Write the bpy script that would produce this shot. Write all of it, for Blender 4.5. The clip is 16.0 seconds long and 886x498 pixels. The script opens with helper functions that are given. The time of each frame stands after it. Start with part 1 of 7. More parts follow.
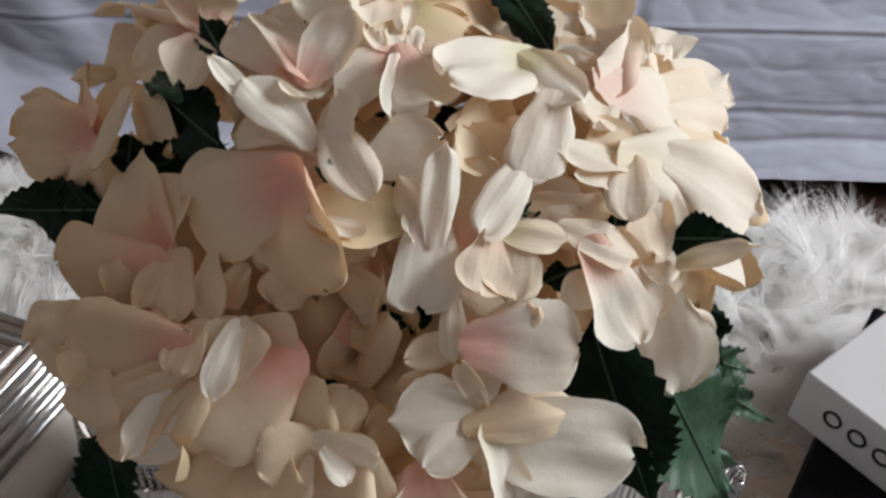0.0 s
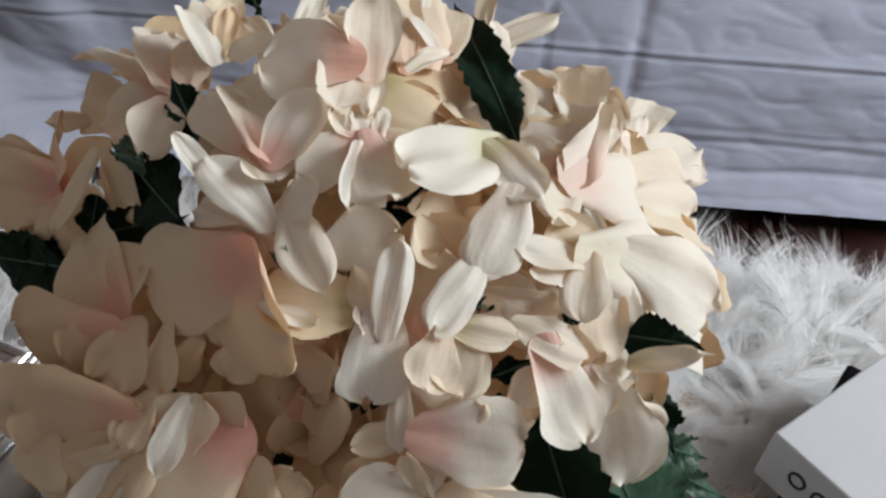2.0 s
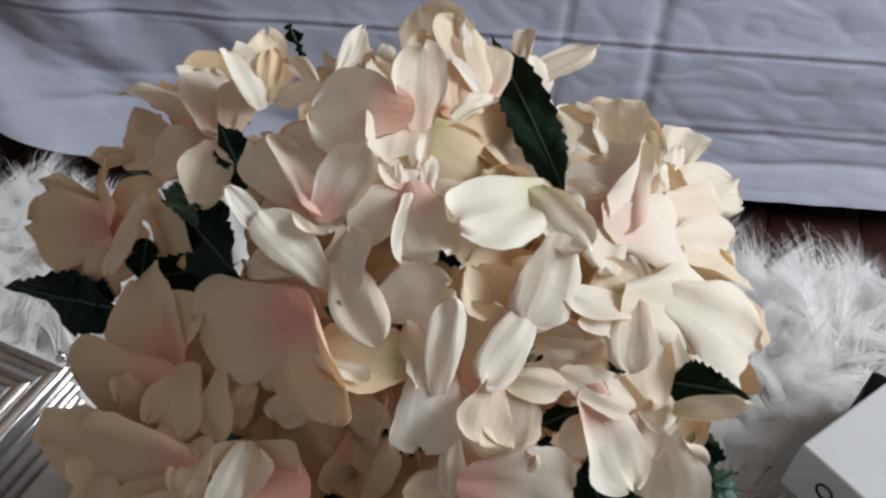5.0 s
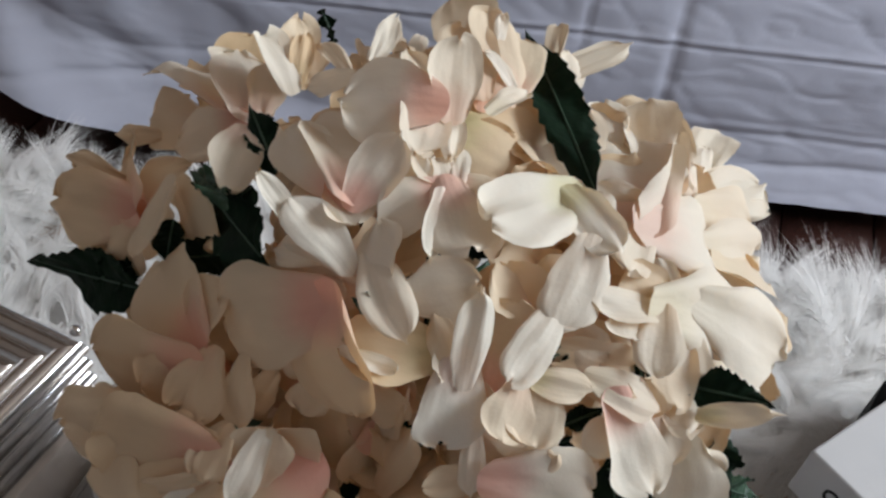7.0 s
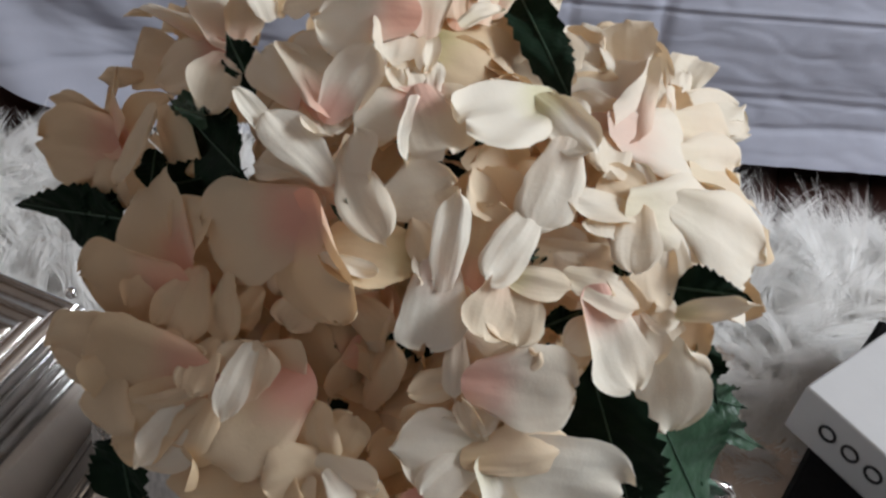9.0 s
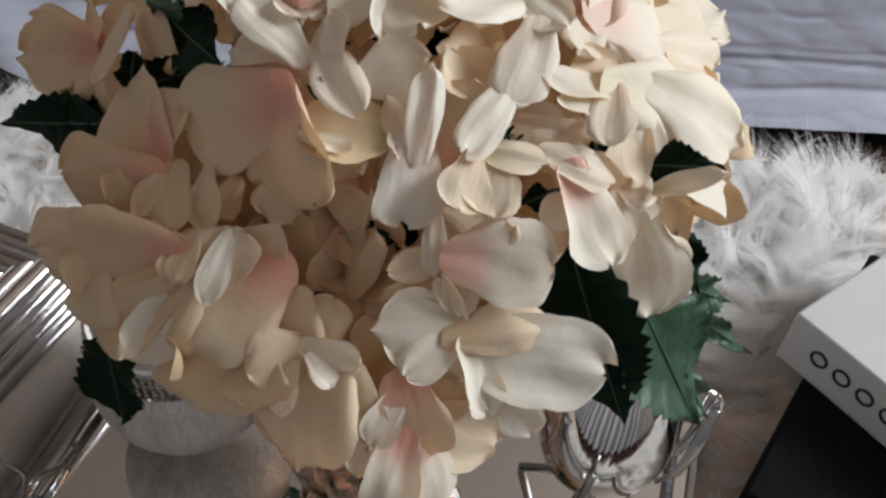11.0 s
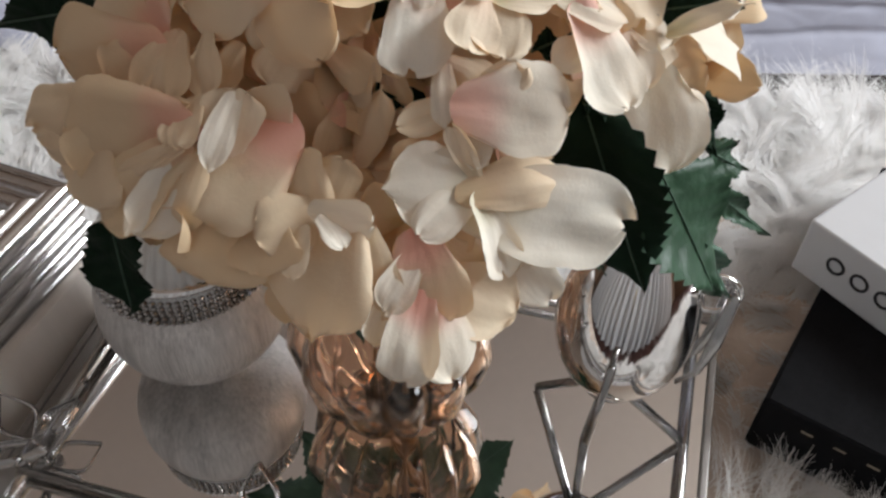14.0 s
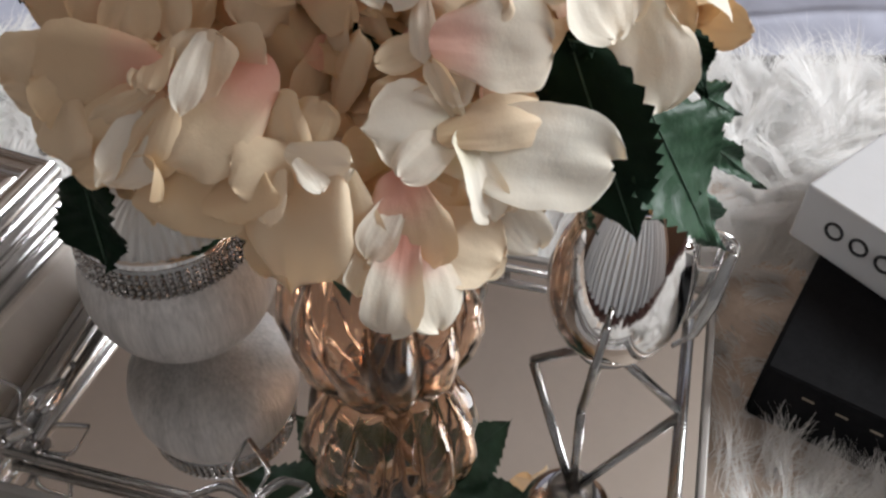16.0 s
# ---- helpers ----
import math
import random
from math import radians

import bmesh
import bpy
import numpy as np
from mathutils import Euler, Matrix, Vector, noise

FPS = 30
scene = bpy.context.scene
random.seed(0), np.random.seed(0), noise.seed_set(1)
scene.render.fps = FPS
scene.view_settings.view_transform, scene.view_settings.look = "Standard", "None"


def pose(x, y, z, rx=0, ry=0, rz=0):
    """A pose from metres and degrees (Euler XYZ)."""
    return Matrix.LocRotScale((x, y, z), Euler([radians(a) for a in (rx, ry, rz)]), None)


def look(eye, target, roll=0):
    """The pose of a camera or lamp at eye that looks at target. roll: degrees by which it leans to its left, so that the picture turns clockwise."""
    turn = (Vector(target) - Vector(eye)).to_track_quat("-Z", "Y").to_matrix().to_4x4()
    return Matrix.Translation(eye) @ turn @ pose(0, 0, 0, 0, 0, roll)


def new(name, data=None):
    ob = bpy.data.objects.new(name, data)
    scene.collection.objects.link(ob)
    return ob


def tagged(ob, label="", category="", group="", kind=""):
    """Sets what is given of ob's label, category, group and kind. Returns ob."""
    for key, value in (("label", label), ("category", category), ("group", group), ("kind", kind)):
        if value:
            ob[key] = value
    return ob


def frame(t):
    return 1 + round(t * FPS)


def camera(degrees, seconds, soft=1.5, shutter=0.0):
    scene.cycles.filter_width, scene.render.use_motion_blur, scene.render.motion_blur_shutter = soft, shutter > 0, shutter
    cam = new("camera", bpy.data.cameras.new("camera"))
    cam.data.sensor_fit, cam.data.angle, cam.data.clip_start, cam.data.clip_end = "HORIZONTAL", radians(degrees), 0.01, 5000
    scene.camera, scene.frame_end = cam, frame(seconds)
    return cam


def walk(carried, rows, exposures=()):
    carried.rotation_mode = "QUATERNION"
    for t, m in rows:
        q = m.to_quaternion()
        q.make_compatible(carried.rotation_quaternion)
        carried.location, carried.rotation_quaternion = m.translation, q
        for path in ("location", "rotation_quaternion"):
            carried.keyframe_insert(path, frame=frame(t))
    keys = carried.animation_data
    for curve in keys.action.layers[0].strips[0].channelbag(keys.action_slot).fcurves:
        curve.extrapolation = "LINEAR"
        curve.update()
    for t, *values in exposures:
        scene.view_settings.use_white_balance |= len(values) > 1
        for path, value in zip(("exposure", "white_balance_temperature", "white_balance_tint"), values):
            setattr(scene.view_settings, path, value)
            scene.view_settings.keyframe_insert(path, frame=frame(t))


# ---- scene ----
cam = camera(52.21, 16.0, soft=2.6, shutter=0.4)
PATH = [
    (0, 0.03308, -0.00325, 0.53753, 47.308, -2.236, 14.547),
    (0.5, 0.03585, 0.00326, 0.54103, 47.021, -2.097, 14.381),
    (1, 0.03741, 0.00899, 0.54669, 46.953, -2.777, 15.022),
    (1.5, 0.03812, 0.01436, 0.55308, 46.856, -3.990, 16.082),
    (2, 0.03967, 0.01942, 0.56135, 46.947, -4.596, 16.512),
    (2.5, 0.04112, 0.02117, 0.56420, 46.905, -4.579, 16.498),
    (3, 0.04170, 0.02305, 0.56637, 46.756, -2.938, 15.089),
    (3.5, 0.03939, 0.02402, 0.56820, 46.425, -2.670, 14.946),
    (4, 0.03338, 0.02475, 0.57242, 46.143, -3.132, 15.556),
    (4.5, 0.02728, 0.02703, 0.58025, 45.901, -3.527, 16.180),
    (7, 0.01394, 0.02801, 0.58131, 44.566, -5.433, 18.856),
    (7.5, 0.01721, 0.02543, 0.57745, 44.424, -5.325, 18.820),
    (8, 0.02096, 0.02180, 0.57544, 44.393, -4.713, 18.244),
    (8.5, 0.02480, 0.01624, 0.57103, 44.302, -4.251, 17.771),
    (9, 0.03010, 0.00928, 0.56475, 44.185, -3.862, 17.495),
    (11.5, 0.04958, -0.02159, 0.53403, 43.462, -2.643, 16.403),
    (12, 0.05110, -0.02853, 0.52673, 43.240, -2.436, 16.293),
    (12.5, 0.05257, -0.03320, 0.51999, 43.081, -2.234, 16.128),
    (13, 0.05293, -0.03645, 0.51521, 43.052, -1.756, 15.659),
    (13.5, 0.05174, -0.03865, 0.50924, 42.941, -1.297, 15.171),
    (14, 0.05261, -0.04043, 0.50368, 42.919, -1.070, 14.974),
    (14.5, 0.05461, -0.04110, 0.49911, 42.927, -0.770, 14.623),
    (15, 0.05689, -0.04202, 0.49412, 42.991, -0.506, 14.336),
    (15.5, 0.05862, -0.04332, 0.48778, 42.924, -0.455, 14.261),
    (16, 0.05932, -0.04483, 0.48270, 42.973, -0.376, 14.136),
]
walk(cam, [(t, pose(x, y, z, rx, ry, rz)) for t, x, y, z, rx, ry, rz in PATH],
     [(0, -0.98, 6600, 12), (1.0, -0.98, 6550, 12), (1.8, -1.00, 6380, 10), (4.5, -1.02, 6380, 10), (9, -1.14, 6500, 11),
      (11.5, -0.94, 6600, 11), (16, -0.66, 6700, 12)])

# ---------------------------------------------------------------- light
world = bpy.data.worlds.new("world")
scene.world = world
world.use_nodes = True
wn = world.node_tree.nodes
sky = wn.new("ShaderNodeTexSky")
sky.sky_type, sky.sun_disc = "NISHITA", False
sky.sun_elevation, sky.sun_rotation = radians(35), radians(150)
world.node_tree.links.new(sky.outputs[0], wn["Background"].inputs[0])
wn["Background"].inputs[1].default_value = 0.1


def area(name, eye, target, w, h, power, colour):
    lamp = bpy.data.lights.new(name, "AREA")
    lamp.shape, lamp.size, lamp.size_y, lamp.energy, lamp.color = "RECTANGLE", w, h, power, colour
    ob = new(name, lamp)
    ob.matrix_world = look(eye, target)
    return ob


EAST = Vector((2.62, 1.25, 1.80))       # middle of the main window, beside the table
WEST = Vector((-2.53, 0.40, 1.20))      # middle of the window across the room
SOUTH = Vector((0.10, -0.80, 0.60))      # middle of the curtained window behind the camera
area("window_daylight", EAST, EAST + Vector((-1, -0.30, -0.50)), 1.9, 1.0, 262, (0.88, 0.945, 1.0))
area("far_window_daylight", WEST, WEST + Vector((1, 0.15, -0.2)), 1.5, 1.3, 11, (1.0, 0.955, 0.89))
area("curtain_daylight", SOUTH, SOUTH + Vector((0, 1, 0)), 1.2, 1.5, 0.22, (1.0, 0.96, 0.90))

# ---------------------------------------------------------------- materials


def material(name, base, rough=0.5, metal=0.0, scale=60.0, amount=0.12, bump=0.0, bump_scale=200.0, second=None, spec=0.5, stretch=(1, 1, 1), fine=None):
    """A surface with colour variation at two scales and a fine relief."""
    m = bpy.data.materials.new(name)
    m.use_nodes = True
    nt = m.node_tree
    b = nt.nodes["Principled BSDF"]
    co = nt.nodes.new("ShaderNodeTexCoord")
    mp = nt.nodes.new("ShaderNodeMapping")
    mp.inputs["Scale"].default_value = stretch
    nt.links.new(co.outputs["Object"], mp.inputs[0])
    n1, n2 = nt.nodes.new("ShaderNodeTexNoise"), nt.nodes.new("ShaderNodeTexNoise")
    n1.inputs["Scale"].default_value, n1.inputs["Detail"].default_value = scale, 6
    n2.inputs["Scale"].default_value, n2.inputs["Detail"].default_value = scale * 0.13, 3
    for n in (n1, n2):
        nt.links.new(mp.outputs[0], n.inputs["Vector"])
    add = nt.nodes.new("ShaderNodeMath")
    add.operation = "ADD"
    nt.links.new(n1.outputs[0], add.inputs[0])
    nt.links.new(n2.outputs[0], add.inputs[1])
    ramp = nt.nodes.new("ShaderNodeMapRange")
    ramp.inputs["From Min"].default_value, ramp.inputs["From Max"].default_value = 0.65, 1.35
    nt.links.new(add.outputs[0], ramp.inputs[0])
    mix = nt.nodes.new("ShaderNodeMix")
    mix.data_type = "RGBA"
    low = second or tuple(c * (1 - amount) for c in base)
    high = base if second else tuple(min(1, c * (1 + amount)) for c in base)
    mix.inputs["A"].default_value, mix.inputs["B"].default_value = (*low, 1), (*high, 1)
    nt.links.new(ramp.outputs[0], mix.inputs["Factor"])
    nt.links.new(mix.outputs["Result"], b.inputs["Base Color"])
    b.inputs["Roughness"].default_value, b.inputs["Metallic"].default_value = rough, metal
    b.inputs["Specular IOR Level"].default_value = spec
    if bump:
        n3, bp = nt.nodes.new("ShaderNodeTexNoise"), nt.nodes.new("ShaderNodeBump")
        n3.inputs["Scale"].default_value, n3.inputs["Detail"].default_value = bump_scale, 5
        nt.links.new(mp.outputs[0], n3.inputs["Vector"])
        nt.links.new(n3.outputs[0], bp.inputs["Height"])
        bp.inputs["Strength"].default_value, bp.inputs["Distance"].default_value = bump, 0.002
        nt.links.new(bp.outputs[0], b.inputs["Normal"])
    return m


def petal_material():
    """Cream cloth petals; pink or green dye at the base, by the object's colour (red: pink, green: green, blue:
    whiteness, which also carries light and shade).
    """
    m = bpy.data.materials.new("petal_cloth")
    m.use_nodes = True
    nt = m.node_tree
    L, N = nt.links.new, nt.nodes.new
    b, out = nt.nodes["Principled BSDF"], nt.nodes["Material Output"]
    uv, info, sep, split = N("ShaderNodeUVMap"), N("ShaderNodeObjectInfo"), N("ShaderNodeSeparateXYZ"), N("ShaderNodeSeparateColor")
    uv.uv_map = "along"
    L(uv.outputs[0], sep.inputs[0])
    L(info.outputs["Color"], split.inputs[0])
    noise_a = N("ShaderNodeTexNoise")
    noise_a.inputs["Scale"].default_value, noise_a.inputs["Detail"].default_value = 70, 4
    co = N("ShaderNodeTexCoord")
    L(co.outputs["Object"], noise_a.inputs["Vector"])
    wob = N("ShaderNodeMath")
    wob.operation = "MULTIPLY_ADD"
    wob.inputs[1].default_value, wob.inputs[2].default_value = 0.30, -0.15
    L(noise_a.outputs[0], wob.inputs[0])
    off, side, reach = N("ShaderNodeMath"), N("ShaderNodeMath"), N("ShaderNodeCombineXYZ")
    off.operation, side.operation = "SUBTRACT", "MULTIPLY"
    off.inputs[1].default_value, side.inputs[1].default_value = 0.5, 0.75
    L(sep.outputs["X"], off.inputs[0])
    L(off.outputs[0], side.inputs[0])
    L(side.outputs[0], reach.inputs[0])
    L(sep.outputs["Y"], reach.inputs[1])
    far = N("ShaderNodeVectorMath")
    far.operation = "LENGTH"
    L(reach.outputs[0], far.inputs[0])
    v = N("ShaderNodeMath")
    v.operation = "ADD"
    L(far.outputs["Value"], v.inputs[0])
    L(wob.outputs[0], v.inputs[1])
    dye = N("ShaderNodeMapRange")
    dye.interpolation_type = "SMOOTHSTEP"
    dye.inputs["From Min"].default_value, dye.inputs["From Max"].default_value = 0.12, 0.54
    dye.inputs["To Min"].default_value, dye.inputs["To Max"].default_value = 1.0, 0.0
    L(v.outputs[0], dye.inputs[0])
    # light and shade put into colour: tan for shaded petals, white for lit ones
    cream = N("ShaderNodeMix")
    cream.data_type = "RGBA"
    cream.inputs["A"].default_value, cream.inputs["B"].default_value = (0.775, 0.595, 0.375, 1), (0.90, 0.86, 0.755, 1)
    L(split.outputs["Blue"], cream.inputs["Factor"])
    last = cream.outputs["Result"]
    for channel, dyed in (("Red", (0.84, 0.43, 0.34, 1)), ("Green", (0.62, 0.60, 0.28, 1))):
        amount, mix = N("ShaderNodeMath"), N("ShaderNodeMix")
        amount.operation, mix.data_type = "MULTIPLY", "RGBA"
        L(dye.outputs[0], amount.inputs[0])
        L(split.outputs[channel], amount.inputs[1])
        L(amount.outputs[0], mix.inputs["Factor"])
        L(last, mix.inputs["A"])
        mix.inputs["B"].default_value = dyed
        last = mix.outputs["Result"]
    L(last, b.inputs["Base Color"])
    b.inputs["Roughness"].default_value = 0.62
    b.inputs["Specular IOR Level"].default_value = 0.28
    # pressed veins that run from base to rim, and a fine weave
    wave = N("ShaderNodeTexWave")
    wave.bands_direction = "X"
    wave.inputs["Scale"].default_value, wave.inputs["Distortion"].default_value, wave.inputs["Detail"].default_value = 2.2, 5.0, 3
    L(uv.outputs[0], wave.inputs["Vector"])
    weave = N("ShaderNodeTexNoise")
    weave.inputs["Scale"].default_value = 900
    L(co.outputs["Object"], weave.inputs["Vector"])
    b1, b2 = N("ShaderNodeBump"), N("ShaderNodeBump")
    b1.inputs["Strength"].default_value, b1.inputs["Distance"].default_value = 0.065, 0.0008
    b2.inputs["Strength"].default_value, b2.inputs["Distance"].default_value = 0.25, 0.0004
    L(wave.outputs["Fac"], b1.inputs["Height"])
    L(weave.outputs[0], b2.inputs["Height"])
    L(b1.outputs[0], b2.inputs["Normal"])
    crumple, b3 = N("ShaderNodeTexNoise"), N("ShaderNodeBump")
    crumple.inputs["Scale"].default_value, crumple.inputs["Detail"].default_value = 75, 2
    b3.inputs["Strength"].default_value, b3.inputs["Distance"].default_value = 0.34, 0.0022
    L(co.outputs["Object"], crumple.inputs["Vector"])
    L(crumple.outputs[0], b3.inputs["Height"])
    L(b2.outputs[0], b3.inputs["Normal"])
    L(b3.outputs[0], b.inputs["Normal"])
    trans, mixs = N("ShaderNodeBsdfTranslucent"), N("ShaderNodeMixShader")
    warm = N("ShaderNodeMix")
    warm.data_type, warm.blend_type = "RGBA", "MULTIPLY"
    warm.inputs["Factor"].default_value, warm.inputs["B"].default_value = 1.0, (1.0, 0.72, 0.46, 1)
    L(last, warm.inputs["A"])
    L(warm.outputs["Result"], trans.inputs[0])
    mixs.inputs[0].default_value = 0.26
    L(b.outputs[0], mixs.inputs[1])
    L(trans.outputs[0], mixs.inputs[2])
    L(mixs.outputs[0], out.inputs[0])
    return m


def glass(name, colour, rough=0.02, ior=1.45, metal=0.0):
    m = bpy.data.materials.new(name)
    m.use_nodes = True
    b = m.node_tree.nodes["Principled BSDF"]
    b.inputs["Base Color"].default_value = (*colour, 1)
    b.inputs["Roughness"].default_value, b.inputs["IOR"].default_value = rough, ior
    b.inputs["Transmission Weight"].default_value, b.inputs["Metallic"].default_value = 1.0, metal
    return m


PETAL = petal_material()
# one green leaf cloth, its shade and light put into near-black and lit copies
LEAF_SHADED = material("leaf_cloth_shaded", (0.010, 0.027, 0.013), 0.65, spec=0.1, scale=90, second=(0.004, 0.011, 0.006), bump=0.5, bump_scale=160)
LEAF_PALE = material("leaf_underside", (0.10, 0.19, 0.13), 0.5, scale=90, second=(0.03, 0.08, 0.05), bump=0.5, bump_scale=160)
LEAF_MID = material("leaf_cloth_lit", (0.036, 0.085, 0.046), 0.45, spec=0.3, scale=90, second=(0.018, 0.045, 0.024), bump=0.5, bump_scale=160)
RIB = material("leaf_rib", (0.035, 0.075, 0.045), 0.5, scale=90, amount=0.2)
STEM = material("stem_wrap", (0.30, 0.19, 0.10), 0.45, scale=120, amount=0.3)
STAMEN = material("stamen_cream", (0.60, 0.40, 0.28), 0.5, scale=300, amount=0.2)
CHROME = material("chrome", (0.78, 0.76, 0.74), 0.12, 1.0, scale=40, amount=0.06)
CHROME_SMOOTH = material("polished_silver", (0.86, 0.84, 0.82), 0.045, 1.0, scale=20, amount=0.03)
STEEL = material("brushed_steel_wire", (0.42, 0.41, 0.40), 0.22, 1.0, scale=80, amount=0.2, bump=0.15, bump_scale=400)
MIRROR = material("mirror_glass", (0.88, 0.87, 0.86), 0.015, 1.0, scale=6, amount=0.02)
SILVER_LEAF = material("silvered_moulding", (0.93, 0.92, 0.91), 0.20, 1.0, scale=40, amount=0.12, bump=0.12, bump_scale=90)
PEARL = material("pearl_lacquer", (0.60, 0.575, 0.555), 0.40, 0.25, scale=420, amount=0.30, bump=0.55, bump_scale=700, stretch=(1, 1, 0.05))
PEARL_LID = material("pearl_ribbed_lid", (0.62, 0.60, 0.57), 0.30, 0.35, scale=60, amount=0.08)
CRYSTAL = material("rhinestone", (0.42, 0.40, 0.38), 0.12, 0.9, scale=400, amount=0.3)
AMBER = glass("amber_lustre_glass", (1.0, 0.805, 0.66), 0.02, 1.45, 0.0)
SHEET = material("silver_grey_satin", (0.475, 0.49, 0.583), 0.33, scale=14, amount=0.06, bump=0.2, bump_scale=40)
FLOOR = material("dark_floor_wood", (0.045, 0.018, 0.014), 0.4, scale=20, amount=0.3, stretch=(1, 8, 1), bump=0.2)
WALL = material("wall_paint", (0.16, 0.095, 0.06), 0.8, scale=30, amount=0.03, bump=0.1)
CEIL = material("ceiling_paint", (0.60, 0.51, 0.43), 0.85, scale=30, amount=0.03, bump=0.1)
TABLE = material("table_wood", (0.55, 0.50, 0.44), 0.5, scale=30, amount=0.15, stretch=(6, 1, 1), bump=0.2)
SKIN = material("fur_backing", (0.74, 0.63, 0.54), 0.9, scale=40, second=(0.60, 0.49, 0.41), bump=1.0, bump_scale=120)
BOX_WHITE = material("white_card", (0.60, 0.60, 0.61), 0.45, scale=40, amount=0.03, bump=0.08)
BOX_BLACK = material("black_cloth_cover", (0.008, 0.008, 0.009), 0.75, scale=300, amount=0.4, spec=0.08, bump=0.15, bump_scale=900)
PAGES = material("paper_edge", (0.70, 0.67, 0.60), 0.8, scale=200, amount=0.15, stretch=(1, 1, 12))
INK = material("black_ink", (0.01, 0.01, 0.012), 0.4)
GILT = material("gilt_print", (0.34, 0.29, 0.22), 0.45, 0.4)
PLINTH = material("plinth_lacquer", (0.82, 0.755, 0.69), 0.5, scale=40, amount=0.10, bump=0.2, bump_scale=120, stretch=(1, 1, 0.2))
DULL_EDGE = material("dull_tray_edge", (0.30, 0.28, 0.265), 0.55, 0.5, scale=60, amount=0.15, bump=0.1)
CURTAIN = material("white_curtain", (0.62, 0.62, 0.62), 0.8, scale=40, amount=0.04)
ct = CURTAIN.node_tree
thin, both = ct.nodes.new("ShaderNodeBsdfTranslucent"), ct.nodes.new("ShaderNodeMixShader")
thin.inputs[0].default_value, both.inputs[0].default_value = (0.8, 0.8, 0.8, 1), 0.5
ct.links.new(ct.nodes["Principled BSDF"].outputs[0], both.inputs[1])
ct.links.new(thin.outputs[0], both.inputs[2])
ct.links.new(both.outputs[0], ct.nodes["Material Output"].inputs[0])
PHOTO = material("photo_print_grey", (0.35, 0.34, 0.33), 0.2, scale=12, amount=0.4)


def fur_material():
    m = bpy.data.materials.new("white_fur")
    m.use_nodes = True
    nt = m.node_tree
    b = nt.nodes["Principled BSDF"]
    geo, mix = nt.nodes.new("ShaderNodeNewGeometry"), nt.nodes.new("ShaderNodeMix")
    mix.data_type = "RGBA"
    mix.inputs["A"].default_value, mix.inputs["B"].default_value = (0.98, 0.975, 0.965, 1), (0.95, 0.93, 0.91, 1)
    nt.links.new(geo.outputs["Random Per Island"], mix.inputs["Factor"])
    nt.links.new(mix.outputs["Result"], b.inputs["Base Color"])
    b.inputs["Roughness"].default_value = 0.55
    tr, ms = nt.nodes.new("ShaderNodeBsdfTranslucent"), nt.nodes.new("ShaderNodeMixShader")
    nt.links.new(mix.outputs["Result"], tr.inputs[0])
    ms.inputs[0].default_value = 0.48
    # fine hair shades as the coat's surface does, not as flat ribbons
    up = nt.nodes.new("ShaderNodeCombineXYZ")
    up.inputs[0].default_value, up.inputs[1].default_value, up.inputs[2].default_value = 0.38, -0.12, 0.92
    half, both_n = nt.nodes.new("ShaderNodeVectorMath"), nt.nodes.new("ShaderNodeVectorMath")
    half.operation, both_n.operation = "SCALE", "ADD"
    half.inputs["Scale"].default_value = 1.0
    nt.links.new(geo.outputs["Normal"], half.inputs[0])
    nt.links.new(half.outputs[0], both_n.inputs[0])
    nt.links.new(up.outputs[0], both_n.inputs[1])
    nt.links.new(both_n.outputs[0], b.inputs["Normal"])
    nt.links.new(b.outputs[0], ms.inputs[1])
    nt.links.new(tr.outputs[0], ms.inputs[2])
    nt.links.new(ms.outputs[0], nt.nodes["Material Output"].inputs[0])
    return m


FUR = fur_material()

# ---------------------------------------------------------------- building helpers


def mesh_of(bm, name, mat, smooth=True):
    me = bpy.data.meshes.new(name)
    bm.to_mesh(me)
    bm.free()
    for p in me.polygons:
        p.use_smooth = smooth
    me.materials.append(mat)
    return me


def part(name, bm, mat, parent, label="", smooth=True):
    ob = new(name, mesh_of(bm, name, mat, smooth))
    ob.parent = parent
    if label:
        ob["label"] = label
    return ob


def thing(name, at, label, category, group="", kind="", turn=(0, 0, 0)):
    ob = new(name)
    ob.empty_display_size = 0.02
    ob.matrix_basis = pose(*at, *turn)
    return tagged(ob, label, category, group, kind)


def box(x0, x1, y0, y1, z0, z1, bevel=0.0, segs=2):
    bm = bmesh.new()
    bmesh.ops.create_cube(bm, size=1)
    bmesh.ops.scale(bm, vec=(x1 - x0, y1 - y0, z1 - z0), verts=bm.verts)
    bmesh.ops.translate(bm, vec=((x0 + x1) / 2, (y0 + y1) / 2, (z0 + z1) / 2), verts=bm.verts)
    if bevel:
        bmesh.ops.bevel(bm, geom=bm.edges[:], offset=bevel, segments=segs, profile=0.7, affect="EDGES")
    return bm


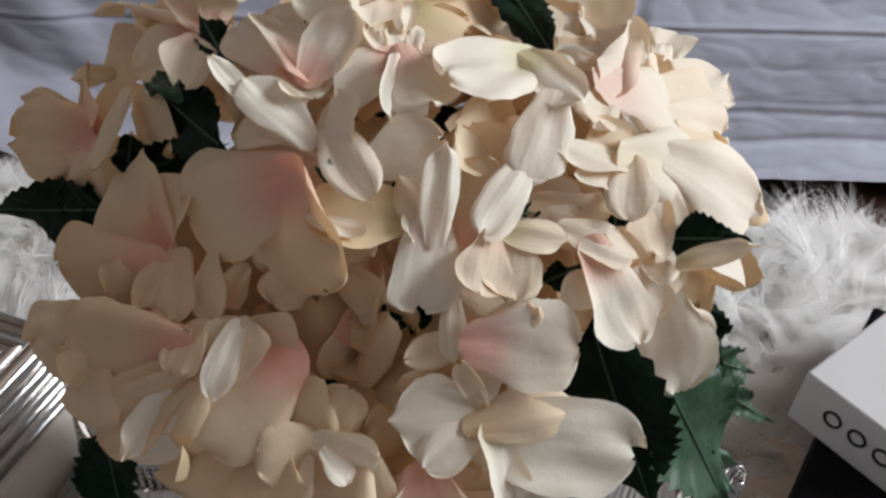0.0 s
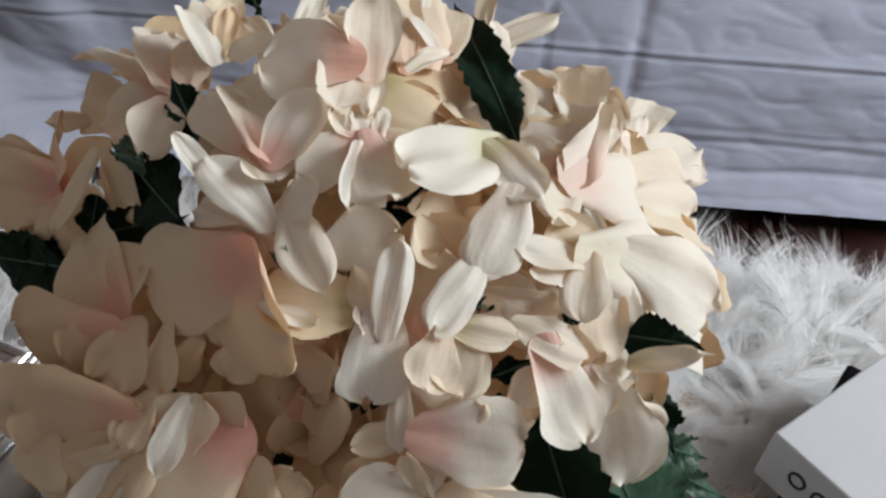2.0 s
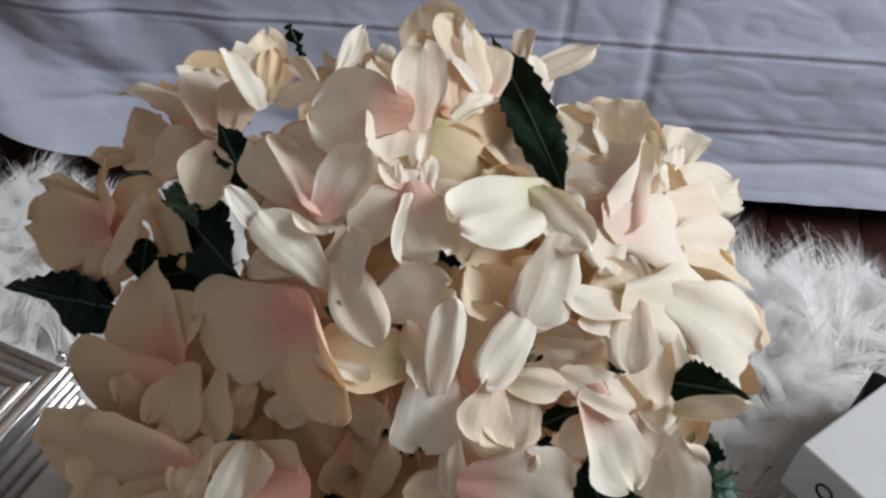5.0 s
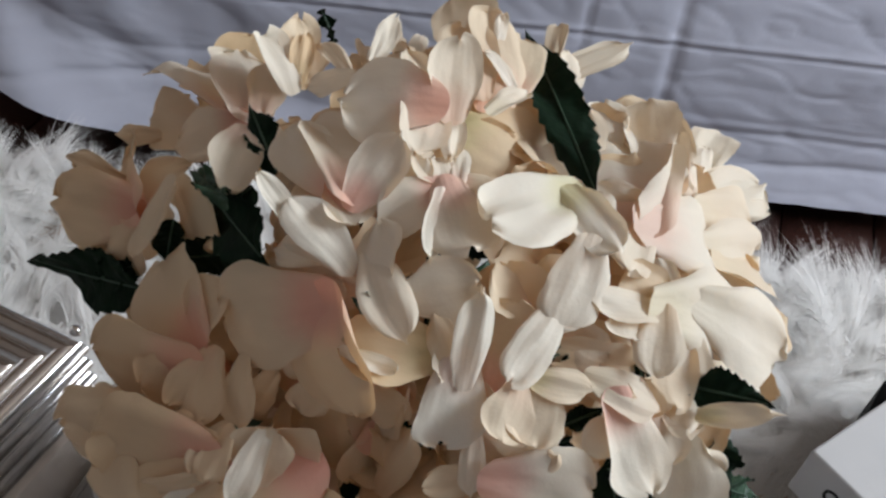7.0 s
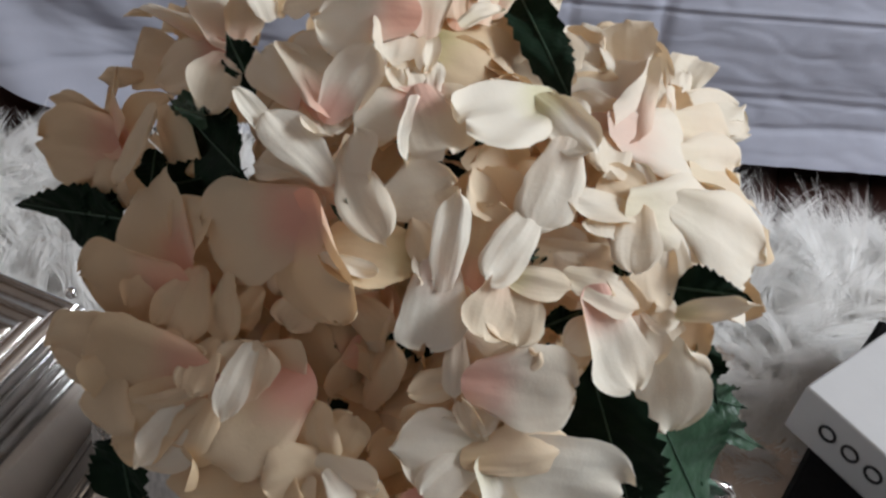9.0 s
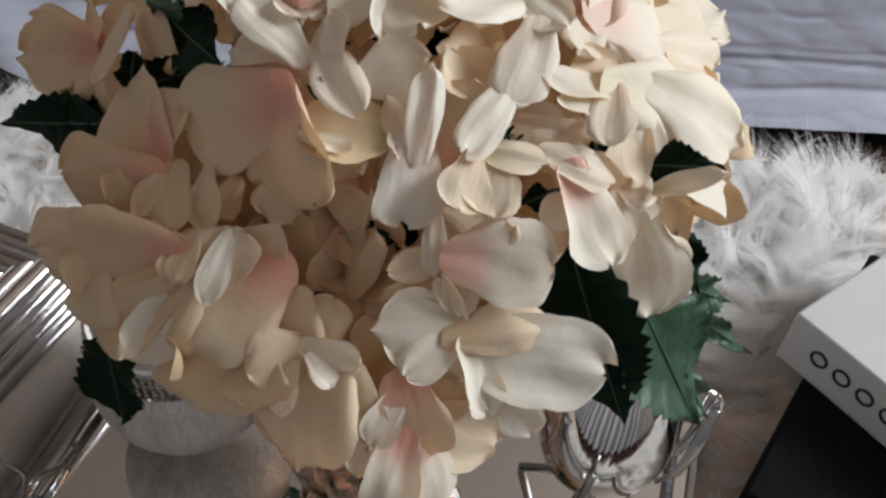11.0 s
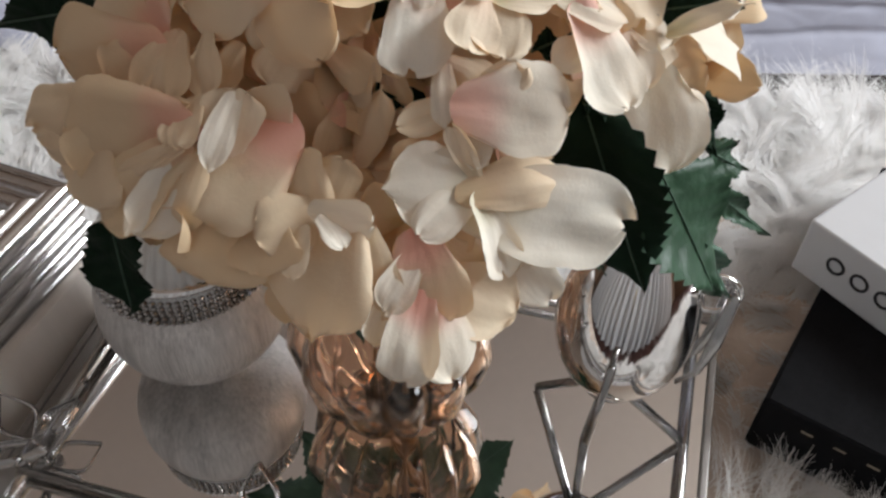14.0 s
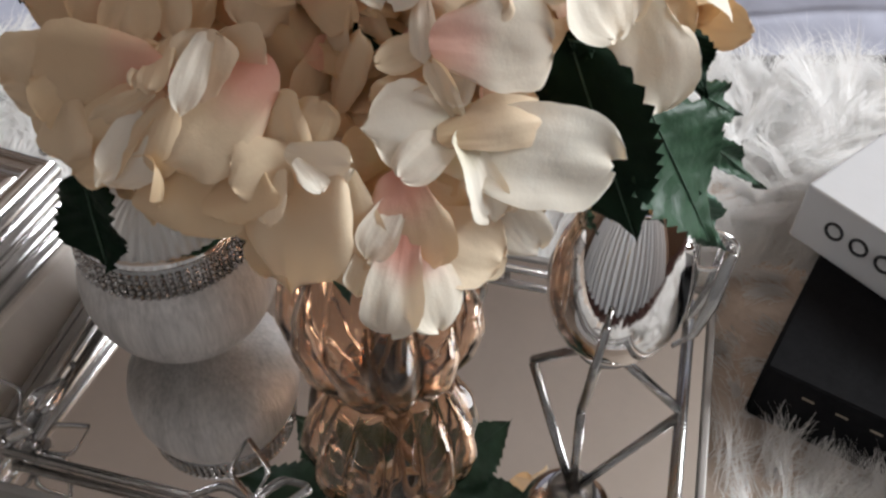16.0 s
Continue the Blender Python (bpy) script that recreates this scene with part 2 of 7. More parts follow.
def spin(profile, n=64, lobes=0, depth=0.0, twist=0.0):
    """A turned body from (radius, height) pairs; lobes: flutes of that depth."""
    bm = bmesh.new()
    rings = []
    for k, (r, z) in enumerate(profile):
        ring = []
        for i in range(n):
            a = 2 * math.pi * i / n
            rr = r * (1 - depth * (1 - abs(math.cos(lobes * (a + twist * z) / 2)))) if lobes else r
            ring.append(bm.verts.new((rr * math.cos(a), rr * math.sin(a), z)))
        rings.append(ring)
    for a, b in zip(rings, rings[1:]):
        for i in range(n):
            bm.faces.new((a[i], a[(i + 1) % n], b[(i + 1) % n], b[i]))
    for ring, flip in ((rings[0], True), (rings[-1], False)):
        if profile[0 if flip else -1][0] > 1e-5:
            bm.faces.new(ring[::-1] if flip else ring)
    bmesh.ops.remove_doubles(bm, verts=bm.verts, dist=1e-6)
    bmesh.ops.recalc_face_normals(bm, faces=bm.faces)
    return bm


def tube(points, r, n=10, closed=False, flat=1.0):
    """A rod of radius r along a line of points, with ends closed."""
    bm = bmesh.new()
    pts = [Vector(p) for p in points]
    rings = []
    m = len(pts)
    ref = Vector((0.13, 0.31, 0.94)).normalized()
    for i, p in enumerate(pts):
        d = (pts[(i + 1) % m] - pts[i - 1]) if closed else (pts[min(i + 1, m - 1)] - pts[max(i - 1, 0)])
        d.normalize()
        u = d.cross(ref)
        u = u.normalized() if u.length > 1e-4 else d.orthogonal().normalized()
        w = d.cross(u)
        rings.append([bm.verts.new(p + r * (math.cos(2 * math.pi * k / n) * u + flat * math.sin(2 * math.pi * k / n) * w)) for k in range(n)])
    pairs = list(zip(rings, rings[1:])) + ([(rings[-1], rings[0])] if closed else [])
    for a, b in pairs:
        for k in range(n):
            bm.faces.new((a[k], a[(k + 1) % n], b[(k + 1) % n], b[k]))
    if not closed:
        bm.faces.new(rings[0][::-1])
        bm.faces.new(rings[-1])
    bmesh.ops.recalc_face_normals(bm, faces=bm.faces)
    return bm


def arc(c, u, v, r, a0, a1, n=16):
    c, u, v = Vector(c), Vector(u).normalized(), Vector(v).normalized()
    return [c + r * (math.cos(radians(a0 + (a1 - a0) * i / n)) * u + math.sin(radians(a0 + (a1 - a0) * i / n)) * v) for i in range(n + 1)]


def ball(r, at=(0, 0, 0), n=8):
    bm = bmesh.new()
    bmesh.ops.create_uvsphere(bm, u_segments=n, v_segments=max(4, n // 2), radius=r)
    bmesh.ops.translate(bm, vec=at, verts=bm.verts)
    return bm


# ---------------------------------------------------------------- room
FLOOR_Z, TABLE_Z, TABLE_TURN = -0.46, -0.035, 11.0
part_floor = tagged(part("floor", box(-2.7, 3.1, -1.3, 3.3, FLOOR_Z - 0.1, FLOOR_Z), FLOOR, None), "dark reddish-brown wooden floor", "floor", kind="structure")
for i in range(30):
    x = -2.1 + i * 0.16
    ob = part("plank", box(x + 0.001, x + 0.158, -1.2, 3.0, FLOOR_Z + 0.001, FLOOR_Z + 0.006, 0.0012, 1), FLOOR, part_floor)
for name, dims in (("wall_north", (-2.6, 3.0, 3.2, 3.3, FLOOR_Z, 2.45)),):
    tagged(part(name, box(*dims), WALL, None, smooth=False), "plain brown painted wall", "wall", kind="structure")
tagged(part("ceiling", box(-2.7, 3.0, -1.3, 3.3, 2.45, 2.55), CEIL, None, smooth=False), "plain off-white painted ceiling", "ceiling", kind="structure")
wall_e = thing("wall_east", (2.70, EAST.y, 0), "brown painted wall with one large window", "wall", kind="structure")
for dims in ((0, 0.1, -2.50, -1.00, FLOOR_Z, 2.45), (0, 0.1, 1.00, 1.90, FLOOR_Z, 2.45), (0, 0.1, -1.00, 1.00, FLOOR_Z, 1.15), (0, 0.1, -1.00, 1.00, 2.30, 2.45)):
    part("wall_piece", box(*dims), WALL, wall_e, smooth=False)
wall_w = thing("wall_west", (-2.6, WEST.y, 0), "brown painted wall with one window", "wall", kind="structure")
for dims in ((-0.1, 0, -1.70, -0.80, FLOOR_Z, 2.45), (-0.1, 0, 0.80, 2.90, FLOOR_Z, 2.45), (-0.1, 0, -0.80, 0.80, FLOOR_Z, 0.45), (-0.1, 0, -0.80, 0.80, 1.95, 2.45)):
    part("wall_piece", box(*dims), WALL, wall_w, smooth=False)
wall_s = thing("wall_south", (SOUTH.x, -0.86, 0), "brown painted wall with a curtained window", "wall", kind="structure")
for dims in ((-2.8, -0.5, -0.1, 0, FLOOR_Z, 2.45), (0.5, 2.7, -0.1, 0, FLOOR_Z, 2.45), (-0.5, 0.5, -0.1, 0, FLOOR_Z, -0.20), (-0.5, 0.5, -0.1, 0, 1.40, 2.45)):
    part("wall_piece", box(*dims), WALL, wall_s, smooth=False)


def curtain(x0, x1):
    bm = bmesh.new()
    n = 90
    cols = []
    for i in range(n + 1):
        x = x0 + (x1 - x0) * i / n
        y = 0.028 * math.sin(i * 0.75) + 0.01 * math.sin(i * 1.9)
        cols.append((bm.verts.new((x, y, 0)), bm.verts.new((x + 0.01, y * 0.6, 2.05))))
    for p, q in zip(cols, cols[1:]):
        bm.faces.new((p[0], q[0], q[1], p[1]))
    return bm


curtains = thing("curtain", (SOUTH.x, -0.44, FLOOR_Z + 0.03), "white pleated curtains drawn across the window", "curtain")
for span in ((-1.25, -0.005), (0.005, 1.25)):
    part("curtain_panel", curtain(*span), CURTAIN, curtains)
part("curtain_rod", tube([(-1.3, 0, 2.07), (1.3, 0, 2.07)], 0.012, 10), CHROME, curtains)

# ---------------------------------------------------------------- sofa under a satin sheet
SOFA_A, SOFA_B = Vector((-0.95, 0.985)), Vector((0.60, 1.425))     # foot of the sheet
s_dir = (SOFA_B - SOFA_A).normalized()
sofa_turn = math.degrees(math.atan2(s_dir.y, s_dir.x))
sofa = thing("sofa", (SOFA_A.x, SOFA_A.y, FLOOR_Z), "sofa draped in a creased silver-grey satin sheet, on the floor", "sofa", turn=(0, 0, sofa_turn))


def sheet_mesh():
    """The sheet's front: a hanging cloth with a stitched seam, long soft creases and a loose rounded hem."""
    bm = bmesh.new()
    nx, nz = 400, 130
    W, H, x0 = 3.0, 0.50, -0.75
    grid = []
    for i in range(nx + 1):
        col = []
        x = x0 + W * i / nx
        for j in range(nz + 1):
            s = j / nz
            left = min(1.0, max(0.0, (0.60 - x) / 0.60))
            hem = 0.066 + 0.33 * max(0.0, 0.25 - x) ** 1.25 + 0.030 * left
            z = hem + s * H
            y = 0.10 * s ** 1.2                                      # leans back
            y += 0.003 * math.exp(-((z - 0.305) / 0.003) ** 2) - 0.002 * math.exp(-((z - 0.312) / 0.004) ** 2)   # seam
            y -= (0.024 + 0.060 * left) * max(0.0, 1 - (z - hem) / (0.058 + 0.075 * left)) ** 1.2         # hem kicks out
            n1 = noise.noise(Vector((x * 1.2, z * 9, 1.3)))
            n2 = noise.noise(Vector((x * 5.0, z * 22, 4.1)))
            n3 = noise.noise(Vector((x * 22.0, z * 30, 8.1)))
            y += 0.006 * n1 * (1 - 0.5 * s) + 0.0022 * n2 + 0.0012 * n3
            # short slanting crinkles
            k1 = 1 - abs(noise.noise(Vector((x * 11 + z * 13, z * 24 - x * 5, 2.2))))
            k2 = 1 - abs(noise.noise(Vector((x * 7 - z * 9, z * 17 + x * 6, 7.7))))
            y += 0.0010 * k1 ** 9 + 0.0015 * k2 ** 12
            # pinched creases
            for cz, ph, amp in ((0.165, 0.3, 0.006), (0.205, 1.9, 0.004), (0.115, 4.0, 0.006), (0.235, 5.2, 0.003)):
                c = cz + 0.014 * math.sin(2.1 * x + ph) + 0.008 * noise.noise(Vector((x * 4, ph, 0)))
                y += 0.9 * amp * math.exp(-((z - c) / 0.0065) ** 2) * max(0, noise.noise(Vector((x * 1.7, ph, 3))) + 0.35)
            # gathers that fall from the seam
            y += 0.004 * math.exp(-((x - 0.885 - 0.05 * (z - 0.2)) / 0.005) ** 2) * (z > 0.19)
            y += 0.005 * math.exp(-((x - 1.035) / 0.010) ** 2)
            y += left * (0.006 * math.sin(24 * (x + 1.1 * z)) + 0.002 * math.sin(57 * (x + 0.8 * z) + 1.0))      # slanting drag folds
            zz = z
            if x < 0.35:                                              # the left end sags and swings out
                y += 1.5 * max(0.0, 0.14 - x) ** 2 * (1 - 0.5 * s)
            col.append(bm.verts.new((x, y, zz)))
        grid.append(col)
    for a, b in zip(grid, grid[1:]):
        for j in range(nz):
            bm.faces.new((a[j], b[j], b[j + 1], a[j + 1]))
    # top of the seat behind the front
    top = [c[-1] for c in grid]
    back = [bm.verts.new((v.co.x, 0.85, v.co.z + 0.01)) for v in top]
    for i in range(nx):
        bm.faces.new((top[i], top[i + 1], back[i + 1], back[i]))
    bmesh.ops.recalc_face_normals(bm, faces=bm.faces)
    return bm


sheet = part("sheet", sheet_mesh(), SHEET, sofa)
part("seat_frame", box(-0.70, 2.2, 0.16, 0.84, 0.06, 0.50, 0.02), FLOOR, sofa, "dark wooden seat frame")
part("backrest", box(-0.70, 2.2, 0.72, 0.95, 0.40, 0.95, 0.06, 3), SHEET, sofa)
for fx in (-0.6, 2.1):
    for fy in (0.22, 0.78):
        part("foot", box(fx - 0.03, fx + 0.03, fy - 0.03, fy + 0.03, 0.006, 0.07, 0.004), FLOOR, sofa, "dark wooden foot")

# ---------------------------------------------------------------- table and fur throw
T_ORG = Vector((-0.10, 0.605))          # middle of the table's far edge
table = thing("coffee_table", (T_ORG.x, T_ORG.y, FLOOR_Z), "pale wooden coffee table covered by a white fur throw", "table", turn=(0, 0, TABLE_TURN))
part("tabletop", box(-0.62, 0.62, -0.535, 0.0, TABLE_Z - FLOOR_Z - 0.035, TABLE_Z - FLOOR_Z - 0.001, 0.004), TABLE, table)
for lx in (-0.56, 0.56):
    for ly in (-0.475, -0.06):
        part("leg", box(lx - 0.025, lx + 0.025, ly - 0.025, ly + 0.025, 0.006, TABLE_Z - FLOOR_Z - 0.035, 0.003), TABLE, table)

tt = radians(TABLE_TURN)
TRAY = (-0.272, 0.1435, 0.146, 0.396)


def to_world(u, v):
    return Vector((T_ORG.x + u * math.cos(tt) - v * math.sin(tt), T_ORG.y + u * math.sin(tt) + v * math.cos(tt)))


def fur_height(u, v):
    """How high the hide lies above the table; it drops over the far edge."""
    p = to_world(u, v)
    h = 0.010 + 0.008 * noise.noise(Vector((u * 7, v * 7, 2))) + 0.004 * noise.noise(Vector((u * 25, v * 25, 5)))
    near = max(TRAY[0] - p.x, p.x - TRAY[1], TRAY[2] - p.y, p.y - TRAY[3])
    h *= min(1, max(0.25, 0.25 + near / 0.08))
    if v > -0.02:
        h -= ((v + 0.02) ** 2) * 9
    return h


fur = thing("fur_throw", (0, 0, TABLE_Z), "long-haired white faux fur throw spread over the table", "fur throw")
bm = bmesh.new()
nu, nv = 90, 70
grid = [[bm.verts.new((*to_world(-0.66 + 1.32 * i / nu, -0.535 + 0.615 * j / nv), fur_height(-0.66 + 1.32 * i / nu, -0.535 + 0.615 * j / nv))) for j in range(nv + 1)] for i in range(nu + 1)]
for a, b in zip(grid, grid[1:]):
    for j in range(nv):
        bm.faces.new((a[j], b[j], b[j + 1], a[j + 1]))
part("hide", bm, SKIN, fur, "cream woven backing")


def fur_pile(count, seed):
    """Tapered, wavy strands in tufts, as one mesh."""
    rng = random.Random(seed)
    verts, faces = [], []
    made = 0
    while made < count:
        u, v = rng.uniform(-0.64, 0.64), rng.uniform(-0.60, 0.06)
        p = to_world(u, v)
        if p.y < 0.10 or p.x > 0.62 or p.x < -0.68:
            continue
        gap = max(TRAY[0] - p.x, p.x - TRAY[1], TRAY[2] - p.y, p.y - TRAY[3])
        if gap < 0.012:
            continue
        # the hide lies bare beside the tray; long locks stand again before the books
        bare = p.x > 0.14 and 0.24 < p.y < 0.44 + 0.25 * (p.x - 0.14) and p.x < 0.42
        e = -((p.x - 0.1750) * 0.326 + (p.y - 0.318) * 0.945)
        front = 0.012 < e < 0.055 and (p.x - 0.1750) * 0.945 - (p.y - 0.318) * 0.326 > -0.040
        bare = bare and not front
        if (bare and rng.random() < 0.62) or (front and rng.random() < 0.15):
            continue
        far = min(1.0, max(0.0, (p.y - 0.42) / 0.2))
        side = min(1.0, gap / 0.10)
        tuft = 0.032 + 0.048 * max(far, 0.55 * side, 0.95 * side * (p.x > 0.15) * (p.y < 0.40)) * rng.uniform(0.55, 1.2)
        bend = 1.6 * noise.noise(Vector((u * 5, v * 5, 9))) + 1.5 * noise.noise(Vector((u * 24, v * 24, 3))) + rng.gauss(0, 0.45)
        # hair combed away from the tray and up at the far edge
        base_a = math.atan2(p.y - 0.27, p.x + 0.06) + bend * 0.75 + rng.gauss(0, 0.8)
        rise = rng.uniform(0.15, 0.62) + 0.34 * far * rng.uniform(0.0, 1.2)
        if bare:
            tuft *= 0.55
        if front:
            tuft, rise, base_a = rng.uniform(0.038, 0.068), rng.uniform(0.45, 1.1), 1.3 + bend * 0.9
        z = TABLE_Z + fur_height(u, v)
        n = rng.randint(12, 26) if front else rng.randint(34, 70)
        lock_curl, lock_drop, lock_len = rng.gauss(0, 1.0) + 0.4 * bend, rng.uniform(0.3, 1.5), tuft * rng.uniform(0.65, 1.35)
        spread = rng.uniform(0.003, 0.0065)
        for _ in range(n):
            off = Vector((rng.gauss(0, spread), rng.gauss(0, spread), 0))
            b0 = Vector((p.x, p.y, z)) + off
            a = base_a + rng.gauss(0, 0.10)
            ln = lock_len * rng.uniform(0.72, 1.12)
            w = rng.uniform(0.00022, 0.00042) if front else rng.uniform(0.00030, 0.00068)
            curl = lock_curl + rng.gauss(0, 0.25)
            drop = lock_drop + rng.gauss(0, 0.2)
            pts, ang, el = [b0], a, rise + rng.gauss(0, 0.10)
            for k in range(4):
                pts.append(pts[-1] + Vector((math.cos(ang) * math.cos(el), math.sin(ang) * math.cos(el), math.sin(el))) * ln / 4 - off * (0.13 if front else 0.22))
                ang += curl * 0.25
                el -= drop * 0.25
            base = len(verts)
            side_v = Vector((-math.sin(a), math.cos(a), rng.uniform(-0.5, 0.5))).normalized()
            for k, q in enumerate(pts[:-1]):
                ww = w * (1 - 0.2 * k)
                verts += [tuple(q - side_v * ww), tuple(q + side_v * ww)]
            verts.append(tuple(pts[-1]))
            for k in range(3):
                faces.append((base + 2 * k, base + 2 * k + 1, base + 2 * k + 3, base + 2 * k + 2))
            faces.append((base + 6, base + 7, base + 8))
            made += 1
    me = bpy.data.meshes.new("coat")
    me.from_pydata([(x, y, zz - TABLE_Z) for x, y, zz in verts], [], faces)
    me.materials.append(FUR)
    return me


coat = new("coat", fur_pile(230000, 5))
coat.parent = fur
tagged(coat, "soft wavy white strands", kind="stuff")

# ---------------------------------------------------------------- mirrored tray
RAIL_Z = 0.008
X0, X1, Y0, Y1 = -0.2565, 0.1310, 0.1615, 0.3788
tray = thing("mirror_tray", ((TRAY[0] + TRAY[1]) / 2, (TRAY[2] + TRAY[3]) / 2, -0.012), "rectangular mirrored tray with a low chrome wire rail and wire ornaments", "tray")
ox, oy, oz = (TRAY[0] + TRAY[1]) / 2, (TRAY[2] + TRAY[3]) / 2, -0.012


def tp(x, y, z):
    return (x - ox, y - oy, z - oz)


part("mirror", box(TRAY[0] - ox, TRAY[1] - ox, TRAY[2] - oy, TRAY[3] - oy, 0.008, 0.012, 0.0008, 1), MIRROR, tray, "clear mirror glass", smooth=False)
part("base", box(TRAY[0] - ox + 0.004, TRAY[1] - ox - 0.004, TRAY[2] - oy + 0.004, TRAY[3] - oy - 0.004, -0.012, 0.0075, 0.001, 1), STEEL, tray, smooth=False)
part("border_strip", box(TRAY[0] - ox, X0 - ox - 0.0045, TRAY[2] - oy, TRAY[3] - oy, 0.0115, 0.0128, 0.0004, 1), DULL_EDGE, tray, "dull grey border strip", smooth=False)
for dims in ((TRAY[0] - 0.005, TRAY[0], TRAY[2] - 0.005, TRAY[3] + 0.005), (TRAY[1], TRAY[1] + 0.005, TRAY[2] - 0.005, TRAY[3] + 0.005), (TRAY[0], TRAY[1], TRAY[2] - 0.005, TRAY[2]), (TRAY[0], TRAY[1], TRAY[3], TRAY[3] + 0.005)):
    x0, x1, y0, y1 = dims
    part("edge_strip", box(x0 - ox, x1 - ox, y0 - oy, y1 - oy, -0.006, 0.014, 0.0012, 2), DULL_EDGE, tray)
for a, b in (((X0, Y0), (X0, Y1)), ((X1, Y0), (X1, Y1)), ((X0, Y0), (X1, Y0)), ((X0, Y1), (X1, Y1))):
    part("rail", tube([tp(*a, RAIL_Z), tp(*b, RAIL_Z)], 0.0030, 10), STEEL, tray)
    for s in (0.0, 0.33, 0.67, 1.0):
        x, y = a[0] + (b[0] - a[0]) * s, a[1] + (b[1] - a[1]) * s
        if s in (0.33, 0.67):
            part("rail_post", tube([tp(x, y, 0.0005), tp(x, y, RAIL_Z)], 0.0022, 8), STEEL, tray)


def strap_loop(base, ax, sd, L, half):
    """A flat metal strap bent on edge into a pointed leaf outline."""
    nrm = ax.cross(sd).normalized()
    outline = [(0.04, 0.06), (0.16, 0.42), (0.30, 0.80), (0.42, 1.0), (0.52, 0.98), (0.70, 0.66), (0.88, 0.26), (0.97, 0.06)]
    loop = [(u, w) for u, w in outline] + [(u, -w) for u, w in outline[::-1]]
    bm = bmesh.new()
    rings = []
    for u, w in loop:
        c = base + ax * L * u + sd * half * w
        inn = base + ax * (L * (0.5 + (u - 0.5) * 0.93)) + sd * half * w * 0.88
        rings.append([bm.verts.new(p) for p in (c - nrm * 0.0032, c + nrm * 0.0032, inn + nrm * 0.0032, inn - nrm * 0.0032)])
    for k in range(len(rings)):
        a, b = rings[k], rings[(k + 1) % len(rings)]
        for q in range(4):
            bm.faces.new((a[q], a[(q + 1) % 4], b[(q + 1) % 4], b[q]))
    bmesh.ops.recalc_face_normals(bm, faces=bm.faces)
    bmesh.ops.bevel(bm, geom=bm.edges[:], offset=0.0003, segments=1, affect="EDGES")
    return bm


def ornament(x, y, turn):
    """Four pointed leaves of bent strap round a bead, standing on the rail."""
    base = Vector(tp(x, y, 0.017))
    for k in range(4):
        a = radians(turn + 90 * k)
        out = Vector((math.cos(a), math.sin(a), 0))
        up = Vector((0, 0, 1))
        ax = (out * (0.75 if k % 2 else 0.92) + up * (0.66 if k % 2 else 0.25)).normalized()
        sd = out.cross(up).normalized()
        sd = (sd + 0.35 * up * (1 if k < 2 else -1)).normalized()
        sd = (sd - ax * sd.dot(ax)).normalized()
        part("strap_leaf", strap_loop(base, ax, sd, 0.036, 0.0115), STEEL, tray)
    part("bead", ball(0.0032, base, 12), CHROME, tray)
    part("ornament_post", tube([base, (base.x, base.y, 0.0125)], 0.0022, 8), STEEL, tray)


ornament(X0 + 0.003, Y0 + 0.015, 60)
ornament(-0.100, Y0 + 0.002, 20)
ornament(0.058, Y0 - 0.002, 10)

# ---------------------------------------------------------------- amber vase
VX, VY = -0.056, 0.278
vase = thing("vase", (VX, VY, 0.0004), "lobed amber lustre glass vase standing on the mirror tray", "vase")
outer = [(0.0255, 0.0), (0.032, 0.004), (0.046, 0.018), (0.058, 0.042), (0.0635, 0.070), (0.060, 0.092), (0.050, 0.114), (0.036, 0.132), (0.032, 0.146), (0.036, 0.160), (0.042, 0.170)]
prof = []
for a, b in zip(outer, outer[1:]):
    prof += [(a[0] + (b[0] - a[0]) * s / 3, a[1] + (b[1] - a[1]) * s / 3) for s in range(3)]
prof.append(outer[-1])
inn = [(r - 0.0035, max(z, 0.007)) for r, z in prof[::-1]]
part("body", spin(prof + inn, 264, 12, 0.17, 1.2), AMBER, vase, "amber ribbed glass")
part("foot_ring", spin([(0.0205, 0.0), (0.0235, 0.0008), (0.0240, 0.0026), (0.0210, 0.0034)], 96), AMBER, vase, "thick amber glass foot")

# ---------------------------------------------------------------- round trinket box
egg = thing("trinket_box", (-0.1895, 0.2815, 0.0004), "round silver-pearl trinket box with a rhinestone band", "trinket box")
R = 0.0605
low = [(0.018, 0.0), (0.026, 0.0025)]
low += [(R * math.sin(radians(a)) * 1.0, 0.0605 - R * math.cos(radians(a))) for a in range(30, 124, 4)]
part("body", spin(low, 96), PEARL, egg, "brushed pearl-grey bowl")
zb = 0.0915
part("rim_ring", spin([(0.0460, zb + 0.0205), (0.0512, zb + 0.021), (0.0518, zb + 0.023), (0.0502, zb + 0.025), (0.0450, zb + 0.0255)], 72), CHROME_SMOOTH, egg, "polished silver ring")
band = part("band", spin([(0.0500, zb - 0.002), (0.0532, zb), (0.0514, zb + 0.0200), (0.0490, zb + 0.021)], 72), STEEL, egg, "band of set rhinestones")
stone = mesh_of(ball(0.00185, (0, 0, 0), 6), "rhinestone", CRYSTAL, smooth=False)
for row in range(5):
    for k in range(72):
        a = 2 * math.pi * k / 72
        ob = new("rhinestone", stone)
        ob.parent = band
        ob.location = ((0.0537 - 0.0004 * row) * math.cos(a), (0.0537 - 0.0004 * row) * math.sin(a), zb + 0.0022 + 0.0038 * row)
        ob.rotation_euler = (0.3 * (k % 3), 0.4 * (row % 2), a)
zl = zb + 0.024
lid = [(0.0485 * math.cos(radians(a)), zl + 0.026 * math.sin(radians(a))) for a in range(0, 88, 5)] + [(0.0, zl + 0.026)]
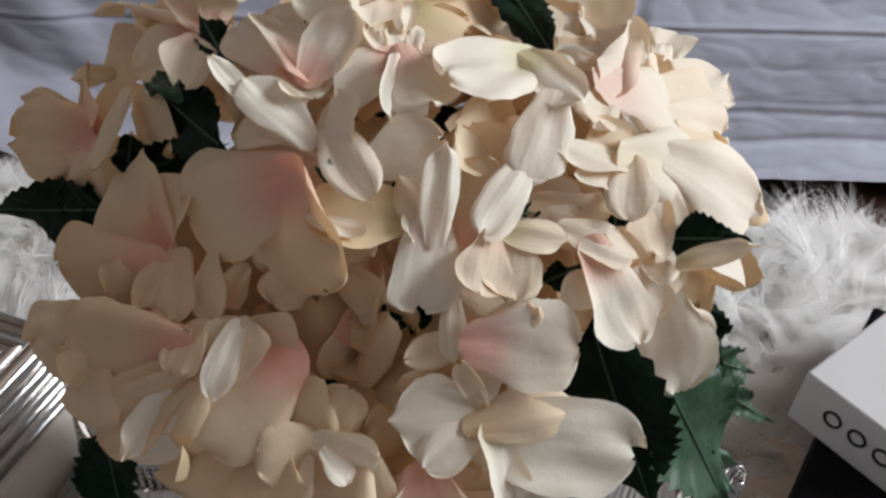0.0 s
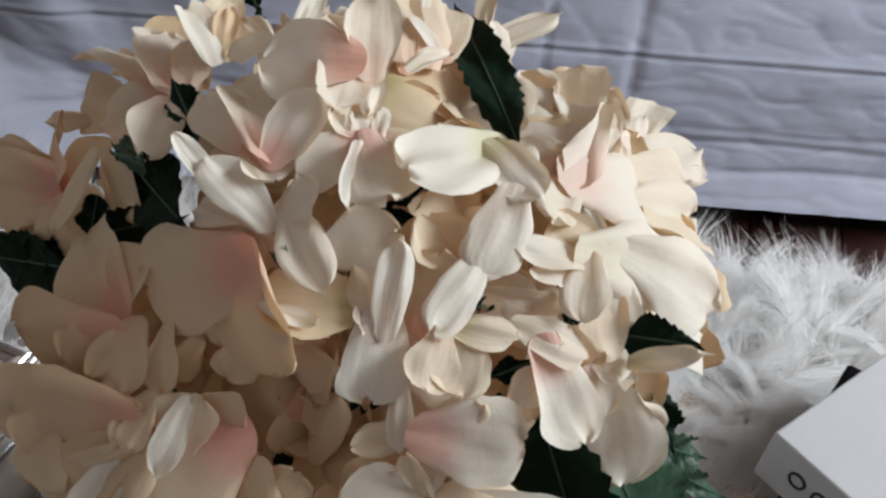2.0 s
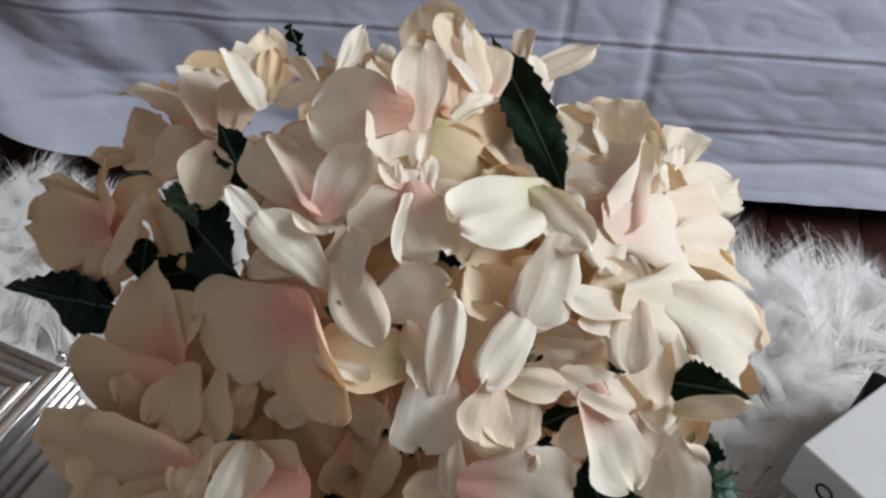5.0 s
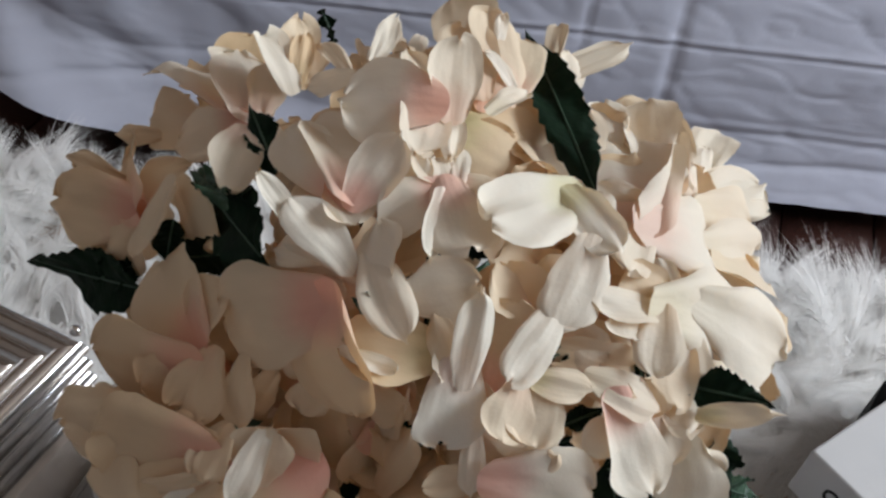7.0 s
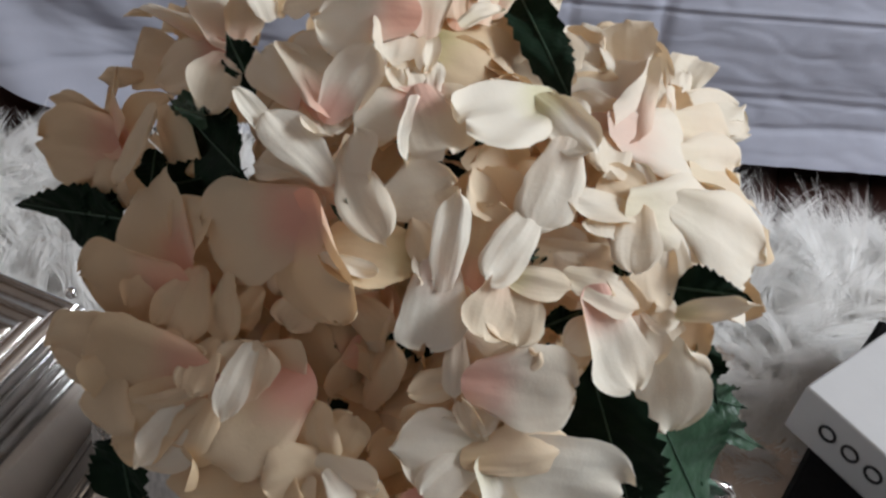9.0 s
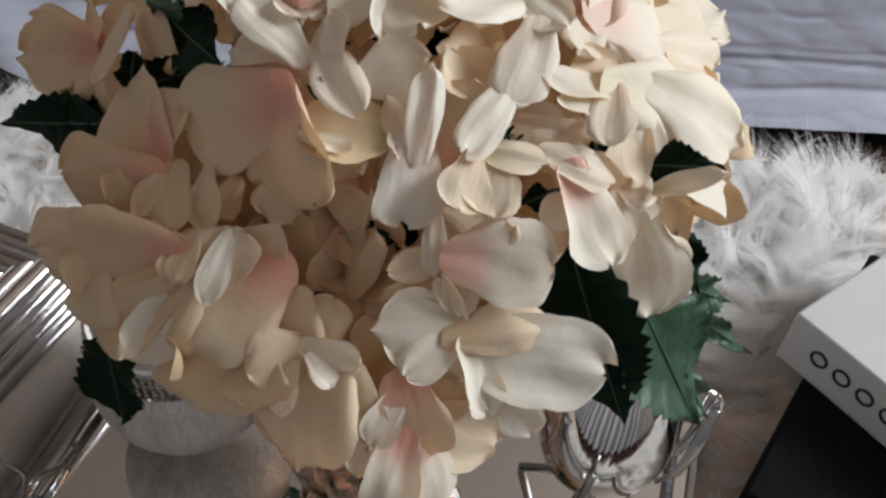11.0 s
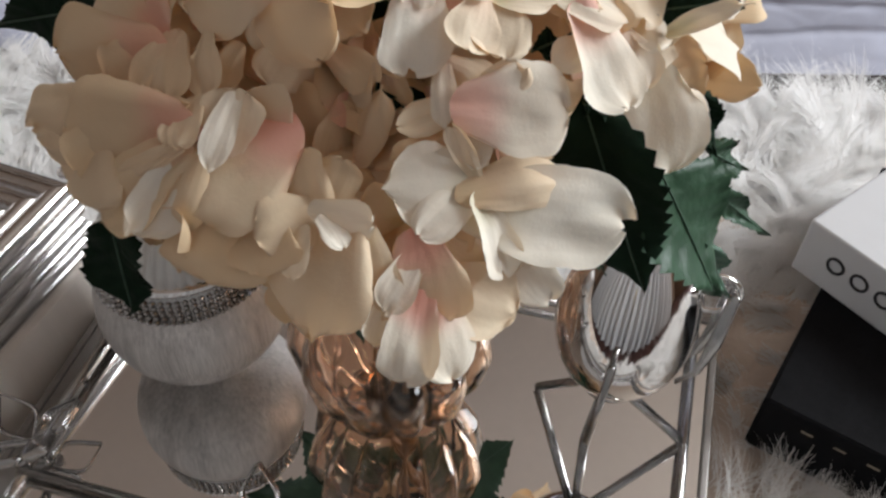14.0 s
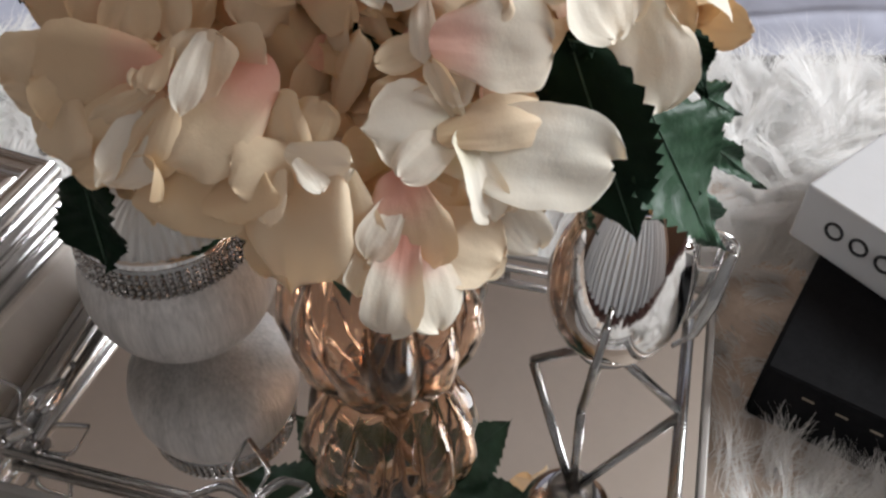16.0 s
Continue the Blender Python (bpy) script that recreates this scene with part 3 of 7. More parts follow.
part("lid", spin(lid, 240, 48, 0.045), PEARL_LID, egg, "ribbed pearl dome lid")
part("knob", ball(0.007, (0, 0, zl + 0.031), 14), CHROME_SMOOTH, egg, "polished silver knob")

# ---------------------------------------------------------------- silver bowl on wire legs
BX, BY = 0.075, 0.270
bowl = thing("silver_bowl", (BX, BY, 0), "polished silver ovoid bowl with a side handle on thin wire legs", "bowl")
bp = [(r * 0.93, z + 0.008) for r, z in [(0.006, 0.079), (0.016, 0.0815), (0.026, 0.088), (0.034, 0.100), (0.0385, 0.116), (0.0395, 0.132), (0.0385, 0.148), (0.0355, 0.164), (0.0305, 0.178), (0.0250, 0.188), (0.0215, 0.193)]]
fine = []
for k in range(len(bp) - 1):
    p0, p1, p2, p3 = (bp[max(k - 1, 0)], bp[k], bp[k + 1], bp[min(k + 2, len(bp) - 1)])
    for s in range(4):
        u = s / 4
        fine.append(tuple(0.5 * (2 * p1[i] + (p2[i] - p0[i]) * u + (2 * p0[i] - 5 * p1[i] + 4 * p2[i] - p3[i]) * u * u + (3 * p1[i] - p0[i] - 3 * p2[i] + p3[i]) * u ** 3) for i in (0, 1)))
fine.append(bp[-1])
part("body", spin(fine + [(r - 0.0015, z) for r, z in fine[::-1]], 96), CHROME_SMOOTH, bowl)
part("foot_disc", spin([(0.014, 0.0815), (0.017, 0.0825), (0.017, 0.0855), (0.012, 0.088)], 40), STEEL, bowl, "brushed steel disc")
for tx, ty in ((0.0346, 0.3093), (0.0703, 0.2804), (0.1305, 0.2928)):
    a = Vector((0, 0, 0.083))
    b = Vector((tx - BX, ty - BY, 0.0022))
    part("leg", tube([a, a.lerp(b, 0.5), b], 0.0031, 10), STEEL, bowl, "brushed steel rod")
part("prong", tube([(-0.0030, -0.0430, 0.150), (-0.0048, -0.0430, 0.112), (-0.0063, -0.0420, 0.080), (-0.004, -0.014, 0.0805)], 0.0021, 10), STEEL, bowl, "brushed steel rod")
# handle: a ring and two flat straps on the side away from the vase
hd = Vector((0.99, 0.06, 0)).normalized()
part("handle", tube(arc(hd * 0.038 + Vector((0, 0, 0.166)), hd, (0, 0, 1), 0.0130, -165, 165, 24), 0.0015, 8), CHROME, bowl, "chrome wire ring")
for off in (-0.007, 0.007):
    sd = Vector((-hd.y, hd.x, 0)) * off
    part("strap", tube([hd * 0.034 + sd + Vector((0, 0, 0.100)), hd * 0.042 + sd + Vector((0, 0, 0.110)), hd * 0.046 + sd * 0.9 + Vector((0, 0, 0.135)), hd * 0.047 + sd * 0.7 + Vector((0, 0, 0.172))], 0.0034, 8, flat=0.4), STEEL, bowl, "flat brushed steel strap")
part("lip", tube(arc(Vector((0.020, -0.012, 0.174)), (0.9, 0.2, 0.3), (-0.1, -0.4, 0.9), 0.0085, -60, 200, 18), 0.0030, 10), CHROME_SMOOTH, bowl, "curled silver lip")

# ---------------------------------------------------------------- books
BK = (0.1750, 0.3180)
black = thing("black_book", (BK[0], BK[1], TABLE_Z + 0.016), "large black hardback book lying on the fur throw", "book", turn=(0, 0, -19.0))
part("cover", box(0, 0.205, 0, 0.262, 0.048, 0.052, 0.0012), BOX_BLACK, black)
part("back_cover", box(0, 0.205, 0, 0.262, 0.0, 0.004, 0.0012), BOX_BLACK, black)
part("spine", box(-0.002, 0.004, 0, 0.262, 0.001, 0.051, 0.0015), BOX_BLACK, black)
part("jacket_flap", box(0, 0.205, -0.001, 0.003, 0.001, 0.0512, 0.001), BOX_BLACK, black)
part("page_block", box(0.005, 0.199, 0.004, 0.258, 0.0042, 0.0478), PAGES, black, "cream page edges", smooth=False)
for k in range(5):
    x = 0.0255 + k * 0.0205
    part("title_mark", box(x, x + 0.0075, -0.0013, -0.0009, 0.0380, 0.0396), GILT, black, "thin gilt bar", smooth=False)

WH = (0.1880, 0.4355)
white = thing("white_box", (WH[0], WH[1], TABLE_Z + 0.0684), "white card gift box lying on the black book", "box", turn=(0, 0, -37.5))
part("lid", box(0, 0.230, 0, 0.165, 0.0, 0.047, 0.0022, 3), BOX_WHITE, white, "white card lid")
for k in range(4):
    bm = tube(arc((0.0278 + k * 0.0185, -0.0004, 0.0250), (1, 0, 0), (0, 0, 1), 0.0058, 0, 345, 28), 0.0011, 6, closed=True, flat=1.0)
    part("title_mark", bm, INK, white, "black printed ring")

# ---------------------------------------------------------------- deep silver frame
FW, FH, MW, FD = 0.230, 0.210, 0.060, 0.124
photo = thing("photo_frame", (-0.2865, 0.3213, TABLE_Z + 0.006), "deep silver box frame with ribbed moulding, lying on the fur throw", "picture frame", turn=(0, 0, -6.0))


def moulding(pts):
    """A mitred length of stepped, ribbed moulding: outer corners a, b; inner corners d, c."""
    a, b, c, d = [Vector((*p, 0)) for p in pts]
    out = ((a + b) / 2 - (c + d) / 2).normalized()
    along = (b - a).normalized()
    prof = []
    prof += [(0.004, 0.0), (0.004, FD - 0.066)]          # plain lower side
    for i in range(61):                      # ribbed side
        s = i / 60
        prof.append((0.0045 * (1 - abs(math.sin(math.pi * s * 4)) ** 0.6), FD - 0.064 + 0.064 * s))
    for i in range(1, 73):                   # ribbed top, sinking towards the picture
        s = i / 72
        prof.append((0.0045 + (MW - 0.0045) * s, FD - 0.0050 * (1 - abs(math.sin(math.pi * s * 4)) ** 0.6) - 0.012 * s))
    prof.append((MW, FD - 0.026))
    bm = bmesh.new()
    rows = [(bm.verts.new(a - out * i + along * i + Vector((0, 0, h))), bm.verts.new(b - out * i - along * i + Vector((0, 0, h)))) for i, h in prof]
    for p, q in zip(rows, rows[1:]):
        bm.faces.new((p[0], p[1], q[1], q[0]))
    bmesh.ops.recalc_face_normals(bm, faces=bm.faces)
    if sum((f.normal.z for f in bm.faces)) < 0:
        bmesh.ops.reverse_faces(bm, faces=bm.faces)
    return bm


o = [(0, 0), (-FW, 0), (-FW, -FH), (0, -FH)]
i_ = [(-MW, -MW), (-FW + MW, -MW), (-FW + MW, -FH + MW), (-MW, -FH + MW)]
for k in range(4):
    part("moulding", moulding((o[k], o[(k + 1) % 4], i_[(k + 1) % 4], i_[k])), SILVER_LEAF, photo, "ribbed silver moulding")
part("corner_knob", ball(0.0042, (-0.010, 0.002, FD + 0.002), 12), CHROME, photo, "small chrome knob")
part("picture", box(-FW + MW, -MW, -FH + MW, -MW, FD - 0.030, FD - 0.024), PHOTO, photo, "grey print behind glass", smooth=False)
plinth = bmesh.new()
ring = [[plinth.verts.new((x, y, z)) for x, y in ((-FW - g, -FH - g), (g, -FH - g), (g, g), (-FW - g, g))] for g, z in ((0.011, 0.001), (0.008, 0.012), (0.0015, FD - 0.066))]
for lo_r, hi_r in zip(ring, ring[1:]):
    for k in range(4):
        plinth.faces.new((lo_r[k], lo_r[(k + 1) % 4], hi_r[(k + 1) % 4], hi_r[k]))
plinth.faces.new(ring[0][::-1])
plinth.faces.new(ring[-1])
part("plinth", plinth, PLINTH, photo, "plain beige-grey lacquered plinth", smooth=False)
part("backing", box(-FW + 0.006, -0.006, -FH + 0.006, -0.006, FD - 0.040, FD - 0.034), BOX_BLACK, photo, "black backing board", smooth=False)

# ---------------------------------------------------------------- bouquet
BC = Vector((-0.035, 0.270, 0.265))
BR = Vector((0.155, 0.128, 0.122))
bouquet = thing("hydrangea_bouquet", (BC.x, BC.y, 0.172), "artificial cream hydrangea bouquet with blush-pink centres and dark green leaves", "flowers")
ORG = Vector((BC.x, BC.y, 0.172))


def petal_mesh(L, W, cup, bend, seed, nu=14, nv=14):
    """One cloth petal from its base (0,0,0) along +y; cup: how far its sides rise; bend: how far the tip falls back. Many have one flank folded over."""
    rng = random.Random(seed)
    bm = bmesh.new()
    lay = bm.loops.layers.uv.new("along")
    ph = rng.uniform(0, 6.28)
    notch = rng.choice((0, 0, 0.05, 0.09))
    peak = rng.uniform(0.50, 0.66)
    rim = rng.choice((-1, -1, 1, 0.3)) * rng.uniform(0.03, 0.10)
    lobe = rng.uniform(0.5, 1.4)
    frill = rng.uniform(0.0, 0.03)
    skew = rng.uniform(-0.08, 0.08)
    ruff = rng.uniform(0.01, 0.045)
    side_fold = rng.uniform(-0.10, 0.10)
    square = rng.uniform(2.0, 3.2)
    flap = rng.choice((0, 0, 0, 0, 1, 1, -1)) * radians(rng.uniform(18, 45))
    flap *= min(1.0, max(0.0, (0.030 - W) / 0.008))
    flank, hinge = rng.choice((-1, 1)), rng.uniform(-0.05, 0.45)
    curl = rng.choice((0, 0, 0, 0.10, 0.16, -0.12))
    point = rng.choice((0, 0, 0.05, 0.09)) if not notch else 0
    grid = []
    for j in range(nv + 1):
        v = 1 - (1 - j / nv) ** 1.45
        if v > peak:
            half = max(0.0, 1 - ((v - peak) / (1.004 - peak)) ** square) ** (1 / 2.1)
        else:
            half = 0.60 + 0.40 * math.sin(0.5 * math.pi * v / peak)
        half = max(half, 0.14) * 0.5 * W
        row = []
        for i in range(nu + 1):
            u = 2 * i / nu - 1
            wave = 1 + 0.16 * abs(u) * noise.noise(Vector((v * 2.6, 3.0 if u > 0 else -3.0, seed * 0.37)))
            sx = u * half * wave
            over = flank * sx - hinge * half
            lift = 0.0
            if over > 0 and flap:
                soft = over * over / (over + 0.10 * half)
                sx -= flank * soft * (1 - math.cos(flap))
                lift = soft * math.sin(flap) * min(1.0, 0.3 + v)
            x = sx + skew * L * v * v
            y = L * (v - notch * (1 - abs(u)) * v ** 8 + point * (1 - abs(u)) * v ** 5 - 0.04 * u * u * v - 0.30 * W / L * math.sqrt(max(0.0, 1 - u * u)) * (1 - v) ** 2 + 0.08 * v ** 5 * noise.noise(Vector((u * 1.9, 0.5, seed * 0.61))))
            z = cup * W * (u * u * (half / (0.5 * W)) ** 2) * 0.45 + side_fold * W * u * abs(u) * 0.5
            z += lift + curl * L * max(0.0, (v - 0.55) / 0.45) ** 2
            z += -bend * L * v * v + 0.05 * L * math.sin(math.pi * v)
            z += ruff * W * math.sin(3.1 * u * 1.7 + ph + 4 * v) * (abs(u) ** 2) * v
            z += ruff * 0.9 * L * math.sin(3.3 * u + ph * 2) * v ** 3
            z += 0.06 * L * noise.noise(Vector((u * 1.2 + ph, v * 1.9, seed))) + 0.018 * L * noise.noise(Vector((u * 3.2, v * 3.5, seed + 0.5)))
            z += frill * W * math.sin(8 * u + ph * 3 + 2 * v) * max(abs(u), v) ** 5
            edge = max(abs(u), (v - 0.25) / 0.75)
            z += rim * W * max(0.0, (edge - 0.62) / 0.38) ** 2 * (0.4 + 0.6 * math.sin(lobe * 3 * u + 2.2 * v + ph) ** 2)
            if i in (0, nu) or j == nv:
                x, y = x * rng.uniform(0.98, 1.015), y + L * rng.uniform(-0.008, 0.008)
            row.append((bm.verts.new((x, y, z)), (0.5 + 0.5 * u, v)))
        grid.append(row)
    for a, b in zip(grid, grid[1:]):
        for i in range(nu):
            q = (a[i], a[i + 1], b[i + 1], b[i])
            f = bm.faces.new([p[0] for p in q])
            for loop, p in zip(f.loops, q):
                loop[lay].uv = p[1]
    return bm


VIEW = Vector((0.12, -0.62, 0.76)).normalized()      # the side of the bouquet that faces the table's edge


def floret(centre, petals):
    """A floret at centre. Each petal: its base, tip, width, cup, bend, the way its face looks, and its dye (pink,
    green) with a whiteness that in outer florets follows the light.
    """
    c = Vector(centre)
    tag = int(abs(c.x * 31 + c.y * 17 + c.z * 7) * 10000) % 9973
    heart = bmesh.new()
    bmesh.ops.create_uvsphere(heart, u_segments=8, v_segments=5, radius=0.0012)
    fl = part("floret", heart, STAMEN, bouquet)
    fl.location = c - ORG - VIEW * 0.005
    for k, (base, tip, w, cup, bend, face, dye) in enumerate(petals):
        b = Vector(base)
        d = Vector(tip) - b
        L, y = d.length, d.normalized()
        n = Vector(face)
        n = (n - y * n.dot(y)).normalized()
        j = random.Random(tag * 7 + k)
        ob = part("petal", petal_mesh(L * 1.03, w * 1.09, cup, bend, tag * 13 + k), PETAL, fl)
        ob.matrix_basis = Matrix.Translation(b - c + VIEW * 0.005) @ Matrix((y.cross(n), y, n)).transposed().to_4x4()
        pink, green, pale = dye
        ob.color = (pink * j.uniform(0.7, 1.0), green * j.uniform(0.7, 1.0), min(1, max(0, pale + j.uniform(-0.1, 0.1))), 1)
    return fl


def leaf(base, tip, w, mat, face, fold=0.25, droop=0.1, teeth=13, label=""):
    """A serrated leaf with a folded midrib, from base to tip; face: the way its upper side looks."""
    b, t = Vector(base), Vector(tip)
    d = t - b
    L, y = d.length, d.normalized()
    n = Vector(face)
    n = (n - y * n.dot(y)).normalized()
    x = y.cross(n)
    bm = bmesh.new()
    rows = []
    m = teeth * 4
    for j in range(m + 1):
        v = j / m
        half = 0.5 * w * math.sin(math.pi * (0.02 + 0.98 * v) ** 0.74) ** 1.12 + 0.0003
        saw = (j % 4) / 4
        cut = (1 - 0.20 * saw) if 0.08 < v < 0.99 else 1
        row = []
        for i in range(-5, 6):
            u = i / 5
            hx = half * u * (cut if abs(i) == 5 else 1)
            z = fold * abs(u) * half - droop * L * v * v + 0.004 * math.sin(9 * v + 2 * u) * abs(u) + 0.0004 * math.cos(2 * math.pi * (v * 7 - abs(u) * 0.8)) * min(1, abs(u) * 3)
            row.append(bm.verts.new((hx, L * v + 0.05 * L * abs(u) * (1 - v), z)))
        rows.append(row)
    for a, c in zip(rows, rows[1:]):
        for i in range(10):
            bm.faces.new((a[i], a[i + 1], c[i + 1], c[i]))
    ob = part("leaf", bm, mat, bouquet, label)
    ob.matrix_basis = Matrix.Translation(b - ORG) @ Matrix((x, y, n)).transposed().to_4x4()
    part("midrib", tube([(0, L * v, -droop * L * v * v + 0.0004) for v in (0.02, 0.2, 0.4, 0.6, 0.8, 0.96)], 0.00045, 6), RIB, ob)
    return ob


# stems run down into the vase
for k in range(7):
    a = k * 2.4
    top = Vector((0.05 * math.cos(a), 0.045 * math.sin(a), 0.06))
    part("stem", tube([top, Vector((0.018 * math.cos(a), 0.018 * math.sin(a), -0.02)), Vector((VX - ORG.x - 0.014 * math.cos(a), VY - ORG.y - 0.014 * math.sin(a), -0.155))], 0.0013, 8), STEM, bouquet, "stem in pale brown paper wrap")

# outer florets; whiteness paints the light: more at top and right, less lower left
floret((-0.1628, 0.2474, 0.3265), (
    ((-0.1640, 0.2442, 0.3267), (-0.2092, 0.2521, 0.3094), 0.0292, 0.15, -0.02, (-0.31, -0.86, 0.41), (0.8, 0, 0.22)),
    ((-0.1633, 0.2457, 0.3288), (-0.1921, 0.2869, 0.3229), 0.0283, 0.11, -0.00, (-0.79, -0.51, 0.33), (0.6, 0, 0.22)),
    ((-0.1797, 0.2612, 0.3209), (-0.2113, 0.2687, 0.3194), 0.0133, 0.13, 0.04, (-0.23, -0.88, 0.41), (0.2, 0, 0.22)),
    ((-0.1655, 0.2500, 0.3244), (-0.1580, 0.2711, 0.3362), 0.0188, 0.16, 0.03, (-0.17, -0.43, 0.88), (0.3, 0, 0.22)),
    ((-0.1654, 0.2456, 0.3235), (-0.1779, 0.2352, 0.3104), 0.0243, -0.05, 0.06, (-0.39, -0.50, 0.77), (0.4, 0, 0.22)),
    ((-0.1463, 0.2442, 0.3456), (-0.1452, 0.2206, 0.3275), 0.0162, 0.07, -0.01, (-0.37, -0.57, 0.73), (0, 0, 0.28)),
    ((-0.1463, 0.2513, 0.3374), (-0.1179, 0.2260, 0.3437), 0.0216, 0.03, 0.11, (-0.68, -0.70, 0.24), (0, 0, 0.17)),
    ((-0.1665, 0.2442, 0.3196), (-0.1563, 0.2259, 0.3119), 0.0125, 0.04, 0.07, (-0.54, -0.56, 0.62), (0, 0, 0.17)),
    ((-0.1680, 0.2402, 0.3115), (-0.1858, 0.2344, 0.2991), 0.0109, -0.03, 0.11, (-0.29, -0.63, 0.72), (0, 0, 0.22)),
))
floret((-0.1507, 0.2911, 0.3441), (
    ((-0.1324, 0.2825, 0.3590), (-0.1623, 0.3272, 0.3501), 0.0305, 0.02, 0.00, (0.27, 0.36, 0.89), (0.3, 0, 0.9)),
    ((-0.1415, 0.2893, 0.3515), (-0.1950, 0.3374, 0.3274), 0.0425, -0.05, 0.04, (-0.00, 0.45, 0.90), (0.6, 0, 0.74)),
    ((-0.1744, 0.3266, 0.3310), (-0.2108, 0.3463, 0.3164), 0.0128, -0.04, 0.11, (-0.55, -0.56, 0.62), (0.1, 0, 0.36)),
    ((-0.1345, 0.2789, 0.3552), (-0.1584, 0.2751, 0.3391), 0.0213, 0.09, -0.02, (-0.22, -0.82, 0.53), (0.9, 0, 0.5)),
    ((-0.1257, 0.2678, 0.3614), (-0.1178, 0.2368, 0.3666), 0.0183, 0.11, 0.01, (0.15, 0.20, 0.97), (0.5, 0, 0.64)),
    ((-0.1633, 0.2946, 0.3326), (-0.2017, 0.3141, 0.3156), 0.0259, 0.15, 0.03, (-0.56, -0.64, 0.52), (0.1, 0, 0.22)),
    ((-0.1870, 0.2966, 0.3187), (-0.2073, 0.2951, 0.3119), 0.0092, -0.02, 0.09, (-0.13, -0.81, 0.56), (0, 0, 0.22)),
    ((-0.1685, 0.2958, 0.3285), (-0.1954, 0.3249, 0.3176), 0.0132, 0.13, 0.11, (-0.72, -0.47, 0.51), (0.1, 0, 0.22)),
    ((-0.1286, 0.2872, 0.3590), (-0.1355, 0.3136, 0.3610), 0.0164, 0.10, 0.06, (0.03, -0.07, 1.00), (0.3, 0, 0.82)),
))
floret((-0.1186, 0.2979, 0.3691), (
    ((-0.1189, 0.2908, 0.3717), (-0.1392, 0.3090, 0.3798), 0.0175, -0.08, 0.08, (0.44, 0.11, 0.89), (0, 0, 1)),
    ((-0.1180, 0.3014, 0.3676), (-0.1334, 0.3273, 0.3749), 0.0173, -0.08, 0.07, (0.21, -0.15, 0.97), (0, 0.1, 0.36)),
    ((-0.1165, 0.3019, 0.3678), (-0.1185, 0.3248, 0.3691), 0.0104, -0.01, 0.07, (0.10, -0.05, 0.99), (0, 0.1, 0.36)),
    ((-0.1227, 0.2984, 0.3686), (-0.1365, 0.3176, 0.3706), 0.0143, -0.08, 0.00, (0.27, 0.09, 0.96), (0.1, 0, 0.46)),
    ((-0.1170, 0.2968, 0.3700), (-0.1254, 0.3203, 0.3762), 0.0090, 0.03, -0.01, (0.19, -0.19, 0.96), (0, 0.2, 0.11)),
))
floret((-0.0898, 0.3128, 0.3764), (
    ((-0.0989, 0.3018, 0.3777), (-0.1183, 0.3221, 0.3736), 0.0078, 0.03, 0.06, (-0.26, -0.05, 0.96), (0, 0, 0.46)),
    ((-0.0910, 0.3115, 0.3782), (-0.0952, 0.3454, 0.3765), 0.0092, -0.06, 0.07, (0.52, 0.11, 0.85), (0, 0, 1)),
    ((-0.0954, 0.3137, 0.3743), (-0.1088, 0.3404, 0.3678), 0.0076, 0.03, 0.03, (0.22, 0.33, 0.92), (0, 0, 0.54)),
    ((-0.0803, 0.3193, 0.3762), (-0.0848, 0.3493, 0.3709), 0.0070, -0.03, 0.01, (0.43, 0.22, 0.88), (0, 0, 1)),
    ((-0.0831, 0.3179, 0.3755), (-0.0926, 0.3451, 0.3687), 0.0065, 0.11, 0.09, (0.04, 0.25, 0.97), (0, 0, 0.54)),
))
floret((-0.0503, 0.3126, 0.3795), (
    ((-0.0494, 0.2800, 0.3904), (-0.0561, 0.2969, 0.4082), 0.0191, -0.03, 0.05, (0.44, -0.56, 0.70), (0.3, 0, 0.74)),
    ((-0.0486, 0.3095, 0.3806), (-0.0664, 0.3424, 0.3882), 0.0222, 0.04, 0.10, (0.19, -0.12, 0.97), (0.2, 0, 0.36)),
    ((-0.0396, 0.3154, 0.3772), (-0.0547, 0.3562, 0.3847), 0.0247, 0.05, 0.05, (0.42, -0.01, 0.91), (0.3, 0, 0.36)),
    ((-0.0371, 0.3184, 0.3795), (-0.0500, 0.3242, 0.3881), 0.0088, -0.07, 0.10, (0.52, -0.10, 0.85), (0, 0, 1)),
    ((-0.0488, 0.3402, 0.3820), (-0.0522, 0.3534, 0.3885), 0.0058, -0.01, 0.07, (0.45, -0.30, 0.84), (0, 0, 1)),
    ((-0.0376, 0.3266, 0.3734), (-0.0419, 0.3650, 0.3762), 0.0217, 0.11, -0.02, (0.24, -0.04, 0.97), (0.5, 0, 0.36)),
    ((-0.0659, 0.3105, 0.3785), (-0.0782, 0.3284, 0.3774), 0.0169, 0.15, 0.00, (0.20, 0.20, 0.96), (0.5, 0, 0.28)),
    ((-0.0804, 0.3056, 0.3771), (-0.0900, 0.3244, 0.3763), 0.0136, 0.16, 0.08, (0.08, 0.09, 0.99), (0.2, 0, 0.36)),
    ((-0.0450, 0.3067, 0.3771), (-0.0487, 0.3197, 0.3834), 0.0141, 0.10, 0.03, (0.49, -0.27, 0.83), (0.6, 0, 0.11)),
))
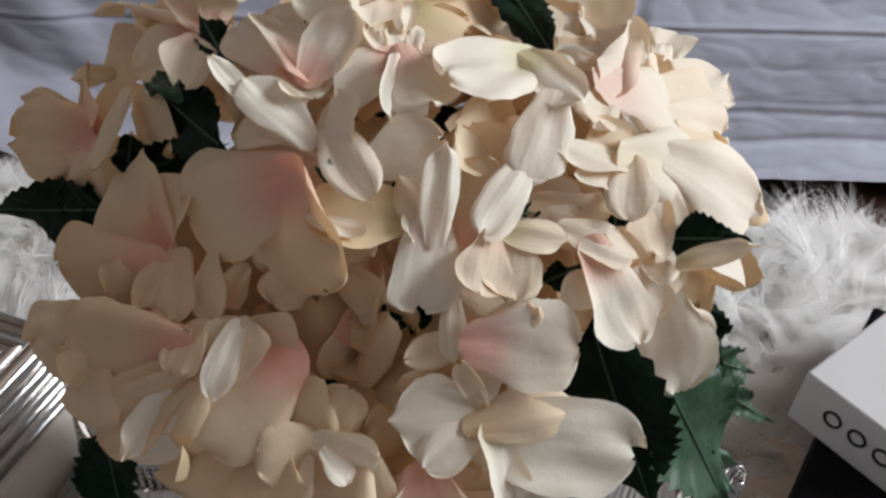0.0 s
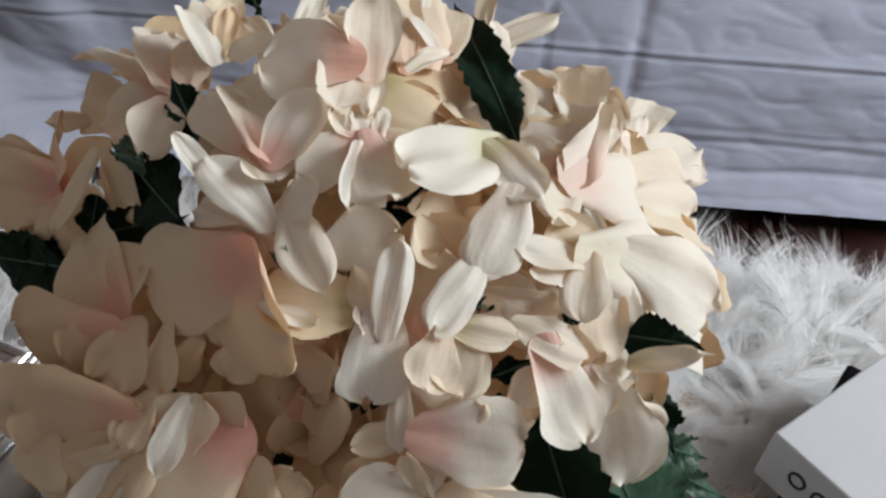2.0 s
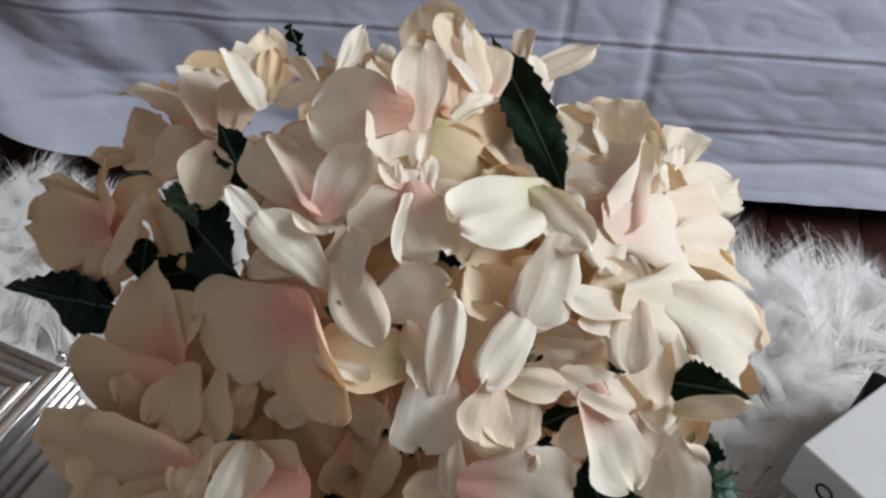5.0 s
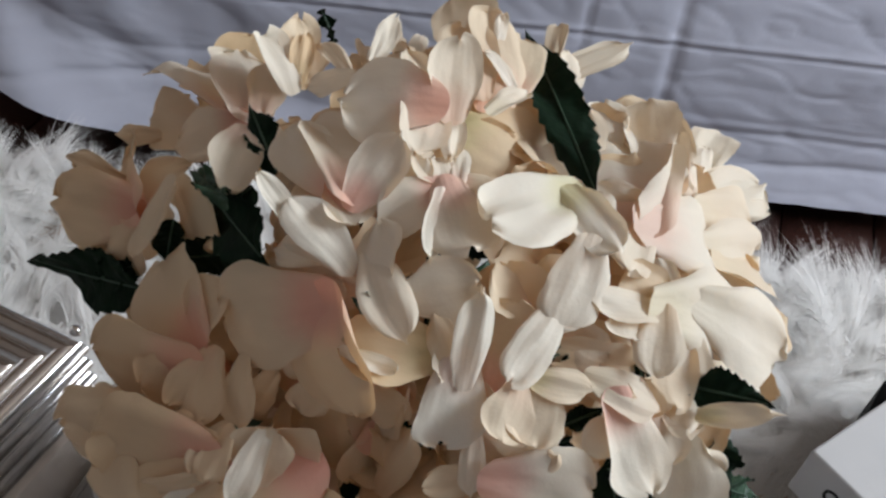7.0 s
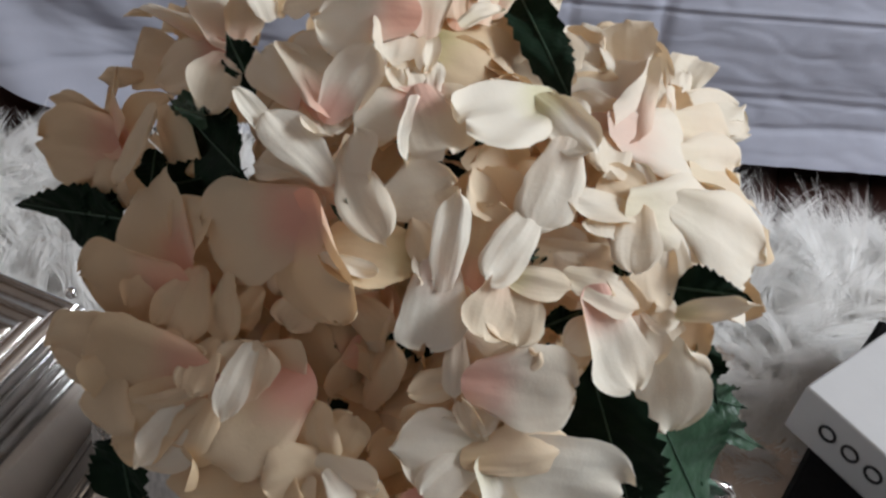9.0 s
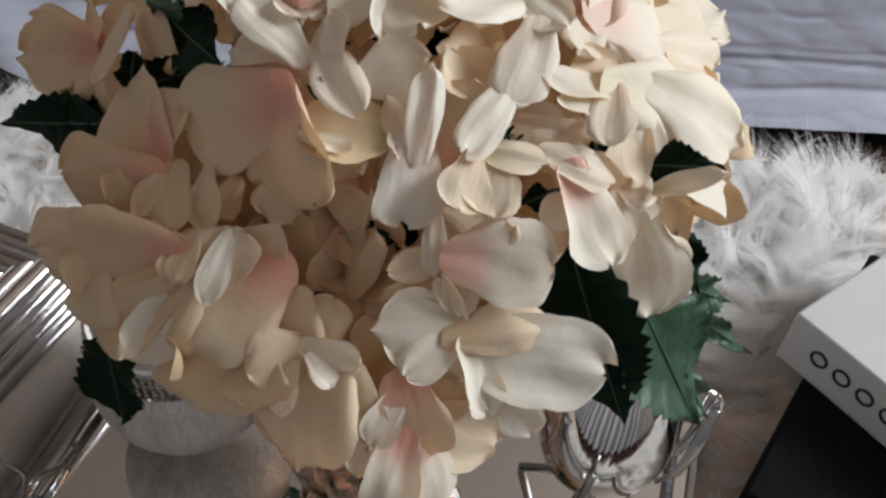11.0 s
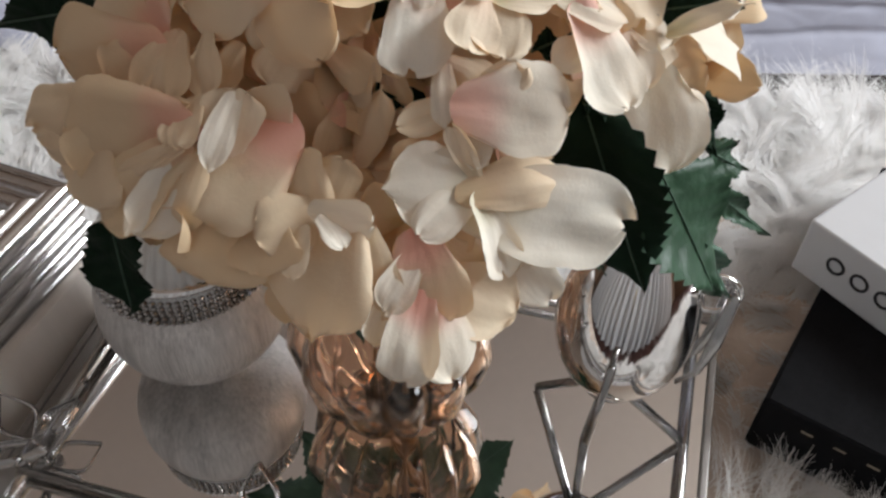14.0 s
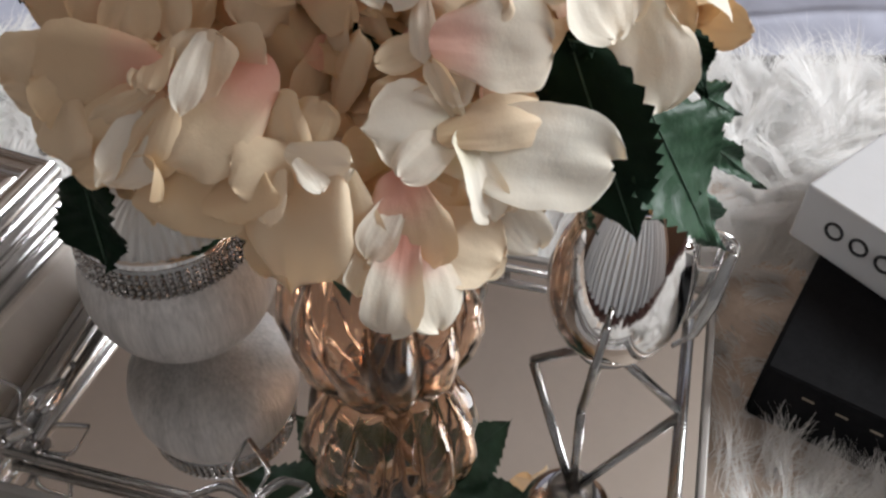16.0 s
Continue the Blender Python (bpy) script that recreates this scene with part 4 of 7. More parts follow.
floret((-0.0674, 0.2746, 0.3875), (
    ((-0.0589, 0.2730, 0.3943), (-0.0869, 0.2702, 0.3896), 0.0307, -0.00, 0.09, (-0.10, -0.49, 0.87), (1, 0, 0.82)),
    ((-0.0890, 0.2811, 0.3906), (-0.1037, 0.2814, 0.3803), 0.0088, 0.08, 0.02, (-0.43, -0.69, 0.59), (0, 0, 0.8)),
    ((-0.0748, 0.2581, 0.3803), (-0.1075, 0.2672, 0.3713), 0.0197, 0.06, 0.10, (-0.30, -0.16, 0.94), (0, 0, 0.82)),
    ((-0.0622, 0.2868, 0.3864), (-0.0527, 0.2546, 0.3879), 0.0188, -0.00, 0.01, (0.29, 0.13, 0.95), (0.8, 0, 0.74)),
    ((-0.0613, 0.2790, 0.3921), (-0.0827, 0.2897, 0.3905), 0.0143, 0.13, 0.06, (-0.07, 0.02, 1.00), (0.3, 0, 0.85)),
    ((-0.0618, 0.2826, 0.3901), (-0.0738, 0.3057, 0.3897), 0.0109, 0.07, -0.02, (0.28, 0.16, 0.95), (0.4, 0, 0.74)),
    ((-0.0635, 0.2620, 0.3784), (-0.0748, 0.2632, 0.3823), 0.0131, 0.08, 0.12, (0.27, -0.38, 0.88), (0.4, 0, 0.64)),
))
floret((-0.0344, 0.2963, 0.3737), (
    ((-0.0509, 0.2943, 0.3750), (-0.0112, 0.2968, 0.3653), 0.0445, -0.09, 0.11, (0.24, -0.13, 0.96), (0, 1, 0.28)),
    ((-0.0542, 0.2964, 0.3782), (-0.0414, 0.2600, 0.3855), 0.0092, -0.02, 0.03, (0.40, 0.31, 0.86), (0, 0.3, 0.82)),
    ((-0.0364, 0.2855, 0.3898), (-0.0290, 0.3072, 0.3879), 0.0089, 0.10, 0.08, (0.30, -0.02, 0.96), (0, 0.2, 0.8)),
    ((-0.0060, 0.2835, 0.3669), (-0.0310, 0.3144, 0.3603), 0.0260, -0.03, 0.10, (0.18, 0.34, 0.92), (0, 0.5, 0.28)),
    ((-0.0245, 0.3219, 0.3586), (-0.0054, 0.2829, 0.3703), 0.0252, 0.13, 0.05, (0.17, 0.36, 0.92), (0, 0.3, 0.36)),
))
floret((-0.0712, 0.2396, 0.3745), (
    ((-0.0750, 0.2392, 0.3744), (-0.1063, 0.2604, 0.3738), 0.0214, 0.08, 0.09, (-0.16, -0.21, 0.96), (0.8, 0, 0.85)),
    ((-0.0723, 0.2387, 0.3772), (-0.0967, 0.2709, 0.3792), 0.0226, 0.03, 0.11, (0.26, 0.14, 0.95), (0.7, 0, 0.8)),
    ((-0.0672, 0.2363, 0.3778), (-0.0612, 0.2550, 0.3924), 0.0177, 0.15, -0.01, (0.22, -0.64, 0.73), (0.8, 0, 1)),
    ((-0.0564, 0.2439, 0.3765), (-0.0496, 0.2556, 0.3858), 0.0135, 0.11, 0.00, (-0.09, -0.59, 0.81), (0.2, 0, 0.9)),
    ((-0.0756, 0.2417, 0.3737), (-0.0640, 0.2290, 0.3706), 0.0175, 0.11, 0.01, (-0.08, -0.30, 0.95), (1, 0, 0.82)),
    ((-0.0807, 0.2380, 0.3676), (-0.0912, 0.2335, 0.3699), 0.0121, -0.00, 0.10, (0.37, -0.42, 0.83), (0.2, 0, 0.5)),
))
floret((-0.0400, 0.2490, 0.3815), (
    ((-0.0420, 0.2467, 0.3811), (-0.0568, 0.2306, 0.3757), 0.0176, 0.10, 0.12, (0.14, -0.43, 0.89), (0.9, 0, 0.82)),
    ((-0.0401, 0.2428, 0.3834), (-0.0355, 0.2206, 0.3753), 0.0092, 0.04, 0.11, (0.56, -0.18, 0.81), (0.2, 0, 1)),
    ((-0.0386, 0.2467, 0.3824), (-0.0229, 0.2258, 0.3764), 0.0209, -0.03, 0.01, (0.04, -0.25, 0.97), (0.7, 0, 0.85)),
    ((-0.0392, 0.2523, 0.3812), (-0.0212, 0.2504, 0.3819), 0.0147, 0.08, 0.02, (-0.06, -0.26, 0.96), (1, 0, 0.36)),
    ((-0.0408, 0.2538, 0.3799), (-0.0554, 0.2568, 0.3854), 0.0164, 0.14, 0.02, (0.32, -0.14, 0.94), (0.5, 0, 0.74)),
    ((-0.0371, 0.2516, 0.3825), (-0.0436, 0.2703, 0.3812), 0.0078, 0.11, -0.00, (0.03, 0.08, 1.00), (0.3, 0, 0.9)),
    ((-0.0425, 0.2494, 0.3803), (-0.0479, 0.2578, 0.3856), 0.0100, 0.01, 0.07, (0.32, -0.35, 0.88), (0.3, 0, 0.85)),
))
floret((0.0010, 0.2677, 0.3738), (
    ((-0.0012, 0.2717, 0.3748), (-0.0197, 0.2327, 0.3816), 0.0268, 0.13, -0.02, (0.30, 0.02, 0.95), (0, 0.6, 1)),
    ((-0.0011, 0.2689, 0.3760), (0.0216, 0.2520, 0.3736), 0.0166, 0.08, 0.08, (-0.14, -0.32, 0.94), (0, 0.8, 0.9)),
    ((0.0111, 0.2488, 0.3727), (0.0110, 0.2235, 0.3605), 0.0202, -0.04, 0.02, (0.20, -0.42, 0.88), (0.055, 0, 0.9)),
    ((0.0026, 0.2723, 0.3736), (0.0150, 0.2690, 0.3757), 0.0093, 0.14, 0.03, (-0.22, -0.24, 0.94), (0, 0.4, 0.89)),
    ((-0.0064, 0.2767, 0.3721), (0.0032, 0.2788, 0.3739), 0.0071, 0.13, 0.10, (-0.10, -0.35, 0.93), (0, 0.5, 0.9)),
))
floret((-0.0007, 0.2399, 0.3568), (
    ((-0.0041, 0.2378, 0.3582), (-0.0185, 0.2339, 0.3669), 0.0267, 0.13, 0.06, (0.54, -0.11, 0.84), (0.4, 0, 0.28)),
    ((-0.0058, 0.2298, 0.3514), (-0.0138, 0.2400, 0.3657), 0.0230, 0.10, 0.08, (0.00, -0.81, 0.58), (0.5, 0, 0.28)),
    ((0.0079, 0.2521, 0.3608), (-0.0010, 0.2392, 0.3610), 0.0136, 0.08, 0.01, (0.56, -0.37, 0.74), (0.8, 0, 0.28)),
))
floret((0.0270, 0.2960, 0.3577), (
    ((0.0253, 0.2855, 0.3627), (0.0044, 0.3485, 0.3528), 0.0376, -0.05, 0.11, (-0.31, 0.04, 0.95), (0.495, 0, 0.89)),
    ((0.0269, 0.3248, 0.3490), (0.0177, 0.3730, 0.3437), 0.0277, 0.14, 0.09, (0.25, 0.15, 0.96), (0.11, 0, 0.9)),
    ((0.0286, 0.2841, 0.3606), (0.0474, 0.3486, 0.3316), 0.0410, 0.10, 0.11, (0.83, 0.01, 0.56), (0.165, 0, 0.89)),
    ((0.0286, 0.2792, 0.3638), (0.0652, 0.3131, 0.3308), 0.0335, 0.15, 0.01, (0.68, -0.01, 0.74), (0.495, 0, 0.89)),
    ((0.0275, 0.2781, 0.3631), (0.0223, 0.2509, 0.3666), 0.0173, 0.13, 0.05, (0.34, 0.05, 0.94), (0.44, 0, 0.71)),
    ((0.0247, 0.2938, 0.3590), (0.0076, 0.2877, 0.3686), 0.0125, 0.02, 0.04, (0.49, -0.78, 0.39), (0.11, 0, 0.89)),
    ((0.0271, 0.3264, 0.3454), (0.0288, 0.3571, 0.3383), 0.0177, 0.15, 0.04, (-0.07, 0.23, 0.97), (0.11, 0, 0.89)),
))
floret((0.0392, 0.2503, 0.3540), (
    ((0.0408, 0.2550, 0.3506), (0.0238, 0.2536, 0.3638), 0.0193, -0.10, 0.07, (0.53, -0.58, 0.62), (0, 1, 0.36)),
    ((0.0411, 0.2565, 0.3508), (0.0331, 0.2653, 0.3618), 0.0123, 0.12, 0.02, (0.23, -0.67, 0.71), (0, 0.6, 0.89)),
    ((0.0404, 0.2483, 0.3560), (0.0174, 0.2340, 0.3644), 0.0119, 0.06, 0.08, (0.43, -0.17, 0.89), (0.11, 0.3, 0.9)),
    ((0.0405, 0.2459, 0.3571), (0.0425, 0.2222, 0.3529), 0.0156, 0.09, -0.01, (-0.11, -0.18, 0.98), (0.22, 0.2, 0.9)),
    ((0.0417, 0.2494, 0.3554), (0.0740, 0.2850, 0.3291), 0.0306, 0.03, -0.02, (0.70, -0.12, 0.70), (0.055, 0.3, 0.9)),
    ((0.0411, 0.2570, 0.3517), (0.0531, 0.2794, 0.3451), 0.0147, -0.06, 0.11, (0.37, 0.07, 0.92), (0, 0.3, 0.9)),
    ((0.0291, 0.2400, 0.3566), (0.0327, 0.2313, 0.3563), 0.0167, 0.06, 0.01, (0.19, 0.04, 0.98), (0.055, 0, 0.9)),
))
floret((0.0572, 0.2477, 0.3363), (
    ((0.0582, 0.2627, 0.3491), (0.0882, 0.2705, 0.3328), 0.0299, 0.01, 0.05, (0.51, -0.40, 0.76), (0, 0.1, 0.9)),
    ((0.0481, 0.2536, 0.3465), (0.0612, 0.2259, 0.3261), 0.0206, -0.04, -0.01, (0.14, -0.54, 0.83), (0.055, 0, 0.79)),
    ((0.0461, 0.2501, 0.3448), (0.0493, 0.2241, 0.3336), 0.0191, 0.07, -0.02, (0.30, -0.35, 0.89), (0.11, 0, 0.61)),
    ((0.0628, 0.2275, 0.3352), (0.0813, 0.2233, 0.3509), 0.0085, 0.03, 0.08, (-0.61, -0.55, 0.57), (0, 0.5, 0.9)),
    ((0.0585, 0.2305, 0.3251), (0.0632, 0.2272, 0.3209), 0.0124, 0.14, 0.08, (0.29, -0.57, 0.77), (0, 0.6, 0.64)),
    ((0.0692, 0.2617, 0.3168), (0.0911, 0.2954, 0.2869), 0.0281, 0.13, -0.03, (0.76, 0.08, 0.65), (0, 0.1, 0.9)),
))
floret((-0.0140, 0.3449, 0.3563), (
    ((-0.0244, 0.3685, 0.3545), (-0.0035, 0.3974, 0.3606), 0.0151, 0.13, -0.02, (-0.08, -0.15, 0.99), (0, 0, 0.79)),
    ((-0.0192, 0.3627, 0.3547), (-0.0221, 0.3786, 0.3636), 0.0143, 0.05, 0.11, (0.57, -0.32, 0.76), (0, 0, 0.9)),
    ((-0.0297, 0.3743, 0.3612), (-0.0335, 0.3969, 0.3670), 0.0107, 0.06, -0.01, (-0.06, -0.26, 0.96), (0, 0, 0.54)),
    ((-0.0123, 0.3353, 0.3549), (-0.0211, 0.3626, 0.3620), 0.0165, -0.10, 0.06, (0.44, -0.09, 0.89), (0, 0.2, 0.28)),
    ((-0.0007, 0.3195, 0.3511), (-0.0153, 0.3535, 0.3520), 0.0207, -0.07, 0.05, (-0.29, -0.15, 0.94), (0, 0.1, 0.71)),
    ((0.0024, 0.3091, 0.3615), (-0.0061, 0.3128, 0.3600), 0.0088, -0.08, 0.05, (-0.41, -0.71, 0.57), (0, 0, 0.9)),
))
floret((0.0367, 0.3512, 0.3355), (
    ((0.0054, 0.3411, 0.3494), (-0.0045, 0.3658, 0.3543), 0.0163, 0.14, 0.01, (-0.04, -0.21, 0.98), (0, 0, 0.9)),
    ((0.0235, 0.3395, 0.3508), (0.0132, 0.3685, 0.3571), 0.0250, 0.12, 0.10, (-0.36, -0.32, 0.88), (0.055, 0, 0.9)),
    ((0.0376, 0.3414, 0.3375), (0.0280, 0.3711, 0.3381), 0.0175, -0.03, 0.06, (-0.57, -0.20, 0.80), (0.22, 0, 0.89)),
    ((0.0415, 0.3539, 0.3308), (0.0343, 0.3997, 0.3295), 0.0109, 0.04, 0.07, (-0.49, -0.05, 0.87), (0.055, 0, 0.9)),
    ((0.0442, 0.3576, 0.3299), (0.0457, 0.3944, 0.3243), 0.0105, -0.02, 0.02, (0.29, 0.13, 0.95), (0.11, 0, 0.89)),
    ((0.0402, 0.3401, 0.3379), (0.0262, 0.3443, 0.3467), 0.0134, -0.08, 0.06, (0.33, -0.53, 0.78), (0.055, 0, 0.89)),
    ((0.0466, 0.3763, 0.3221), (0.0510, 0.4151, 0.3211), 0.0219, 0.15, -0.01, (0.01, 0.02, 1.00), (0, 0.1, 0.71)),
    ((0.0491, 0.3659, 0.3252), (0.0711, 0.3984, 0.3147), 0.0091, 0.08, 0.09, (0.43, -0.00, 0.90), (0, 0.1, 0.79)),
    ((0.0424, 0.3453, 0.3361), (0.0469, 0.3562, 0.3325), 0.0124, -0.00, 0.11, (0.83, -0.17, 0.52), (0.275, 0, 0.79)),
))
floret((0.0571, 0.3316, 0.3287), (
    ((0.0538, 0.3516, 0.3240), (0.0735, 0.3899, 0.3105), 0.0253, 0.15, 0.03, (0.48, 0.06, 0.88), (0, 0.1, 0.79)),
    ((0.0656, 0.3631, 0.3145), (0.0839, 0.3801, 0.3059), 0.0105, -0.03, 0.11, (0.71, -0.52, 0.47), (0, 0.1, 0.71)),
    ((0.0509, 0.3298, 0.3345), (0.0753, 0.3505, 0.3180), 0.0298, 0.14, 0.04, (0.68, -0.24, 0.70), (0, 0.1, 0.71)),
    ((0.0609, 0.3087, 0.3331), (0.0887, 0.3374, 0.3067), 0.0268, 0.05, 0.10, (0.55, 0.21, 0.81), (0, 0.1, 0.53)),
    ((0.0544, 0.3046, 0.3373), (0.0811, 0.3400, 0.3124), 0.0284, 0.11, 0.02, (0.80, -0.21, 0.56), (0, 0.1, 0.71)),
))
floret((-0.0440, 0.2089, 0.3603), (
    ((-0.0508, 0.2136, 0.3632), (-0.0580, 0.2302, 0.3755), 0.0187, 0.03, 0.10, (-0.28, -0.65, 0.71), (0, 0, 0.8)),
    ((-0.0548, 0.2207, 0.3667), (-0.0369, 0.1983, 0.3629), 0.0162, 0.02, 0.07, (-0.33, -0.41, 0.85), (0, 0, 0.8)),
    ((-0.0367, 0.2137, 0.3647), (-0.0185, 0.2230, 0.3724), 0.0199, 0.13, 0.11, (0.13, -0.77, 0.62), (0, 0, 0.56)),
    ((-0.0252, 0.2038, 0.3536), (-0.0540, 0.1934, 0.3537), 0.0212, 0.02, 0.07, (0.21, -0.58, 0.79), (0, 0.5, 0.17)),
    ((-0.0526, 0.1928, 0.3533), (-0.0345, 0.1908, 0.3527), 0.0060, -0.01, 0.10, (-0.04, -0.57, 0.82), (0, 0, 1)),
))
floret((-0.0139, 0.2007, 0.3474), (
    ((-0.0140, 0.1975, 0.3521), (-0.0174, 0.2168, 0.3727), 0.0110, 0.05, 0.07, (0.09, -0.72, 0.69), (0.1, 0, 1)),
    ((-0.0165, 0.2003, 0.3499), (-0.0276, 0.2065, 0.3644), 0.0111, -0.07, 0.12, (0.37, -0.72, 0.59), (0, 0, 0.22)),
    ((-0.0165, 0.2011, 0.3524), (-0.0120, 0.1829, 0.3332), 0.0220, 0.06, 0.08, (0.28, -0.66, 0.69), (0.4, 0, 1)),
    ((-0.0062, 0.1931, 0.3297), (-0.0032, 0.1813, 0.3167), 0.0085, -0.01, -0.02, (0.10, -0.73, 0.68), (0.1, 0, 0.9)),
    ((-0.0091, 0.2023, 0.3428), (-0.0040, 0.1937, 0.3382), 0.0109, -0.01, 0.11, (0.05, -0.45, 0.89), (0.4, 0, 0.8)),
    ((-0.0209, 0.2098, 0.3574), (-0.0196, 0.1970, 0.3499), 0.0110, 0.02, 0.00, (-0.09, -0.52, 0.85), (0, 0, 0.8)),
))
floret((0.0111, 0.2212, 0.3502), (
    ((0.0069, 0.2287, 0.3626), (-0.0001, 0.2005, 0.3551), 0.0136, -0.02, 0.11, (0.19, -0.30, 0.94), (0, 0, 1)),
    ((-0.0065, 0.2073, 0.3434), (-0.0049, 0.2282, 0.3614), 0.0222, 0.05, -0.00, (0.04, -0.65, 0.76), (0.8, 0, 0.22)),
    ((0.0090, 0.2238, 0.3489), (0.0373, 0.2291, 0.3456), 0.0138, 0.10, 0.03, (0.21, -0.83, 0.51), (0.165, 0.3, 0.31)),
    ((0.0121, 0.2290, 0.3520), (0.0261, 0.2257, 0.3500), 0.0159, -0.07, 0.05, (-0.09, -0.77, 0.64), (0.165, 0.1, 0.53)),
    ((0.0175, 0.2363, 0.3509), (0.0347, 0.2318, 0.3478), 0.0118, -0.05, 0.04, (0.04, -0.46, 0.89), (0.11, 0, 0.61)),
    ((0.0059, 0.2086, 0.3512), (0.0245, 0.2116, 0.3483), 0.0115, 0.07, -0.02, (0.22, -0.63, 0.75), (0, 0.6, 0.5)),
    ((0.0250, 0.2179, 0.3479), (0.0474, 0.2198, 0.3420), 0.0137, -0.08, 0.03, (0.27, -0.41, 0.87), (0.055, 0.2, 0.7)),
    ((0.0191, 0.2178, 0.3445), (0.0380, 0.2209, 0.3427), 0.0093, 0.03, -0.02, (0.17, -0.59, 0.79), (0.6, 0, 0.28)),
))
floret((0.0025, 0.2018, 0.3418), (
    ((0.0088, 0.2066, 0.3484), (0.0118, 0.1918, 0.3371), 0.0180, 0.11, 0.00, (0.13, -0.59, 0.80), (0.2, 0.2, 0.54)),
    ((0.0024, 0.2022, 0.3490), (0.0023, 0.1885, 0.3400), 0.0161, -0.00, -0.02, (0.42, -0.50, 0.75), (0.2, 0, 0.54)),
    ((-0.0035, 0.1967, 0.3279), (0.0080, 0.1928, 0.3235), 0.0149, -0.07, 0.07, (0.07, -0.65, 0.76), (0.2, 0, 0.39)),
))
floret((0.0392, 0.2169, 0.3369), (
    ((0.0345, 0.2147, 0.3425), (0.0504, 0.2030, 0.3180), 0.0215, 0.12, -0.02, (0.55, -0.55, 0.62), (0.8, 0, 1)),
    ((0.0460, 0.2189, 0.3347), (0.0585, 0.2136, 0.3189), 0.0174, 0.06, 0.03, (0.41, -0.72, 0.56), (0.4, 0, 0.8)),
    ((0.0366, 0.2132, 0.3346), (0.0292, 0.2014, 0.3319), 0.0123, 0.13, 0.05, (0.27, -0.37, 0.89), (0.1, 0, 1)),
    ((0.0397, 0.2209, 0.3357), (0.0429, 0.2270, 0.3454), 0.0170, 0.02, 0.01, (-0.24, -0.78, 0.58), (0.9, 0, 0.36)),
))
floret((-0.0652, 0.2086, 0.3534), (
    ((-0.0691, 0.2054, 0.3533), (-0.1062, 0.2024, 0.3299), 0.0355, -0.10, 0.10, (-0.24, -0.84, 0.49), (1, 0, 0.28)),
    ((-0.0621, 0.2033, 0.3536), (-0.0467, 0.1836, 0.3295), 0.0400, -0.02, 0.03, (-0.49, -0.80, 0.35), (1, 0, 0.17)),
    ((-0.0611, 0.2147, 0.3557), (-0.0922, 0.2179, 0.3551), 0.0204, 0.00, 0.09, (-0.10, -0.88, 0.46), (0.3, 0, 0.5)),
    ((-0.0685, 0.2109, 0.3513), (-0.0644, 0.2154, 0.3597), 0.0116, 0.00, 0.10, (-0.15, -0.84, 0.52), (1, 0, 0.5)),
))
floret((-0.0712, 0.2194, 0.3649), (
    ((-0.0778, 0.2203, 0.3668), (-0.1011, 0.2315, 0.3769), 0.0090, 0.10, -0.01, (0.24, -0.33, 0.91), (0, 0, 1)),
    ((-0.0633, 0.2181, 0.3650), (-0.0855, 0.2285, 0.3765), 0.0157, -0.04, 0.09, (0.34, -0.26, 0.90), (0, 0, 1)),
    ((-0.0724, 0.2197, 0.3630), (-0.0880, 0.2179, 0.3635), 0.0116, -0.01, 0.12, (0.09, -0.49, 0.87), (0, 0, 0.56)),
))
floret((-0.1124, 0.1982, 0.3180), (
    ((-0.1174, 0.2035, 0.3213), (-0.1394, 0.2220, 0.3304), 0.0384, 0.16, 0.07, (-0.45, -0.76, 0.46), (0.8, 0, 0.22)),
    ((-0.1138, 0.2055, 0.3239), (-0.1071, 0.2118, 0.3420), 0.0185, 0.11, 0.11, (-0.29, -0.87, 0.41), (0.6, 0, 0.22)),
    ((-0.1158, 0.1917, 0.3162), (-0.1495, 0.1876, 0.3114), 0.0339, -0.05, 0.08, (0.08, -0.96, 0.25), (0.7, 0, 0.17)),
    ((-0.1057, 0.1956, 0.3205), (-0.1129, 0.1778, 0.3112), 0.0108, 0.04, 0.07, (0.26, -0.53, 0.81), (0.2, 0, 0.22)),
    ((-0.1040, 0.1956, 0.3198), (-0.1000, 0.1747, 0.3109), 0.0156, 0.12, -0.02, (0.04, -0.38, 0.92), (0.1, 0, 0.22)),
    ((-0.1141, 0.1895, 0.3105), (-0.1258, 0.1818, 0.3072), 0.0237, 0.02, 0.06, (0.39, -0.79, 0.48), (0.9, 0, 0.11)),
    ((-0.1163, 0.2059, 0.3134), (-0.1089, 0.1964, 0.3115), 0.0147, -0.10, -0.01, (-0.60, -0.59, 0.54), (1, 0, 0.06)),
))
